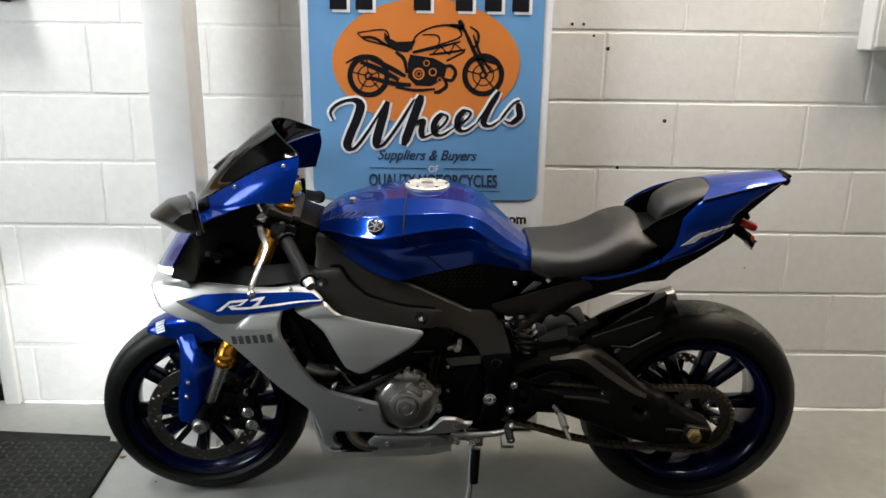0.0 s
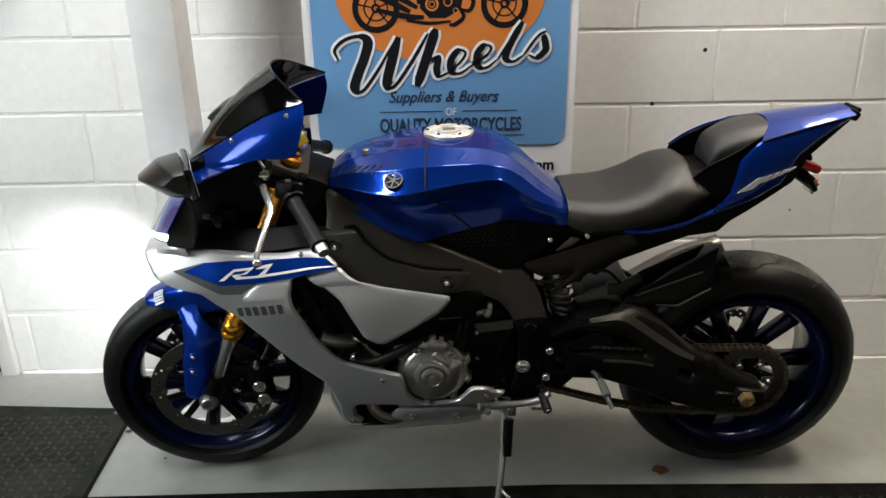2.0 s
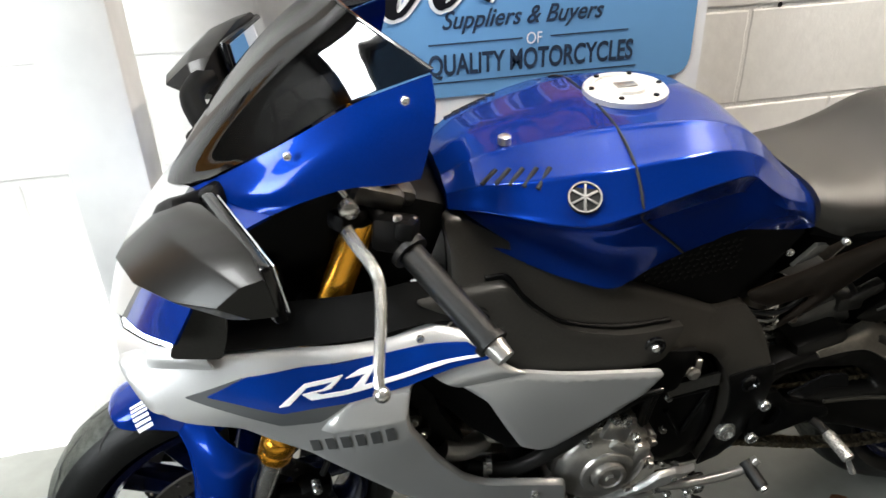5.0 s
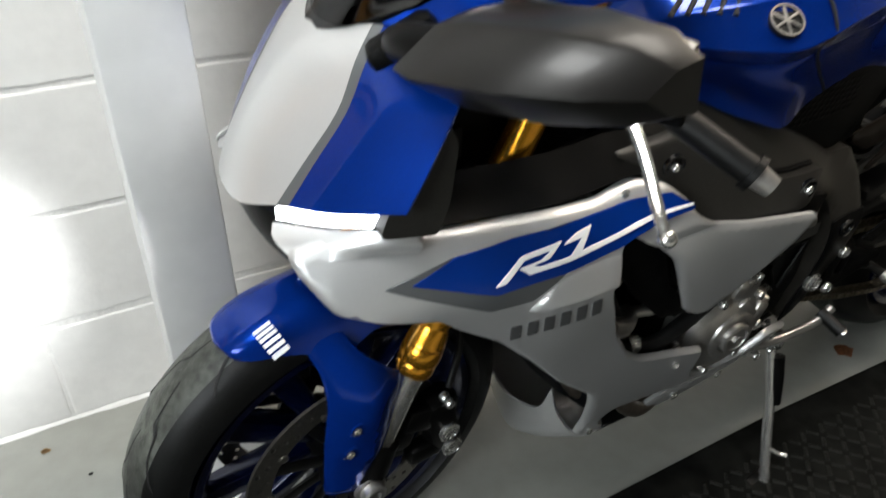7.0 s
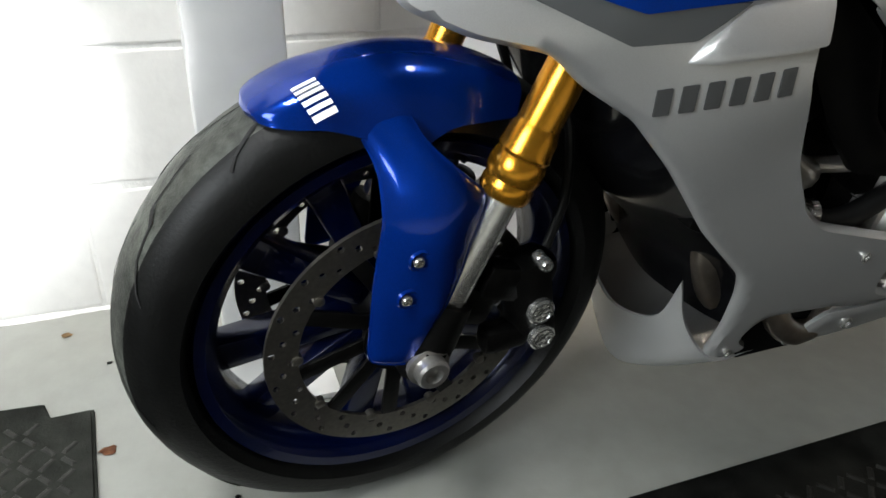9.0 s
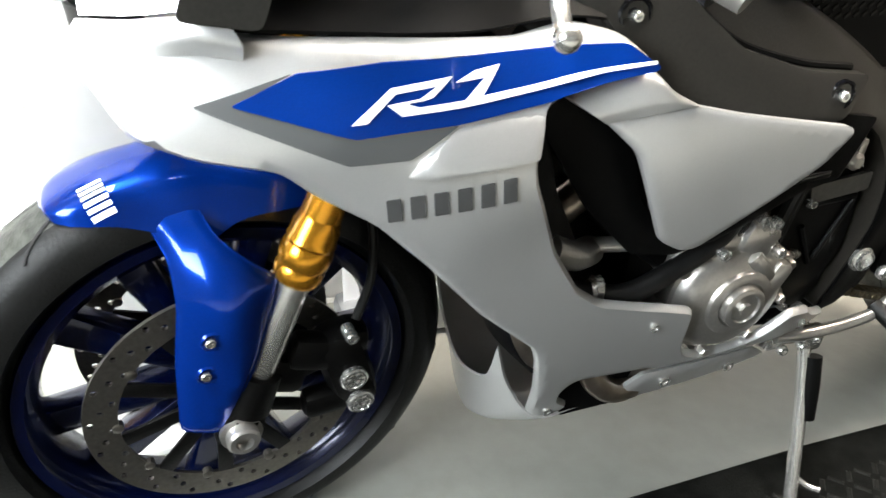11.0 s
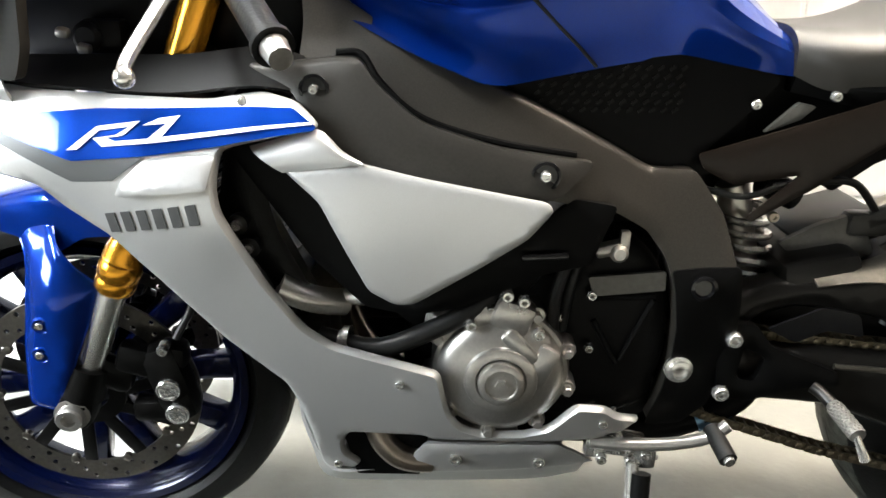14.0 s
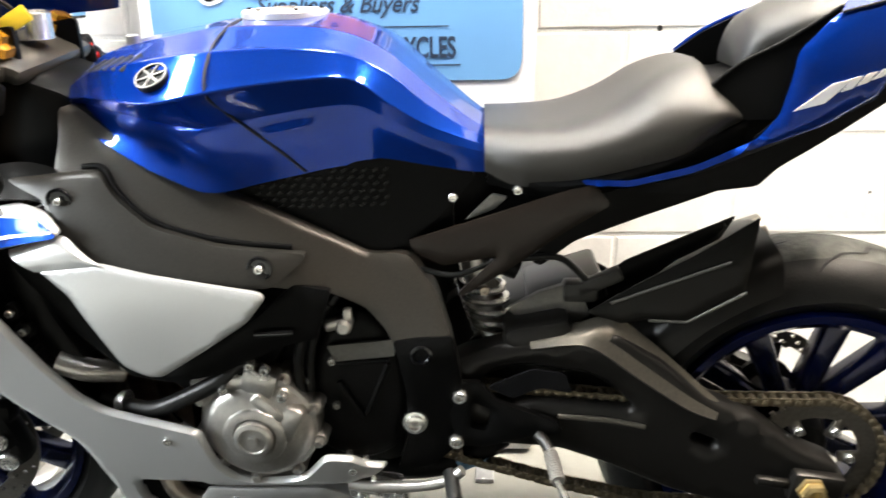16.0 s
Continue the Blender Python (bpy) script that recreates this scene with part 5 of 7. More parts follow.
# columns: middle, top crease, shoulder crease, outer edge, under the edge, flank, lower edge
TANK = [half(-0.335, (0, 0.900), (-0.052, 0.896), (-0.086, 0.886), (-0.100, 0.870), (-0.090, 0.860), (-0.094, 0.852), (-0.100, 0.842)),
        half(-0.290, (0, 0.930), (-0.066, 0.924), (-0.114, 0.906), (-0.137, 0.878), (-0.106, 0.860), (-0.118, 0.845), (-0.136, 0.828)),
        half(-0.230, (0, 0.946), (-0.078, 0.940), (-0.142, 0.919), (-0.180, 0.879), (-0.130, 0.851), (-0.140, 0.828), (-0.162, 0.800)),
        half(-0.176, (0, 0.955), (-0.086, 0.950), (-0.158, 0.928), (-0.203, 0.880), (-0.142, 0.842), (-0.148, 0.812), (-0.178, 0.779)),
        half(-0.125, (0, 0.964), (-0.094, 0.958), (-0.166, 0.934), (-0.204, 0.889), (-0.162, 0.843), (-0.160, 0.802), (-0.182, 0.763)),
        half(-0.060, (0, 0.969), (-0.098, 0.960), (-0.163, 0.937), (-0.192, 0.898), (-0.164, 0.856), (-0.155, 0.812), (-0.158, 0.770)),
        half(0.010, (0, 0.969), (-0.098, 0.957), (-0.152, 0.935), (-0.176, 0.903), (-0.156, 0.866), (-0.147, 0.826), (-0.143, 0.782)),
        half(0.062, (0, 0.955), (-0.095, 0.944), (-0.140, 0.924), (-0.163, 0.899), (-0.148, 0.866), (-0.141, 0.830), (-0.136, 0.789)),
        half(0.104, (0, 0.928), (-0.092, 0.920), (-0.130, 0.900), (-0.152, 0.868), (-0.149, 0.848), (-0.144, 0.824), (-0.131, 0.791)),
        half(0.150, (0, 0.884), (-0.086, 0.878), (-0.118, 0.860), (-0.137, 0.838), (-0.140, 0.823), (-0.138, 0.806), (-0.128, 0.783)),
        half(0.205, (0, 0.838), (-0.074, 0.832), (-0.101, 0.822), (-0.114, 0.812), (-0.119, 0.802), (-0.121, 0.790), (-0.122, 0.773)),
        half(0.240, (0, 0.812), (-0.055, 0.810), (-0.082, 0.803), (-0.093, 0.797), (-0.100, 0.790), (-0.106, 0.780), (-0.112, 0.770))]


def crisp(row, at):
    """The section with extra points close beside its corners, which keeps them sharp."""
    out = []
    for k, q in enumerate(row):
        if k in at:
            out += [tuple(Vector(q).lerp(Vector(row[k - 1]), 0.17)), q, tuple(Vector(q).lerp(Vector(row[k + 1]), 0.17))]
        else:
            out.append(q)
    return out


tank = part("fuel_tank", loft([crisp(r, (1, 2, 3, 4)) for r in TANK], 6, 4), BLUE, bike, "glossy blue fuel tank", 40)


def on_tank(u, f):
    """A point of the tank's left skin: u along, f from 0 (top middle) to 6 (lower edge)."""
    us = [r[0][0] for r in TANK]
    i = max(0, min(len(us) - 2, sum(1 for q in us if q <= u) - 1))
    k = (u - us[i]) / (us[i + 1] - us[i])
    j = min(5, int(f))
    g = f - j
    p = lambda a, b: Vector(TANK[a][b]).lerp(Vector(TANK[a + 1][b]), k)
    return p(i, j).lerp(p(i, j + 1), g)


for s in (1, -1):
    seam = [on_tank(-0.108, 0.02), on_tank(-0.108, 1.0), on_tank(-0.110, 2.0), on_tank(-0.110, 2.95), on_tank(-0.098, 3.6), on_tank(-0.065, 4.5), on_tank(-0.030, 5.4), on_tank(-0.010, 5.95)]
    part("cover_seam", tube(bmesh.new(), [p + Vector((0, 0.0004, -0.0002)) for p in seam], 0.0020, 6, 5), GROOVE, tank, "dark cover seam", m=None if s > 0 else FLIP)
    for k in range(5):
        u = -0.2845 + 0.0155 * k
        a, b = on_tank(u + 0.013, 1.55 + 0.04 * k) + Vector((0, -0.0006, 0.0002)), on_tank(u - 0.009, 1.95 + 0.06 * k) + Vector((0, -0.0006, 0.0))
        part("vent_slot", tube(bmesh.new(), [a, b], 0.0036, 8, 0), GROOVE, tank, "dark vent slot", m=None if s > 0 else FLIP)
# round emblem: a bright ring with plain crossed bars
for s in (1, -1):
    c = on_tank(-0.180, 2.42) + Vector((0, -0.0025, 0.0))
    nrm = (on_tank(-0.160, 2.7) - on_tank(-0.192, 2.7)).cross(on_tank(-0.176, 2.98) - on_tank(-0.176, 2.2)).normalized()
    nrm = ((nrm if nrm.y < 0 else -nrm) + Vector((0, 0, 0.35))).normalized()
    turn = (-nrm).to_track_quat("Y", "Z").to_matrix().to_4x4()
    em = part("emblem", lathe(bmesh.new(), [(0.0208, 0.004), (0.0216, -0.002), (0.0200, -0.0045), (0.0184, -0.003), (0.0184, -0.0012), (0.0001, -0.0012)], c, 40, turn=turn), BADGE_K, tank, "round black emblem", m=None if s > 0 else FLIP)
    part("emblem_ring", lathe(bmesh.new(), [(0.0211, -0.001), (0.0211, -0.0045), (0.0190, -0.0045), (0.0190, -0.001)], c, 40, closed=True, turn=turn), EMB, em, "bright ring", 30)
    for q in range(3):
        bar = boxed((0, 0, 0), (0.036, 0.002, 0.0030), 0.0005, (0, 60 * q + 30, 0))
        bmesh.ops.transform(bar, matrix=Matrix.Translation(c + nrm * 0.003) @ turn, verts=bar.verts)
        part("emblem_bar", bar, EMB, em, "plain bright bar", 30)
cap_c = (-0.055, 0.0, 0.968)
cap = part("filler_cap", lathe(bmesh.new(), [(0.060, -0.004), (0.060, 0.004), (0.057, 0.007), (0.046, 0.007), (0.044, 0.0035), (0.030, 0.0035), (0.028, 0.008), (0.0001, 0.0085)], cap_c, 40, turn=pose(0, 0, 0, 90, 0, 0)), CAPM, tank, "bright round filler cap")
for k in range(6):
    part("cap_screw", lathe(bmesh.new(), [(0.004, 0), (0.004, 0.0095), (0.0001, 0.0095)], (cap_c[0] + 0.051 * math.cos(k * 1.047), 0.051 * math.sin(k * 1.047), cap_c[2]), 8, turn=pose(0, 0, 0, 90)), DARK, cap)
part("lock_cover", boxed((cap_c[0], 0, cap_c[2] + 0.0085), (0.03, 0.018, 0.004), 0.001), ALU, cap, "small lock cover")
part("tank_button", lathe(bmesh.new(), [(0.009, -0.004), (0.009, 0.006), (0.006, 0.008), (0.0001, 0.008)], (-0.250, -0.062, 0.941), 16, turn=pose(0, 0, 0, 90)), ALU, tank, "grey rubber stop on the tank")

INF = smooth_field([(-0.12, 0.76, -0.150), (0.086, 0.79, -0.134), (0.20, 0.775, -0.118), (0.12, 0.68, -0.128), (0.06, 0.66, -0.135)])
for s in (1, -1):
    inf = part("frame_infill", panel([(-0.125, 0.762), (-0.023, 0.782), (0.086, 0.795), (0.203, 0.776), (0.210, 0.764), (0.168, 0.718), (0.122, 0.676), (0.063, 0.655), (0.003, 0.695)], INF, 0.010, 0.006, 0.018, flip=s), BLACK, bike, "black textured infill under the tank", 50)
    bm = bmesh.new()
    for i in range(13):
        for j in range(6):
            u, w = -0.075 + 0.0135 * i + 0.005 * (j % 2), 0.732 + 0.0095 * j
            if w < 0.764 + 0.17 * (u + 0.1) - 0.004 and w > 0.735 - 0.35 * (u + 0.06):
                box(bm, (u, INF(u, w) - 0.0006, w), (0.0075, 0.002, 0.0035), 0, (0, -35, 0))
    tagged(part("raised_texture", bm, HUGM, inf, "raised texture bars", 0, m=None if s > 0 else FLIP), kind="stuff")
    bolt(inf, 0.180, -0.131, 0.740, 0.006, 0.004, m=None if s > 0 else FLIP)

# ---- seats and tail ----
SEAT = [half(0.222, (0, 0.828), (-0.078, 0.826), (-0.110, 0.815), (-0.122, 0.796), (-0.118, 0.772)), half(0.265, (0, 0.826), (-0.094, 0.824), (-0.130, 0.810), (-0.141, 0.786), (-0.132, 0.756)),
        half(0.330, (0, 0.829), (-0.102, 0.828), (-0.141, 0.812), (-0.150, 0.788), (-0.140, 0.757)), half(0.390, (0, 0.850), (-0.100, 0.849), (-0.143, 0.827), (-0.152, 0.800), (-0.142, 0.770)),
        half(0.440, (0, 0.883), (-0.086, 0.881), (-0.136, 0.855), (-0.151, 0.818), (-0.140, 0.785)), half(0.480, (0, 0.900), (-0.074, 0.897), (-0.127, 0.869), (-0.148, 0.832), (-0.133, 0.798)),
        half(0.506, (0, 0.903), (-0.062, 0.898), (-0.118, 0.872), (-0.144, 0.842), (-0.122, 0.810)), half(0.520, (0, 0.892), (-0.052, 0.884), (-0.108, 0.868), (-0.138, 0.846), (-0.115, 0.815)),
        half(0.532, (0, 0.866), (-0.046, 0.862), (-0.100, 0.861), (-0.130, 0.845), (-0.108, 0.820)), half(0.550, (0, 0.850), (-0.046, 0.848), (-0.092, 0.848), (-0.112, 0.838), (-0.096, 0.824))]
part("rider_seat", loft(SEAT, 5, 4), SEATM, bike, "dark grey vinyl rider seat", 45)
part("seat_base", loft([half(0.225, (0, 0.79), (-0.10, 0.782), (-0.118, 0.772), (-0.11, 0.752)), half(0.32, (0, 0.78), (-0.12, 0.772), (-0.146, 0.758), (-0.13, 0.738)), half(0.44, (0, 0.80), (-0.12, 0.795), (-0.142, 0.784), (-0.13, 0.760)), half(0.56, (0, 0.84), (-0.09, 0.838), (-0.108, 0.830), (-0.1, 0.80))], 4, 3), BLACK, bike, "black seat base")
PILL = [half(0.560, (0, 0.930), (-0.026, 0.926), (-0.050, 0.910), (-0.050, 0.890)), half(0.572, (0, 0.956), (-0.036, 0.950), (-0.064, 0.930), (-0.062, 0.900)), half(0.598, (0, 0.973), (-0.046, 0.964), (-0.074, 0.944), (-0.074, 0.912)),
        half(0.628, (0, 0.985), (-0.050, 0.977), (-0.080, 0.957), (-0.086, 0.930)), half(0.668, (0, 0.994), (-0.052, 0.986), (-0.080, 0.968), (-0.090, 0.948)), half(0.690, (0, 0.997), (-0.052, 0.989), (-0.078, 0.972), (-0.088, 0.955))]
part("pillion_seat", loft(PILL, 4, 4), SEATM, bike, "dark grey pillion seat", 45)
part("tail_tray", loft([half(0.50, (0, 0.885), (-0.06, 0.88), (-0.075, 0.86)), half(0.58, (0, 0.89), (-0.07, 0.885), (-0.085, 0.84)), half(0.66, (0, 0.94), (-0.065, 0.93), (-0.08, 0.88))], 3, 3), BLACK, bike, "black tray between the seats")
TAILF = smooth_field([(0.345, 0.765, -0.154), (0.49, 0.785, -0.148), (0.573, 0.825, -0.136), (0.60, 0.93, -0.128), (0.613, 0.985, -0.112), (0.68, 1.025, -0.085), (0.75, 0.93, -0.100), (0.72, 0.865, -0.108), (0.89, 1.028, -0.045), (0.88, 1.0, -0.052), (0.66, 0.90, -0.128)])
for s in (1, -1):
    tl = part("tail_panel", panel([(0.344, 0.768), (0.352, 0.761), (0.408, 0.758), (0.488, 0.775), (0.560, 0.802), (0.640, 0.826), (0.719, 0.862), (0.735, 0.895), (0.750, 0.926), (0.800, 0.958), (0.880, 0.998), (0.890, 1.006), (0.800, 0.993), (0.720, 0.979), (0.655, 0.966), (0.640, 0.956), (0.604, 0.922), (0.600, 0.895), (0.590, 0.845), (0.565, 0.815), (0.488, 0.784), (0.408, 0.766)], TAILF, 0.006, 0.008, 0.016, flip=s, rim=0.005), BLUE, bike, "glossy blue tail panel", 50)
    part("liner", panel([(0.560, 0.815), (0.640, 0.832), (0.712, 0.868), (0.744, 0.926), (0.800, 0.954), (0.872, 0.994), (0.880, 1.000), (0.800, 0.988), (0.720, 0.974), (0.662, 0.962), (0.646, 0.952), (0.610, 0.920), (0.606, 0.895), (0.594, 0.845)], lambda u, w: TAILF(u, w) + 0.007, 0.003, 0.006, 0.02, flip=s), BLACK, tl, "black inner side of the panel")
    part("tail_line", tube(bmesh.new(), [(u, TAILF(u, w) - 0.001, w) for u, w in ((0.652, 0.9655), (0.72, 0.979), (0.80, 0.993), (0.889, 1.006))], 0.0018, 6), GROOVE, tl, "dark panel seam", m=None if s > 0 else FLIP)
    mk = [(0.602, 0.850), (0.646, 0.883), (0.672, 0.888), (0.640, 0.859)]
    part("white_mark", panel(mk, lambda u, w: TAILF(u, w) - 0.0025, 0.001, 0.001, 0.02, flip=s), WHITEP, tl, "plain white mark", 0)
    for k in range(4):
        u = 0.662 + 0.020 * k
        part("white_mark", panel([(u - 0.004, 0.872 + 0.006 * k), (u + 0.012, 0.876 + 0.006 * k), (u + 0.024, 0.891 + 0.004 * k), (u + 0.010, 0.889 + 0.004 * k)], lambda u, w: TAILF(u, w) - 0.0025, 0.001, 0.001, 0.02, flip=s), WHITEP, tl, "", 0)
    part("under_tail", panel([(0.385, 0.752), (0.490, 0.770), (0.600, 0.808), (0.722, 0.858), (0.740, 0.895), (0.758, 0.925), (0.890, 0.996), (0.912, 1.014), (0.905, 1.020), (0.880, 0.990), (0.780, 0.918), (0.750, 0.860), (0.60, 0.775), (0.575, 0.752), (0.48, 0.745)], lambda u, w: TAILF(u, w) + 0.012, 0.04, 0.006, 0.02, flip=s), BLACK, bike, "black lower edge of the tail", 50)
    if s > 0:
        part("rear_subframe", panel([(0.345, 0.752), (0.450, 0.760), (0.580, 0.795), (0.548, 0.745), (0.440, 0.705), (0.346, 0.668), (0.300, 0.630), (0.285, 0.640), (0.340, 0.700)], -0.105, 0.03, 0.008, 0.03, flip=s), BLACK, bike, "black rear subframe cover", 40)
    pl = part("heel_plate", panel([(0.119, 0.682), (0.240, 0.722), (0.360, 0.764), (0.386, 0.734), (0.320, 0.690), (0.256, 0.642), (0.191, 0.600), (0.186, 0.606), (0.240, 0.660), (0.165, 0.646), (0.128, 0.664)], lambda u, w: -0.142 - 0.03 * (u - 0.12), 0.006, 0.006, 0.02, flip=s, rim=0.003), BROWNP, bike, "brown-black plastic subframe plate", 40)
    bolt(pl, 0.265, -0.137, 0.752, 0.006, 0.008, m=None if s > 0 else FLIP)
    # dark panel added to fill the bright gap by the heel plate
    part("seat_rail", panel([(0.150, 0.690), (0.195, 0.770), (0.300, 0.775), (0.400, 0.772), (0.370, 0.745), (0.260, 0.700), (0.180, 0.660)], -0.092, 0.020, 0.006, 0.03, flip=s), BLACK, bike, "black panel added across the gap by the heel plate", 40)
    part("rail_bracket", panel([(0.196, 0.706), (0.232, 0.742), (0.252, 0.738), (0.236, 0.722)], -0.128, 0.010, 0.003, 0.02, flip=s, rim=0.002), BRIDGE, bike, "dull grey bracket beside the infill", 40)
part("tail_top", grid([[(0.694, 0, 0.998), (0.688, -0.050, 0.990), (0.672, -0.078, 0.979), (0.653, TAILF(0.653, 0.967), 0.967)], [(0.735, 0, 1.006), (0.732, -0.046, 0.999), (0.726, -0.072, 0.990), (0.720, TAILF(0.720, 0.980), 0.980)],
                       [(0.800, 0, 1.014), (0.800, -0.038, 1.008), (0.800, -0.058, 1.002), (0.800, TAILF(0.800, 0.994), 0.994)], [(0.880, 0, 1.022), (0.884, -0.024, 1.018), (0.888, -0.036, 1.013), (0.890, TAILF(0.890, 1.007), 1.007)]], 5, 4, 0.004, True), BLUE, bike, "blue tail top", 50)
for s in (1, -1):
    up = 0.0 if s > 0 else 0.020
    wl = part("tray_wall", panel([(0.500, 0.835), (0.508, 0.878 + up), (0.545, 0.905 + up), (0.595, 0.930 + up), (0.660, 0.970), (0.665, 0.900), (0.600, 0.835)], lambda u, w: -0.108 + 0.12 * (w - 0.85), 0.006, 0.006, 0.02, flip=s), BLACK, bike, "black side wall of the tail tray", 40)
    part("edge_strip", tube(bmesh.new(), [(0.510, -0.105, 0.879 + up), (0.545, -0.102, 0.906 + up), (0.595, -0.099, 0.931 + up), (0.660, -0.094, 0.971)], 0.003, 8), BLACK if s > 0 else BLUE, wl, "black rolled edge" if s > 0 else "thin blue edge", m=None if s > 0 else FLIP)
    part("tail_filler", panel([(0.480, 0.785), (0.495, 0.850), (0.550, 0.872), (0.606, 0.862), (0.604, 0.812), (0.550, 0.792)], -0.098, 0.006, 0.006, 0.02, flip=s), BLACK, bike, "black inner wall behind the seat", 40)
part("tail_end", boxed((0.893, 0, 1.003), (0.03, 0.080, 0.024), 0.008, (0, 30, 0)), BLACK, bike, "black tail end")
pb = part("plate_bracket", box(boxed((0.775, 0, 0.880), (0.10, 0.06, 0.035), 0.010, (0, -35, 0)), (0.80, 0.0, 0.855), (0.06, 0.16, 0.012), 0.004, (0, 55, 0)), BLACK, bike, "black number plate bracket")
for s in (-1, 1):
    part("rear_indicator", box(boxed((0.790, 0.062 * s, 0.862), (0.05, 0.025, 0.026), 0.009, (0, 30, 0)), (0.770, 0.045 * s, 0.872), (0.03, 0.03, 0.012), 0.004, (0, 30, 0)), BLACK, bike, "black rear indicator")
    part("indicator_lens", boxed((0.812, 0.064 * s, 0.850), (0.014, 0.022, 0.022), 0.006, (0, 30, 0)), ORANGE, bike, "orange indicator lens")
part("tail_lamp", boxed((0.802, -0.02, 0.886), (0.05, 0.10, 0.022), 0.008, (0, 20, 0)), RED, bike, "red tail lamp lens")
part("reflector", boxed((0.842, 0.0, 0.818), (0.006, 0.05, 0.03), 0.002, (0, 25, 0)), CHROME, bike, "bright plate lamp")

# ---- frame ----
SPAR = smooth_field([(-0.33, 0.85, -0.120), (-0.22, 0.80, -0.158), (-0.12, 0.76, -0.168), (0.06, 0.665, -0.150), (0.118, 0.66, -0.146), (0.155, 0.61, -0.154), (0.110, 0.56, -0.170), (0.175, 0.545, -0.170), (0.185, 0.47, -0.160), (0.15, 0.33, -0.140), (0.02, 0.625, -0.182), (-0.07, 0.645, -0.200), (-0.27, 0.68, -0.205), (-0.33, 0.75, -0.178)])
for s in (1, -1):
    fr_ = part("frame_spar", panel([(-0.345, 0.862), (-0.322, 0.864), (-0.220, 0.806), (-0.122, 0.763), (-0.051, 0.729), (0.021, 0.691), (0.064, 0.666), (0.118, 0.664), (0.155, 0.614), (0.176, 0.549), (0.189, 0.473), (0.186, 0.400), (0.173, 0.346), (0.142, 0.318), (0.093, 0.322), (0.108, 0.370), (0.113, 0.418), (0.112, 0.470), (0.104, 0.520), (0.088, 0.562), (0.062, 0.597), (0.020, 0.622), (-0.066, 0.640), (-0.180, 0.655), (-0.275, 0.673), (-0.325, 0.709), (-0.345, 0.754), (-0.340, 0.820)], SPAR, 0.035, 0.010, 0.018, flip=s, rim=0.003), FRAME, bike, "black aluminium frame spar", 50)
    PV = lambda u, w: SPAR(u, w) - 0.005
    # black overlay on the spar below a straight edge
    part("pivot_cover", panel([(0.096, 0.548), (0.140, 0.552), (0.179, 0.553), (0.187, 0.500), (0.190, 0.473), (0.187, 0.400), (0.174, 0.345), (0.142, 0.317), (0.092, 0.321), (0.107, 0.370), (0.112, 0.418), (0.111, 0.470), (0.103, 0.520)], PV, 0.006, 0.006, 0.016, flip=s, rim=0.002), BLACK, fr_, "black overlay on the lower spar round the pivot", 50)
    pn = lathe(bmesh.new(), [(0.018, 0.0), (0.018, -0.005), (0.014, -0.006), (0.014, -0.012), (0.009, -0.013), (0.008, -0.007), (0.0001, -0.007)], (0.122, PV(0.122, 0.412), 0.412), 20)
    part("pivot_nut", pn, CHROME, fr_, "bright swingarm pivot nut", m=None if s > 0 else FLIP)
    part("frame_plug", lathe(bmesh.new(), [(0.016, 0), (0.016, -0.004), (0.012, -0.005), (0.010, -0.001), (0.0001, -0.001)], (0.135, PV(0.135, 0.528), 0.528), 18), GLOSS, fr_, "black frame plug", m=None if s > 0 else FLIP)
    DU = lambda u, w: SPAR(u, w) - 0.018
    du = part("air_duct_cover", panel([(-0.400, 0.780), (-0.345, 0.784), (-0.293, 0.790), (-0.272, 0.789), (-0.252, 0.762), (-0.204, 0.725), (-0.119, 0.699), (-0.006, 0.680), (-0.052, 0.643), (-0.153, 0.650), (-0.268, 0.677), (-0.314, 0.703), (-0.345, 0.755)], DU, 0.016, 0.012, 0.018, flip=s, rim=0.0025), DUCT, bike, "dark grey plastic air duct cover", 50)
    for u, w, r in ((-0.320, 0.757, 0.0055), (-0.066, 0.670, 0.0062)):
        cup = lathe(bmesh.new(), [(0.0170, 0.002), (0.0165, -0.0025), (0.0140, -0.003), (0.0125, -0.0005), (0.0001, -0.0005)], (u, DU(u, w), w), 24)
        part("screw_cup", cup, GLOSS, du, "black screw recess", m=None if s > 0 else FLIP)
        bolt(du, u, DU(u, w) - 0.001, w, r, 0.006, m=None if s > 0 else FLIP)
    # black strip puts in the shade of the gap beside the duct
    part("duct_gap", tube(bmesh.new(), [(u, SPAR(u, w) - 0.001, w) for u, w in ((-0.300, 0.792), (-0.272, 0.791), (-0.250, 0.763), (-0.203, 0.727), (-0.118, 0.702), (-0.030, 0.687))], 0.0045, 8), BLACK, du, "black strip for the dark gap along the duct", m=None if s > 0 else FLIP)
part("head_stock", boxed((-0.40, 0, 0.83), (0.12, 0.20, 0.14), 0.03, (0, 20, 0)), BLACK, bike, "black frame head stock")
part("air_box", loft([half(-0.34, (0, 0.83), (-0.09, 0.82), (-0.10, 0.70)), half(-0.1, (0, 0.80), (-0.13, 0.78), (-0.14, 0.62)), half(0.18, (0, 0.78), (-0.10, 0.77), (-0.11, 0.66))], 3, 3), DARK, bike, "black airbox under the tank")

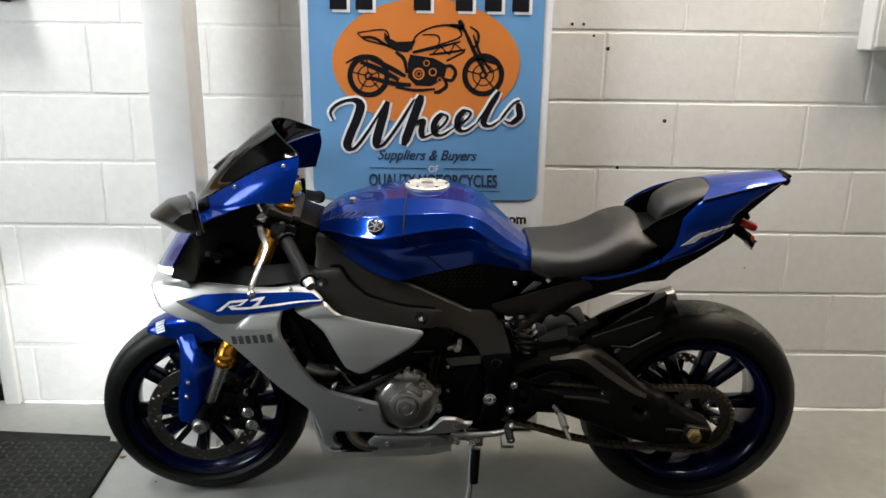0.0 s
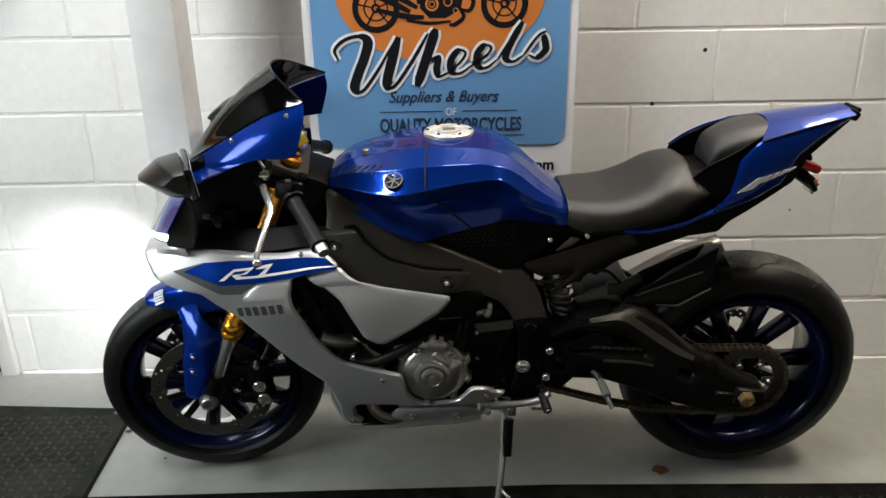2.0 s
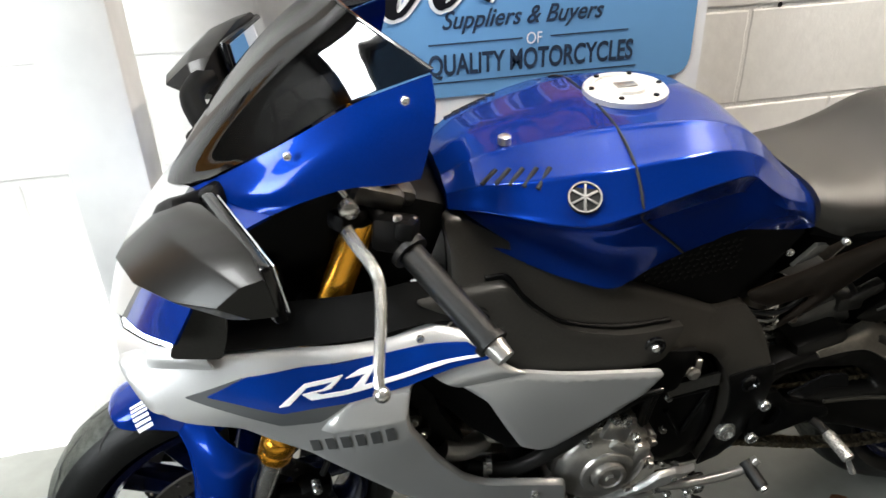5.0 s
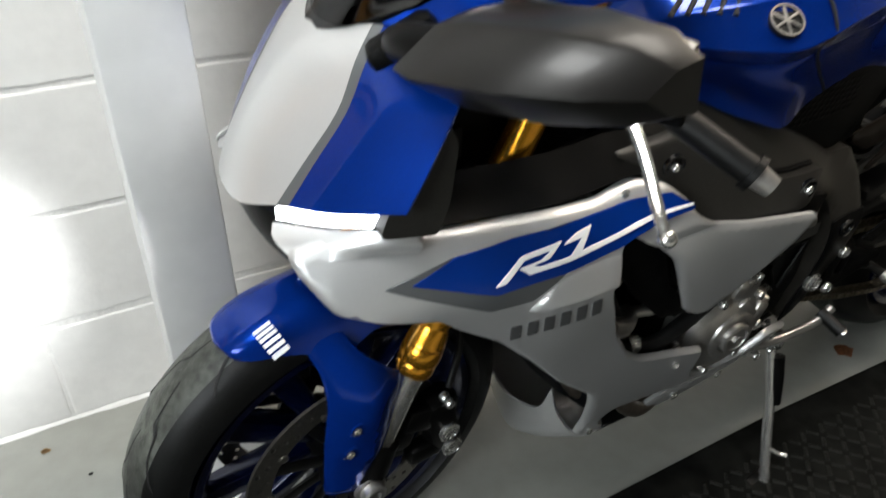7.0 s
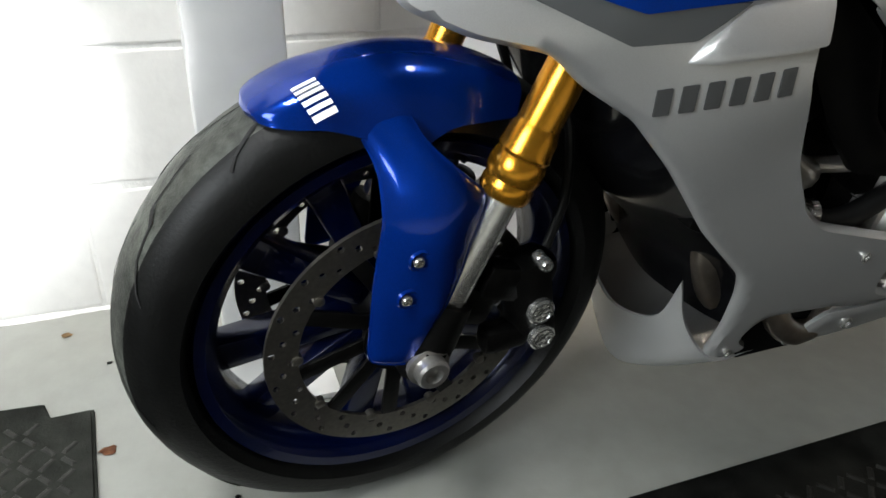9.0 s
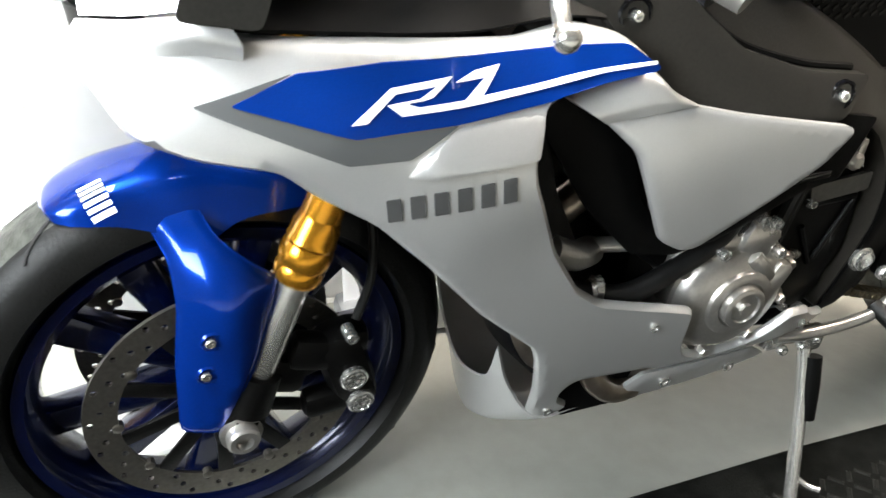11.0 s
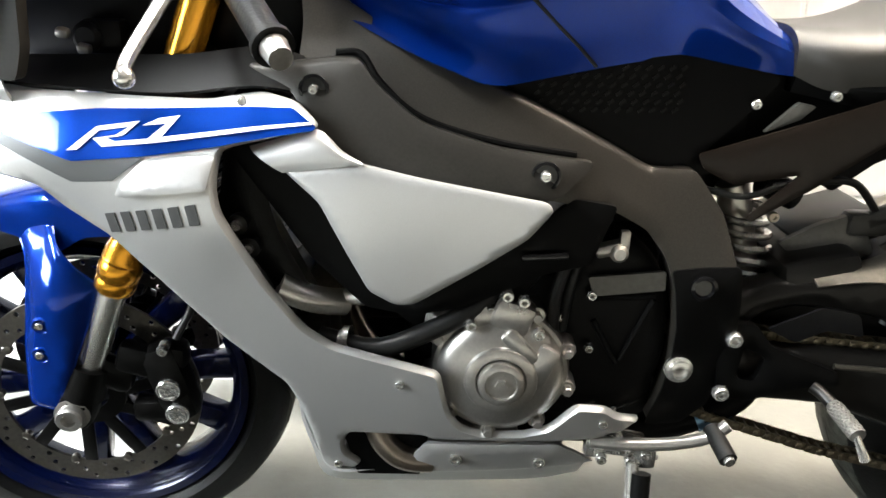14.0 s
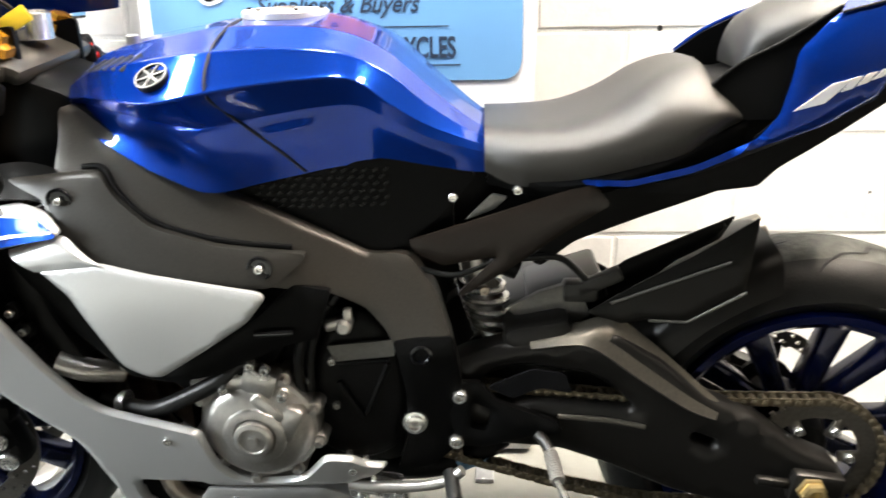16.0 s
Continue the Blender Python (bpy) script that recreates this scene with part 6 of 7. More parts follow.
# ---- engine ----
eng = part("engine_block", box(box(boxed((-0.06, 0, 0.42), (0.34, 0.28, 0.22), 0.03), (-0.16, 0, 0.54), (0.18, 0.34, 0.20), 0.02, (0, 38, 0)), (0.03, 0, 0.50), (0.14, 0.26, 0.16), 0.03), DARK, bike, "black cast engine block")
part("sump", boxed((-0.08, 0, 0.285), (0.26, 0.20, 0.09), 0.025), DARK, bike, "black engine sump")
cyl = part("cylinder_head", boxed((-0.205, 0, 0.60), (0.13, 0.38, 0.14), 0.02, (0, 38, 0)), DARK, bike, "black cylinder head")
c = (-0.104, -0.145, 0.408)
cov = lathe(bmesh.new(), [(0.088, 0.03), (0.088, -0.026), (0.085, -0.032), (0.080, -0.034), (0.077, -0.040), (0.071, -0.047), (0.063, -0.051), (0.050, -0.055), (0.046, -0.056), (0.044, -0.060), (0.040, -0.062), (0.032, -0.062), (0.029, -0.058), (0.028, -0.066), (0.0001, -0.066)], c, 56)
st = part("generator_cover", cov, ALU, eng, "cast aluminium generator cover", 30)
ctr = lathe(bmesh.new(), [(0.028, -0.060), (0.028, -0.069), (0.025, -0.071), (0.020, -0.071), (0.019, -0.068), (0.0001, -0.068)], c, 32)
lathe(ctr, [(0.008, -0.064), (0.008, -0.073), (0.0001, -0.073)], c, 6)
part("centre_cap", ctr, ALU, eng, "round centre cap")
for a, rr in ((20, 0.088), (62, 0.089), (105, 0.091), (150, 0.090), (190, 0.089), (225, 0.088), (262, 0.088), (305, 0.088), (345, 0.089)):
    u, w = c[0] + rr * math.cos(radians(a)), c[2] + rr * math.sin(radians(a))
    bm = lathe(bmesh.new(), [(0.0115, 0.03), (0.0115, -0.030), (0.010, -0.033), (0.0001, -0.033)], (u, c[1], w), 16)
    lathe(bm, [(0.0070, -0.030), (0.0070, -0.042), (0.0055, -0.044), (0.0001, -0.044)], (u, c[1], w), 6)
    part("cover_lug", bm, ALU, eng, "bolted cover lug")
web = boxed((-0.082, c[1] - 0.048, 0.452), (0.055, 0.022, 0.022), 0.007, (0, 48, 0))
box(web, (-0.092, c[1] - 0.036, 0.490), (0.050, 0.034, 0.040), 0.008, (0, 20, 0))
box(web, (-0.125, c[1] - 0.030, 0.485), (0.060, 0.030, 0.030), 0.008, (0, -10, 0))
box(web, (-0.055, c[1] - 0.044, 0.425), (0.030, 0.028, 0.060), 0.008, (0, 25, 0))
part("cover_ribs", web, ALU, eng, "cast ribs on the cover")
for q in ((-0.100, 0.520), (-0.080, 0.513), (-0.142, 0.480), (-0.060, 0.470)):
    bolt(eng, q[0], c[1] - 0.045, q[1], 0.0075, 0.012)
# front sprocket cover and the clutch actuator
CASE = [(-0.020, 0.345), (-0.035, 0.420), (-0.030, 0.500), (0.000, 0.560), (0.045, 0.585), (0.085, 0.555), (0.105, 0.500), (0.108, 0.420), (0.090, 0.345), (0.040, 0.325)]
sc = part("sprocket_cover", panel(CASE, lambda u, w: -0.150 + 0.4 * ((u - 0.04) ** 2 + (w - 0.45) ** 2), 0.05, 0.02, 0.02, rim=0.006), DARK, eng, "black sprocket cover", 50)
# backing added to darken the slit beside the sprocket cover
part("case_backing", panel([(-0.020, 0.330), (-0.020, 0.600), (0.150, 0.600), (0.160, 0.330)], -0.085, 0.020, 0.01, 0.05), DARK, eng, "black backing added behind the sprocket cover", 40)
part("cover_label", panel([(0.000, 0.530), (0.094, 0.540), (0.096, 0.515), (0.010, 0.505)], -0.158, 0.006, 0.003, 0.02), BRIDGE, eng, "dark grey flat on the cover")
for k, (p, q) in enumerate((((0.010, 0.50), (0.085, 0.505)), ((0.085, 0.50), (0.050, 0.415)), ((0.045, 0.41), (0.012, 0.47)))):
    part("cover_rib", tube(bmesh.new(), [(p[0], -0.153, p[1]), (q[0], -0.153, q[1])], 0.004, 8, 0), DARK, eng)
for q in ((0.006, 0.508), (-0.028, 0.478), (0.008, 0.435), (0.046, 0.338), (0.020, 0.348)):
    bolt(eng, q[0], -0.156, q[1], 0.0065, 0.010)
act = boxed((0.022, -0.168, 0.573), (0.040, 0.02, 0.016), 0.005, (0, -15, 0))
lathe(act, [(0.011, 0), (0.011, -0.02), (0.007, -0.024), (0.0001, -0.024)], (0.030, -0.160, 0.570), 14)
box(act, (0.036, -0.172, 0.585), (0.012, 0.012, 0.024), 0.003)
part("shift_sensor", act, ALU, eng, "small cast linkage by the frame")
part("vent_hose", tube(bmesh.new(), [(0.010, -0.165, 0.600), (-0.020, -0.170, 0.570), (-0.038, -0.170, 0.520), (-0.040, -0.165, 0.460), (-0.030, -0.160, 0.40), (-0.02, -0.15, 0.36)], 0.008, 10), HOSE, eng, "black breather hose")
part("vent_hose", tube(bmesh.new(), [(0.020, -0.160, 0.610), (-0.005, -0.165, 0.575), (-0.022, -0.165, 0.520), (-0.028, -0.160, 0.46)], 0.006, 10), HOSE, eng, "black breather hose")
part("coolant_pipe", tube(bmesh.new(), [(-0.330, -0.175, 0.450), (-0.260, -0.185, 0.440), (-0.200, -0.185, 0.462), (-0.140, -0.180, 0.495), (-0.100, -0.165, 0.535)], 0.0125, 14), HOSE, eng, "black coolant hose")
for q in ((-0.300, 0.447), (-0.295, 0.452)):
    part("hose_clip", lathe(bmesh.new(), [(0.015, -0.004), (0.015, 0.004)], (q[0], -0.180, q[1]), 14, turn=pose(0, 0, 0, 0, 0, 80)), CHROME, eng, "bright hose clip")
part("coolant_pipe", tube(bmesh.new(), [(-0.300, -0.165, 0.500), (-0.245, -0.180, 0.505), (-0.205, -0.170, 0.515)], 0.009, 14), ALU, eng, "bare aluminium coolant pipe")
part("pump_body", box(lathe(bmesh.new(), [(0.030, 0), (0.030, -0.03), (0.020, -0.04), (0.0001, -0.04)], (-0.170, -0.140, 0.470), 20), (-0.175, -0.155, 0.455), (0.05, 0.03, 0.03), 0.006), ALU, eng, "cast water pump body")
# dark blade behind the side panel, black guard under it
part("guard_blade", panel([(-0.300, 0.640), (-0.268, 0.560), (-0.215, 0.510), (-0.140, 0.555), (-0.080, 0.595), (-0.030, 0.640), (0.020, 0.632), (-0.005, 0.560), (-0.055, 0.548), (-0.110, 0.520), (-0.160, 0.500), (-0.215, 0.490), (-0.270, 0.500), (-0.330, 0.560), (-0.420, 0.690), (-0.380, 0.700)], -0.196, 0.012, 0.006, 0.02, rim=0.003), BLACK, bike, "black guard behind the side panel", 50)
part("guard_slot", boxed((-0.060, -0.202, 0.572), (0.055, 0.006, 0.010), 0.003, (0, -4, 0)), GLOSS, bike, "slot in the guard")
part("radiator", box(boxed((-0.430, 0, 0.610), (0.035, 0.38, 0.20), 0.006, (0, 24, 0)), (-0.385, 0, 0.470), (0.03, 0.30, 0.10), 0.006, (0, 24, 0)), DARK, bike, "black radiator and oil cooler")
fins = bmesh.new()
for k in range(24):
    t = k / 23
    box(fins, (-0.449 - 0.075 * (t - 0.5), 0, 0.61 + 0.17 * (t - 0.5)), (0.004, 0.36, 0.002), 0, (0, 24, 0))
part("radiator_fins", fins, DUCT, bike, "thin radiator fins", 0)
part("radiator_tank", panel([(-0.425, 0.690), (-0.392, 0.680), (-0.370, 0.590), (-0.330, 0.510), (-0.355, 0.495), (-0.412, 0.570), (-0.436, 0.630)], -0.192, 0.03, 0.010, 0.02, rim=0.004), DARK, bike, "dark radiator end tank", 40)
for u, w in ((-0.412, 0.605), (-0.400, 0.577)):
    part("rubber_mount", lathe(bmesh.new(), [(0.012, 0), (0.012, -0.012), (0.0001, -0.012)], (u, -0.196, w), 16), RUBBER, bike, "rubber radiator mount")
    bolt(bike, u, -0.206, w, 0.0065, 0.008)
part("hose_joint", tube(bmesh.new(), [(-0.372, -0.195, 0.525), (-0.335, -0.185, 0.505), (-0.30, -0.16, 0.49)], 0.017, 14, 5), ALU, bike, "bare metal hose joint")
# exhaust headers seen through the belly opening
for k in range(4):
    v = -0.12 + 0.08 * k
    part("header_pipe", tube(bmesh.new(), [(-0.24, v, 0.58), (-0.335, v * 0.95, 0.50), (-0.345, v * 0.9, 0.38), (-0.300, v * 0.85, 0.285), (-0.20, v * 0.6, 0.255)], 0.020, 14), TITAN, bike, "heat-tinted exhaust header pipe")
part("collector", tube(bmesh.new(), [(-0.275, -0.10, 0.300), (-0.24, -0.11, 0.275), (-0.16, -0.10, 0.265), (0.0, -0.02, 0.265)], 0.040, 20), ALU, bike, "bare metal exhaust collector")
link = part("link_pipe", tube(bmesh.new(), [(0.02, -0.06, 0.262), (0.10, -0.08, 0.268), (0.166, -0.085, 0.284), (0.235, -0.080, 0.318), (0.29, -0.02, 0.340)], 0.022, 18), DARK, bike, "dark link pipe")
part("heat_band", tube(bmesh.new(), [(0.180, -0.086, 0.289), (0.200, -0.085, 0.298), (0.222, -0.083, 0.310)], 0.0228, 18, 3), HEAT, link, "heat-blued weld band")
part("silencer", tube(bmesh.new(), [(0.20, 0.16, 0.31), (0.34, 0.18, 0.365), (0.56, 0.19, 0.505), (0.72, 0.19, 0.568)], 0.040, 20, 6, 0.040), STEEL, bike, "dull metal silencer on the far side")

# ---- swingarm, chain, rear ----
SW = [(0.155, 0.480), (0.194, 0.503), (0.269, 0.524), (0.340, 0.534), (0.405, 0.540), (0.478, 0.494), (0.545, 0.436), (0.611, 0.412), (0.677, 0.362), (0.738, 0.336), (0.756, 0.300), (0.745, 0.272), (0.680, 0.260), (0.590, 0.258), (0.502, 0.280), (0.410, 0.320), (0.336, 0.345), (0.224, 0.352), (0.165, 0.360)]
SWV = lambda u, w: -0.138 - 0.05 * max(0.0, u - 0.3)
for s in (1, -1):
    arm = part("swingarm_side", panel(SW, SWV, 0.045, 0.012, 0.02, holes=([(0.215, 0.468), (0.271, 0.488), (0.376, 0.476), (0.425, 0.440), (0.442, 0.416), (0.315, 0.426), (0.220, 0.420)], [(0.524, 0.385), (0.564, 0.370), (0.558, 0.356), (0.530, 0.369)]), flip=s, rim=0.008), SWARM, bike, "black aluminium swingarm side", 50)
    part("arm_facet", grid([[(q[0], q[1] * s, q[2]) for q in r] for r in ([(0.285, -0.130, 0.528), (0.286, -0.138, 0.525), (0.288, -0.144, 0.519)], [(0.350, -0.116, 0.545), (0.346, -0.134, 0.540), (0.342, -0.149, 0.529)], [(0.405, -0.106, 0.553), (0.394, -0.134, 0.543), (0.378, -0.154, 0.524)], [(0.462, -0.112, 0.516), (0.452, -0.138, 0.502), (0.440, -0.158, 0.480)], [(0.522, -0.122, 0.464), (0.515, -0.144, 0.452), (0.508, -0.160, 0.434)], [(0.562, -0.134, 0.430), (0.558, -0.148, 0.424), (0.552, -0.158, 0.414)])], 5, 4, 0.004), ARM, arm, "upper facet of the arm, satin highlight put into its colour", 50)
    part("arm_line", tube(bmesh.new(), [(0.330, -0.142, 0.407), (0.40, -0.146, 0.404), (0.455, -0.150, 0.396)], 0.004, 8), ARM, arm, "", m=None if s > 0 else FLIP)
    adj = box(boxed((0.700, -0.172, 0.312), (0.075, 0.020, 0.048), 0.006, (0, 8, 0)), (0.640, -0.170, 0.318), (0.05, 0.012, 0.014), 0.004, (0, 8, 0))
    part("chain_adjuster", adj, SWARM, arm, "black chain adjuster block", m=None if s > 0 else FLIP)
    part("axle_nut", lathe(bmesh.new(), [(0.022, 0), (0.022, -0.005), (0.0185, -0.006), (0.0185, -0.016), (0.012, -0.018), (0.010, -0.010), (0.0001, -0.010)], (0.690, -0.182, 0.314), 6), material("brass_plated", (0.55, 0.42, 0.2), 0.3, 0.9) if s > 0 else CHROME, arm, "bright rear axle nut", m=None if s > 0 else FLIP)
# sheet added so the opening behind the chain stays dark
part("arm_lining", panel([(0.20, 0.50), (0.33, 0.53), (0.45, 0.50), (0.52, 0.43), (0.50, 0.37), (0.38, 0.39), (0.20, 0.40)], -0.075, 0.006, 0.01, 0.05), DARK, bike, "black sheet added to darken the swingarm opening")
part("arm_bridge", box(boxed((0.300, 0, 0.525), (0.10, 0.27, 0.055), 0.015, (0, -12, 0)), (0.345, 0, 0.56), (0.12, 0.15, 0.03), 0.01, (0, -18, 0)), SWARM, bike, "black swingarm bridge")
mark = panel([(0.255, 0.556), (0.300, 0.582), (0.351, 0.600), (0.378, 0.545), (0.345, 0.530), (0.295, 0.520)], -0.092, 0.012, 0.005, 0.02, rim=0.003)
part("bridge_plate", mark, BRIDGE, bike, "flat grey plate on the bridge")
part("shock_body", tube(bmesh.new(), [(0.205, -0.03, 0.62), (0.245, -0.03, 0.47)], 0.022, 16, 0), ALU, bike, "shock absorber body")
coil = []
for k in range(90):
    a, t = k * 0.42, k / 89
    coil.append((0.212 + 0.034 * t + 0.033 * math.cos(a), -0.045 + 0.033 * math.sin(a), 0.592 - 0.110 * t))
part("shock_spring", tube(bmesh.new(), coil, 0.0058, 8, 0), CHROME, bike, "bright shock absorber spring")
part("shock_tank", tube(bmesh.new(), [(0.225, -0.075, 0.635), (0.270, -0.075, 0.615)], 0.018, 16, 0), DARK, bike, "black shock reservoir")
part("wiring", tube(bmesh.new(), [(0.23, -0.10, 0.635), (0.28, -0.11, 0.645), (0.33, -0.10, 0.640), (0.37, -0.09, 0.600), (0.39, -0.08, 0.58)], 0.005), HOSE, bike, "black wiring loop")
part("wiring", tube(bmesh.new(), [(0.130, -0.135, 0.640), (0.180, -0.140, 0.632), (0.230, -0.130, 0.645)], 0.004), HOSE, bike, "black wiring loop")
bolt(bike, 0.222, -0.130, 0.605, 0.007, 0.006, TITAN)
# dark panel added where the wall would show through under the seat
part("battery_box", panel([(0.10, 0.665), (0.150, 0.735), (0.240, 0.765), (0.300, 0.762), (0.285, 0.680), (0.230, 0.600), (0.140, 0.610)], 0.0, 0.06, 0.01, 0.05), DARK, bike, "black panel added to close the view under the seat", 0)
# hugger over the rear tyre
HUG = []
for a, hw in ((158, 0.085), (142, 0.098), (126, 0.100), (112, 0.094), (104, 0.086)):
    ca, sa = math.cos(radians(a)), math.sin(radians(a))
    HUG.append([(RA[0] + 0.345 * ca, 0, RA[2] + 0.345 * sa), (RA[0] + 0.340 * ca, -hw * 0.6, RA[2] + 0.340 * sa), (RA[0] + 0.320 * ca, -hw, RA[2] + 0.320 * sa), (RA[0] + 0.275 * ca - 0.01, -hw - 0.012, RA[2] + 0.275 * sa)])
hg = part("rear_hugger", grid(HUG, 5, 4, 0.004, True), HUGM, bike, "black plastic rear hugger", 45)
wing = part("hugger_wing", panel([(0.369, 0.562), (0.435, 0.603), (0.516, 0.646), (0.600, 0.697), (0.592, 0.654), (0.586, 0.594), (0.508, 0.548), (0.455, 0.550), (0.410, 0.544)], lambda u, w: -0.112 + 0.30 * max(0.0, w - 0.592 - 0.25 * (u - 0.40)) - 0.10 * max(0.0, 0.58 - w), 0.006, 0.004, 0.014, rim=0.003), HUGM, hg, "sharp-edged hugger side", 35)
part("hugger_blade", panel([(0.366, 0.576), (0.429, 0.621), (0.500, 0.652), (0.580, 0.686), (0.560, 0.652), (0.500, 0.620), (0.449, 0.580), (0.392, 0.560)], lambda u, w: -0.064 + 0.1 * (w - 0.6), 0.006, 0.003, 0.016, rim=0.003), HUGM, hg, "narrow inner blade of the hugger", 35)
# grey lines draw the edge highlights along the hugger's folds
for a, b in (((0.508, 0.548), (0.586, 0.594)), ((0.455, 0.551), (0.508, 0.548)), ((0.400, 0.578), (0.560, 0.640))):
    part("hugger_fold", tube(bmesh.new(), [(a[0], -0.1155, a[1]), (b[0], -0.1145, b[1])], 0.0022, 8, 0), BRIDGE, wing, "fold with its edge highlight put in as a grey line")
part("hugger_link", box(boxed((0.385, -0.09, 0.600), (0.07, 0.02, 0.022), 0.005, (0, -25, 0)), (0.36, -0.085, 0.585), (0.05, 0.03, 0.03), 0.006), DUCT, bike, "black hugger bracket")
# sprocket and chain
spk = lathe(bmesh.new(), [(0.070, -0.003), (0.096, -0.003), (0.096, 0.003), (0.070, 0.003)], (RA[0], -0.105, RA[2]), 84, closed=True)
for k in range(41):
    a = 2 * math.pi * k / 41
    box(spk, (RA[0] + 0.098 * math.cos(a), -0.105, RA[2] + 0.098 * math.sin(a)), (0.010, 0.005, 0.007), 0.0012, (0, -math.degrees(a), 0))
for k in range(6):
    a = 2 * math.pi * k / 6
    box(spk, (RA[0] + 0.058 * math.cos(a), -0.105, RA[2] + 0.058 * math.sin(a)), (0.036, 0.006, 0.018), 0.002, (0, -math.degrees(a), 0))
sprocket = part("sprocket", spk, STEEL, bike, "steel rear sprocket")
for k in range(6):
    a = 2 * math.pi * k / 6
    bolt(sprocket, RA[0] + 0.055 * math.cos(a), -0.108, RA[2] + 0.055 * math.sin(a), 0.008, 0.008)
path = [(0.075, 0.442), (0.20, 0.440), (0.45, 0.418), (RA[0] - 0.02, RA[2] + 0.100)]
loop = [Vector((p[0], -0.105, p[1])) for p in path]
for k in range(13):
    a = radians(96 - 15.5 * k)
    loop.append(Vector((RA[0] + 0.102 * math.cos(a), -0.105, RA[2] + 0.102 * math.sin(a))))
loop += [Vector((0.62, -0.105, 0.222)), Vector((0.475, -0.105, 0.230)), Vector((0.349, -0.105, 0.258)), Vector((0.195, -0.105, 0.306)), Vector((0.075, -0.105, 0.350))]
for k in range(5):
    a = radians(255 - 37 * k)
    loop.append(Vector((0.060 + 0.048 * math.cos(a), -0.105, 0.396 + 0.048 * math.sin(a))))
pts, gap = [], 0.0159
for a, b in zip(loop, loop[1:] + loop[:1]):
    n = max(1, int((b - a).length / 0.002))
    pts += [a.lerp(b, k / n) for k in range(n)]
links, run, last = [], 0.0, pts[0]
for p in pts:
    run += (p - last).length
    last = p
    if run >= gap:
        links.append(p)
        run = 0.0
inner = bmesh.new()
for side in (-0.0085, 0.0085):
    for k, (p, q) in enumerate(zip(links, links[1:] + links[:1])):
        if (q - p).length > 0.03:
            continue
        d = q - p
        o = 0.0018 if k % 2 else 0.0
        c_ = (p + q) / 2
        box(inner, (c_.x, c_.y + side + (o if side > 0 else -o), c_.z), (d.length + 0.010, 0.0018, 0.0125), 0.0, (0, -math.degrees(math.atan2(d.z, d.x)), 0))
for p in links:
    lathe(inner, [(0.005, 0.010), (0.005, -0.0125), (0.003, -0.0135), (0.0001, -0.0135)], (p.x, p.y, p.z), 8)
tagged(part("chain", inner, CHAINM, bike, "oiled drive chain"), kind="stuff")

# ---- foot controls and stand ----
hanger = panel([(0.165, 0.470), (0.215, 0.472), (0.240, 0.440), (0.330, 0.405), (0.335, 0.385), (0.300, 0.385), (0.220, 0.362), (0.180, 0.365)], -0.160, 0.014, 0.008, 0.03, holes=([(0.205, 0.440), (0.235, 0.425), (0.225, 0.390), (0.200, 0.395)],), rim=0.003)
hg2 = part("foot_hanger", hanger, BLACK, bike, "black footrest hanger", 40)
for u, w in ((0.187, 0.454), (0.181, 0.377)):
    bolt(hg2, u, -0.162, w, 0.0105, 0.010)
part("heel_guard", panel([(0.225, 0.470), (0.290, 0.500), (0.335, 0.492), (0.345, 0.462), (0.300, 0.470), (0.262, 0.452)], -0.166, 0.004, 0.006, 0.02), GLOSS, bike, "small black heel guard")
PEG0, PEG1 = Vector((0.316, -0.184, 0.375)), Vector((0.322, -0.238, 0.367))
pg = part("foot_peg", tube(bmesh.new(), [tuple(PEG0), tuple(PEG0.lerp(PEG1, 0.12)), tuple(PEG1)], 0.0088, 16, 3, 0.0096), ALU, bike, "knurled aluminium foot peg")
studs = bmesh.new()
peg_turn = (PEG1 - PEG0).normalized().to_track_quat("Y", "Z").to_matrix().to_4x4()
for k in range(11):
    p = PEG0.lerp(PEG1, 0.10 + 0.083 * k)
    for q in range(12):
        a = 2 * math.pi * (q + 0.5 * (k % 2)) / 12
        o = peg_turn @ Vector((0.0094 * math.cos(a), 0, 0.0094 * math.sin(a)))
        box(studs, p + o, (0.0024, 0.0024, 0.0024), 0)
part("knurl", studs, ALU, pg, "fine raised knurling", 0)
part("peg_hinge", tube(bmesh.new(), [(0.300, -0.158, 0.386), (0.308, -0.168, 0.382), tuple(PEG0)], 0.0085, 12, 3), SWARM, pg, "black peg hinge")
part("peg_feeler", tube(bmesh.new(), [(0.3205, -0.236, 0.366), (0.328, -0.239, 0.350), (0.334, -0.243, 0.336)], 0.0042, 10, 3, 0.0062), CHROME, pg, "bright peg feeler")
ge = part("gear_lever", tube(bmesh.new(), [(0.020, -0.168, 0.300), (0.060, -0.175, 0.302), (0.120, -0.180, 0.308), (0.165, -0.185, 0.322), (0.190, -0.185, 0.342)], 0.0085, 12), ALU, bike, "cast aluminium gear lever")
part("lever_rubber", tube(bmesh.new(), [(0.172, -0.178, 0.332), (0.180, -0.225, 0.318)], 0.0115, 14, 0), RUBBER, ge, "black lever rubber")
part("lever_tip", tube(bmesh.new(), [(0.1795, -0.222, 0.319), (0.181, -0.230, 0.317)], 0.0070, 12, 0), CHROME, ge)
part("link_rod", tube(bmesh.new(), [(0.045, -0.165, 0.350), (0.060, -0.170, 0.305)], 0.0045, 8, 0), CHROME, ge, "bright link rod")
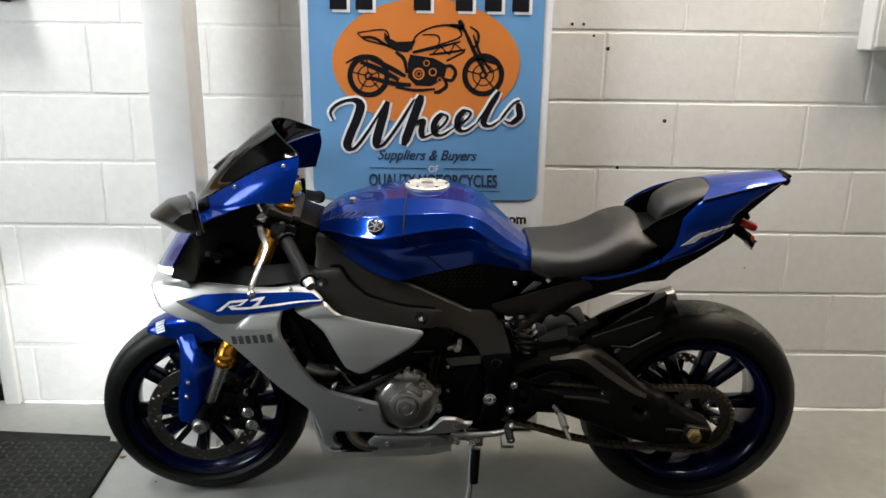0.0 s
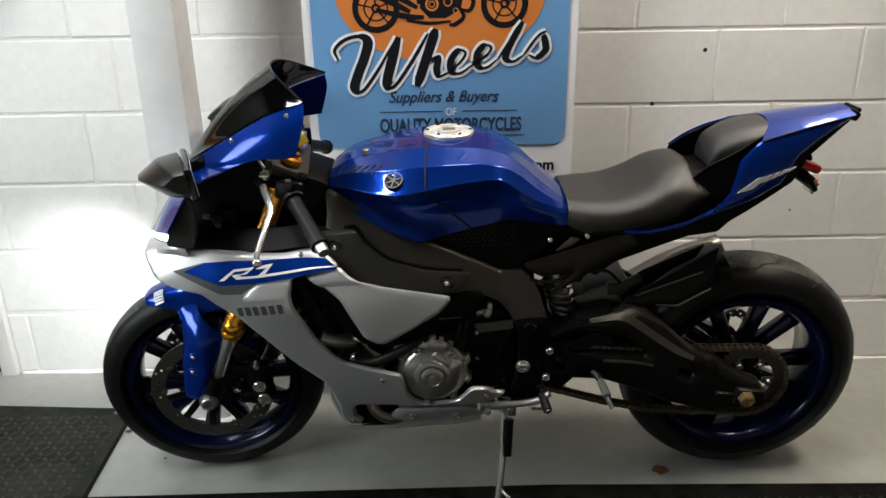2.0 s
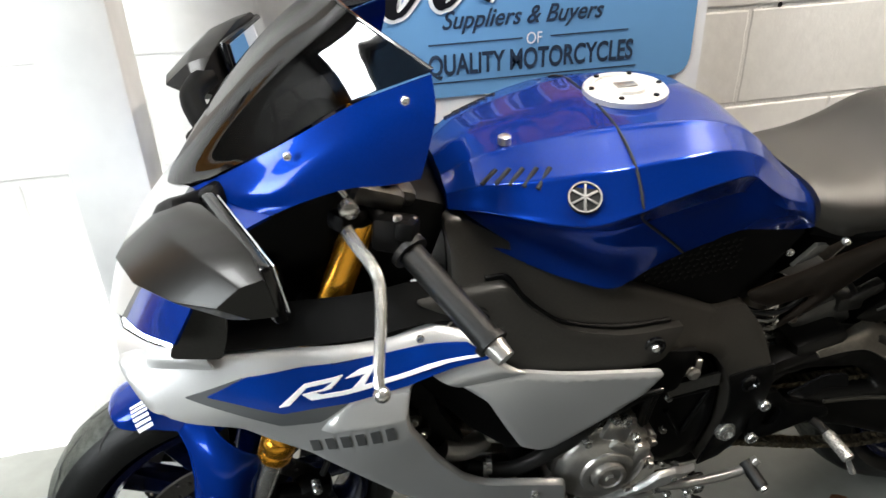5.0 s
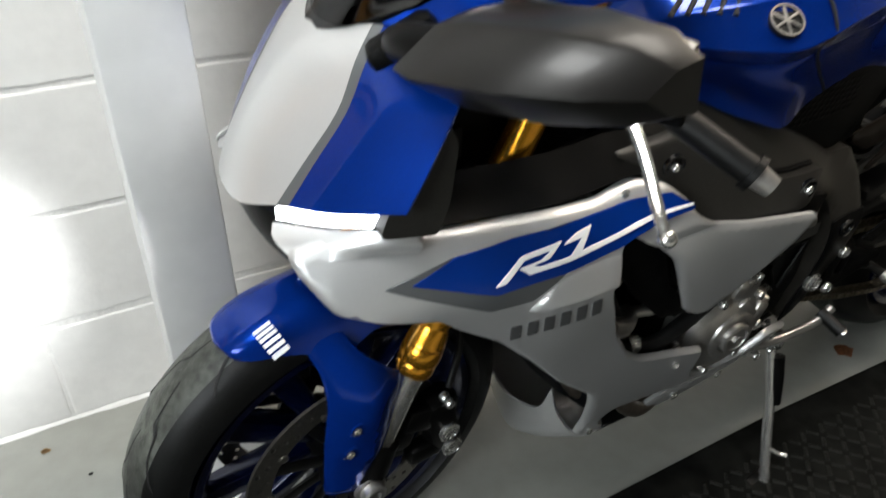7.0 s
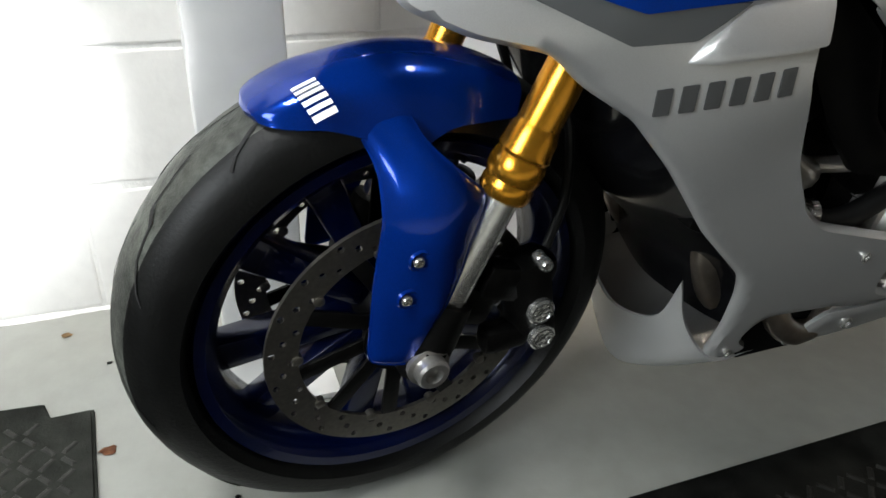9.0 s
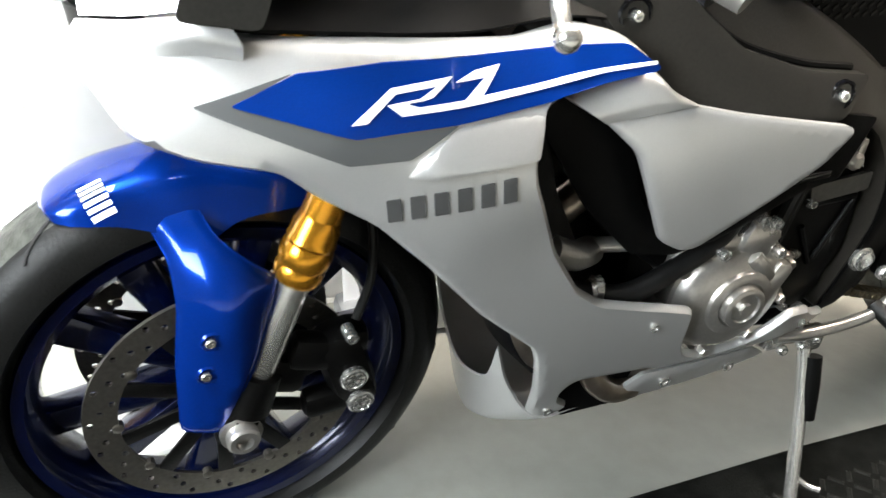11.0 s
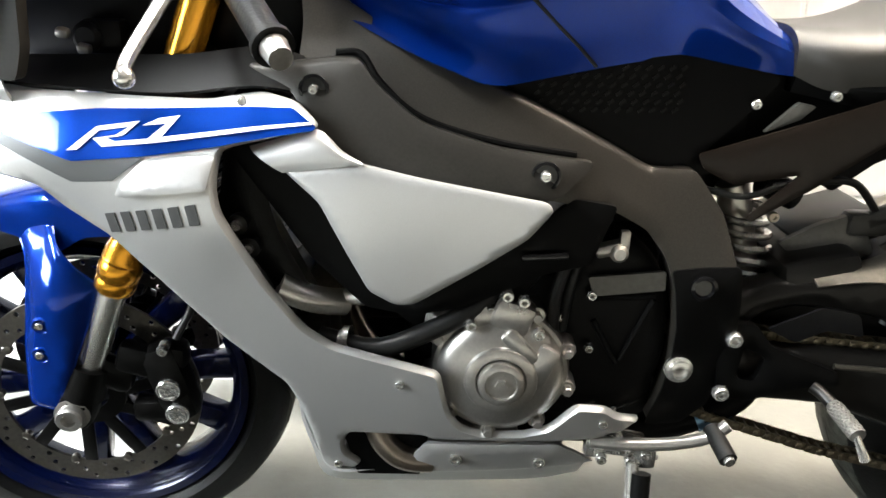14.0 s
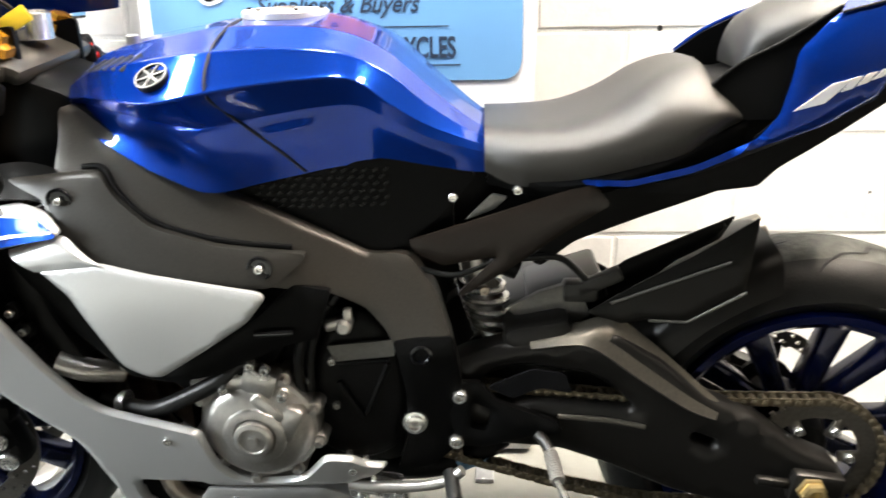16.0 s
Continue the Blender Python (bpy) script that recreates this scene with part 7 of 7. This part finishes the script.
brk = box(box(boxed((0.060, -0.150, 0.288), (0.075, 0.028, 0.030), 0.006, (0, 8, 0)), (0.092, -0.165, 0.282), (0.034, 0.020, 0.040), 0.006), (0.030, -0.155, 0.286), (0.03, 0.02, 0.03), 0.005)
stand = part("side_stand", brk, CHROME, bike, "bright side stand, folded out")
for u, w in ((0.064, 0.292), (0.094, 0.284), (0.036, 0.277), (0.074, 0.274)):
    bolt(stand, u, -0.170, w, 0.008, 0.008)
part("stand_leg", tube(bmesh.new(), [(0.078, -0.172, 0.272), (0.074, -0.205, 0.190), (0.062, -0.245, 0.090), (0.054, -0.272, 0.024)], 0.0095, 14, 4), CHROME, stand, "bright steel stand leg")
part("stand_spring", tube(bmesh.new(), [(0.088, -0.182, 0.262), (0.085, -0.198, 0.220), (0.082, -0.212, 0.172)], 0.0135, 14, 4), BLACK, stand, "black spring sleeve")
part("stand_tang", tube(bmesh.new(), [(0.062, -0.240, 0.090), (0.078, -0.262, 0.082), (0.088, -0.275, 0.084)], 0.0040, 8, 3), CHROME, stand, "thin bright foot tang")
part("stand_foot", boxed((0.052, -0.272, 0.020), (0.060, 0.050, 0.012), 0.006, (14, 0, 10)), DARK, stand, "dark stand foot")

# ---- the wall's blocks ----
def blocks():
    def mesh(length):
        """A block with an uneven, paint-filled rounded edge."""
        nx, nz = max(3, round(length / 0.030)), 8
        hx, hz, z0 = length / 2, 0.2230 / 2, 0.1075
        bm = bmesh.new()
        edge = [(-hx + 2 * hx * k / nx, -hz) for k in range(nx)] + [(hx, -hz + 2 * hz * k / nz) for k in range(nz)] + [(hx - 2 * hx * k / nx, hz) for k in range(nx)] + [(-hx, hz - 2 * hz * k / nz) for k in range(nz)]
        loops = []
        for inset, deep in ((0.0, 0.012), (0.0, -0.0098), (0.0014, -0.0112), (0.0042, -0.0120)):
            ring = []
            for x, z in edge:
                wob = 0.0022 * noise.noise(Vector((x * 26.0, z * 26.0, length * 9.0)))
                inx, inz = min(1.0, (inset + wob + 0.0012) / hx), min(1.0, (inset + wob + 0.0012) / hz)
                ring.append(bm.verts.new((x * (1 - inx), deep, z0 + z * (1 - inz))))
            loops.append(ring)
        n = len(edge)
        for p, q in zip(loops, loops[1:]):
            for k in range(n):
                bm.faces.new((p[k], p[(k + 1) % n], q[(k + 1) % n], q[k]))
        bm.faces.new(loops[-1])
        bmesh.ops.recalc_face_normals(bm, faces=bm.faces)
        me = bpy.data.meshes.new("block")
        bm.to_mesh(me)
        bm.free()
        me.materials.append(WALLP)
        return me

    shared = {}
    rng = random.Random(11)
    for k in range(14):
        xs = [-1.600] + ([-1.53, -1.078] if k % 2 == 0 else [-1.199]) + ([-0.561, -0.111, 0.339, 0.789, 1.239, 1.689, 2.139, 2.589] if k % 2 == 0 else [-0.80, -0.35, 0.09, 0.53, 0.98, 1.43, 1.88, 2.33, 2.78])
        for a, b in zip(xs, xs[1:]):
            n = round(b - a - 0.0045, 3)
            if n not in shared:
                shared[n] = mesh(n)
            o = new("block", shared[n])
            o.parent = wall
            o.matrix_local = pose((a + b) / 2, WALL + 0.012 + rng.uniform(-0.0008, 0.0008), 0.2290 * k + 0.0030 - (0.0 if k else 0.006), 0, rng.uniform(-0.12, 0.12), rng.uniform(-0.10, 0.10))


blocks()

for hx, hz, hr in ((0.414, 1.391, 0.0035), (0.452, 1.391, 0.0035), (0.488, 1.355, 0.003), (0.538, 1.314, 0.0045), (0.751, 1.077, 0.0045), (0.600, 0.914, 0.0042), (1.092, 0.553, 0.0022)):
    part("drill_hole", lathe(bmesh.new(), [(hr * 1.5, -0.0012), (hr, -0.0022), (hr * 0.9, -0.0014), (0.0001, -0.0010)], (hx, WALL, hz), 16), GROOVE, wall, "small dark drilled hole")


def mortar_bead():
    rng = random.Random(21)
    bm = bmesh.new()
    rings = []
    n = 260
    for k in range(n + 1):
        x = -1.59 + (2.6 + 1.59) * k / n
        big = 0.5 + 0.5 * noise.noise(Vector((x * 7.0, 3.1, 0.0)))
        r = 0.005 + 0.014 * big * big + rng.uniform(0.0, 0.003)
        rings.append([bm.verts.new((x, WALL + 0.004 - r * math.cos(a), FLOOR - 0.002 + r * rng.uniform(0.85, 1.1) * math.sin(a))) for a in (0.0, 0.5, 1.0, 1.57)])
    for a, b in zip(rings, rings[1:]):
        for q in range(3):
            bm.faces.new((a[q], a[q + 1], b[q + 1], b[q]))
    tagged(part("mortar_bead", bm, WALLP, wall, "lumpy painted mortar along the floor", 60), kind="stuff")


mortar_bead()
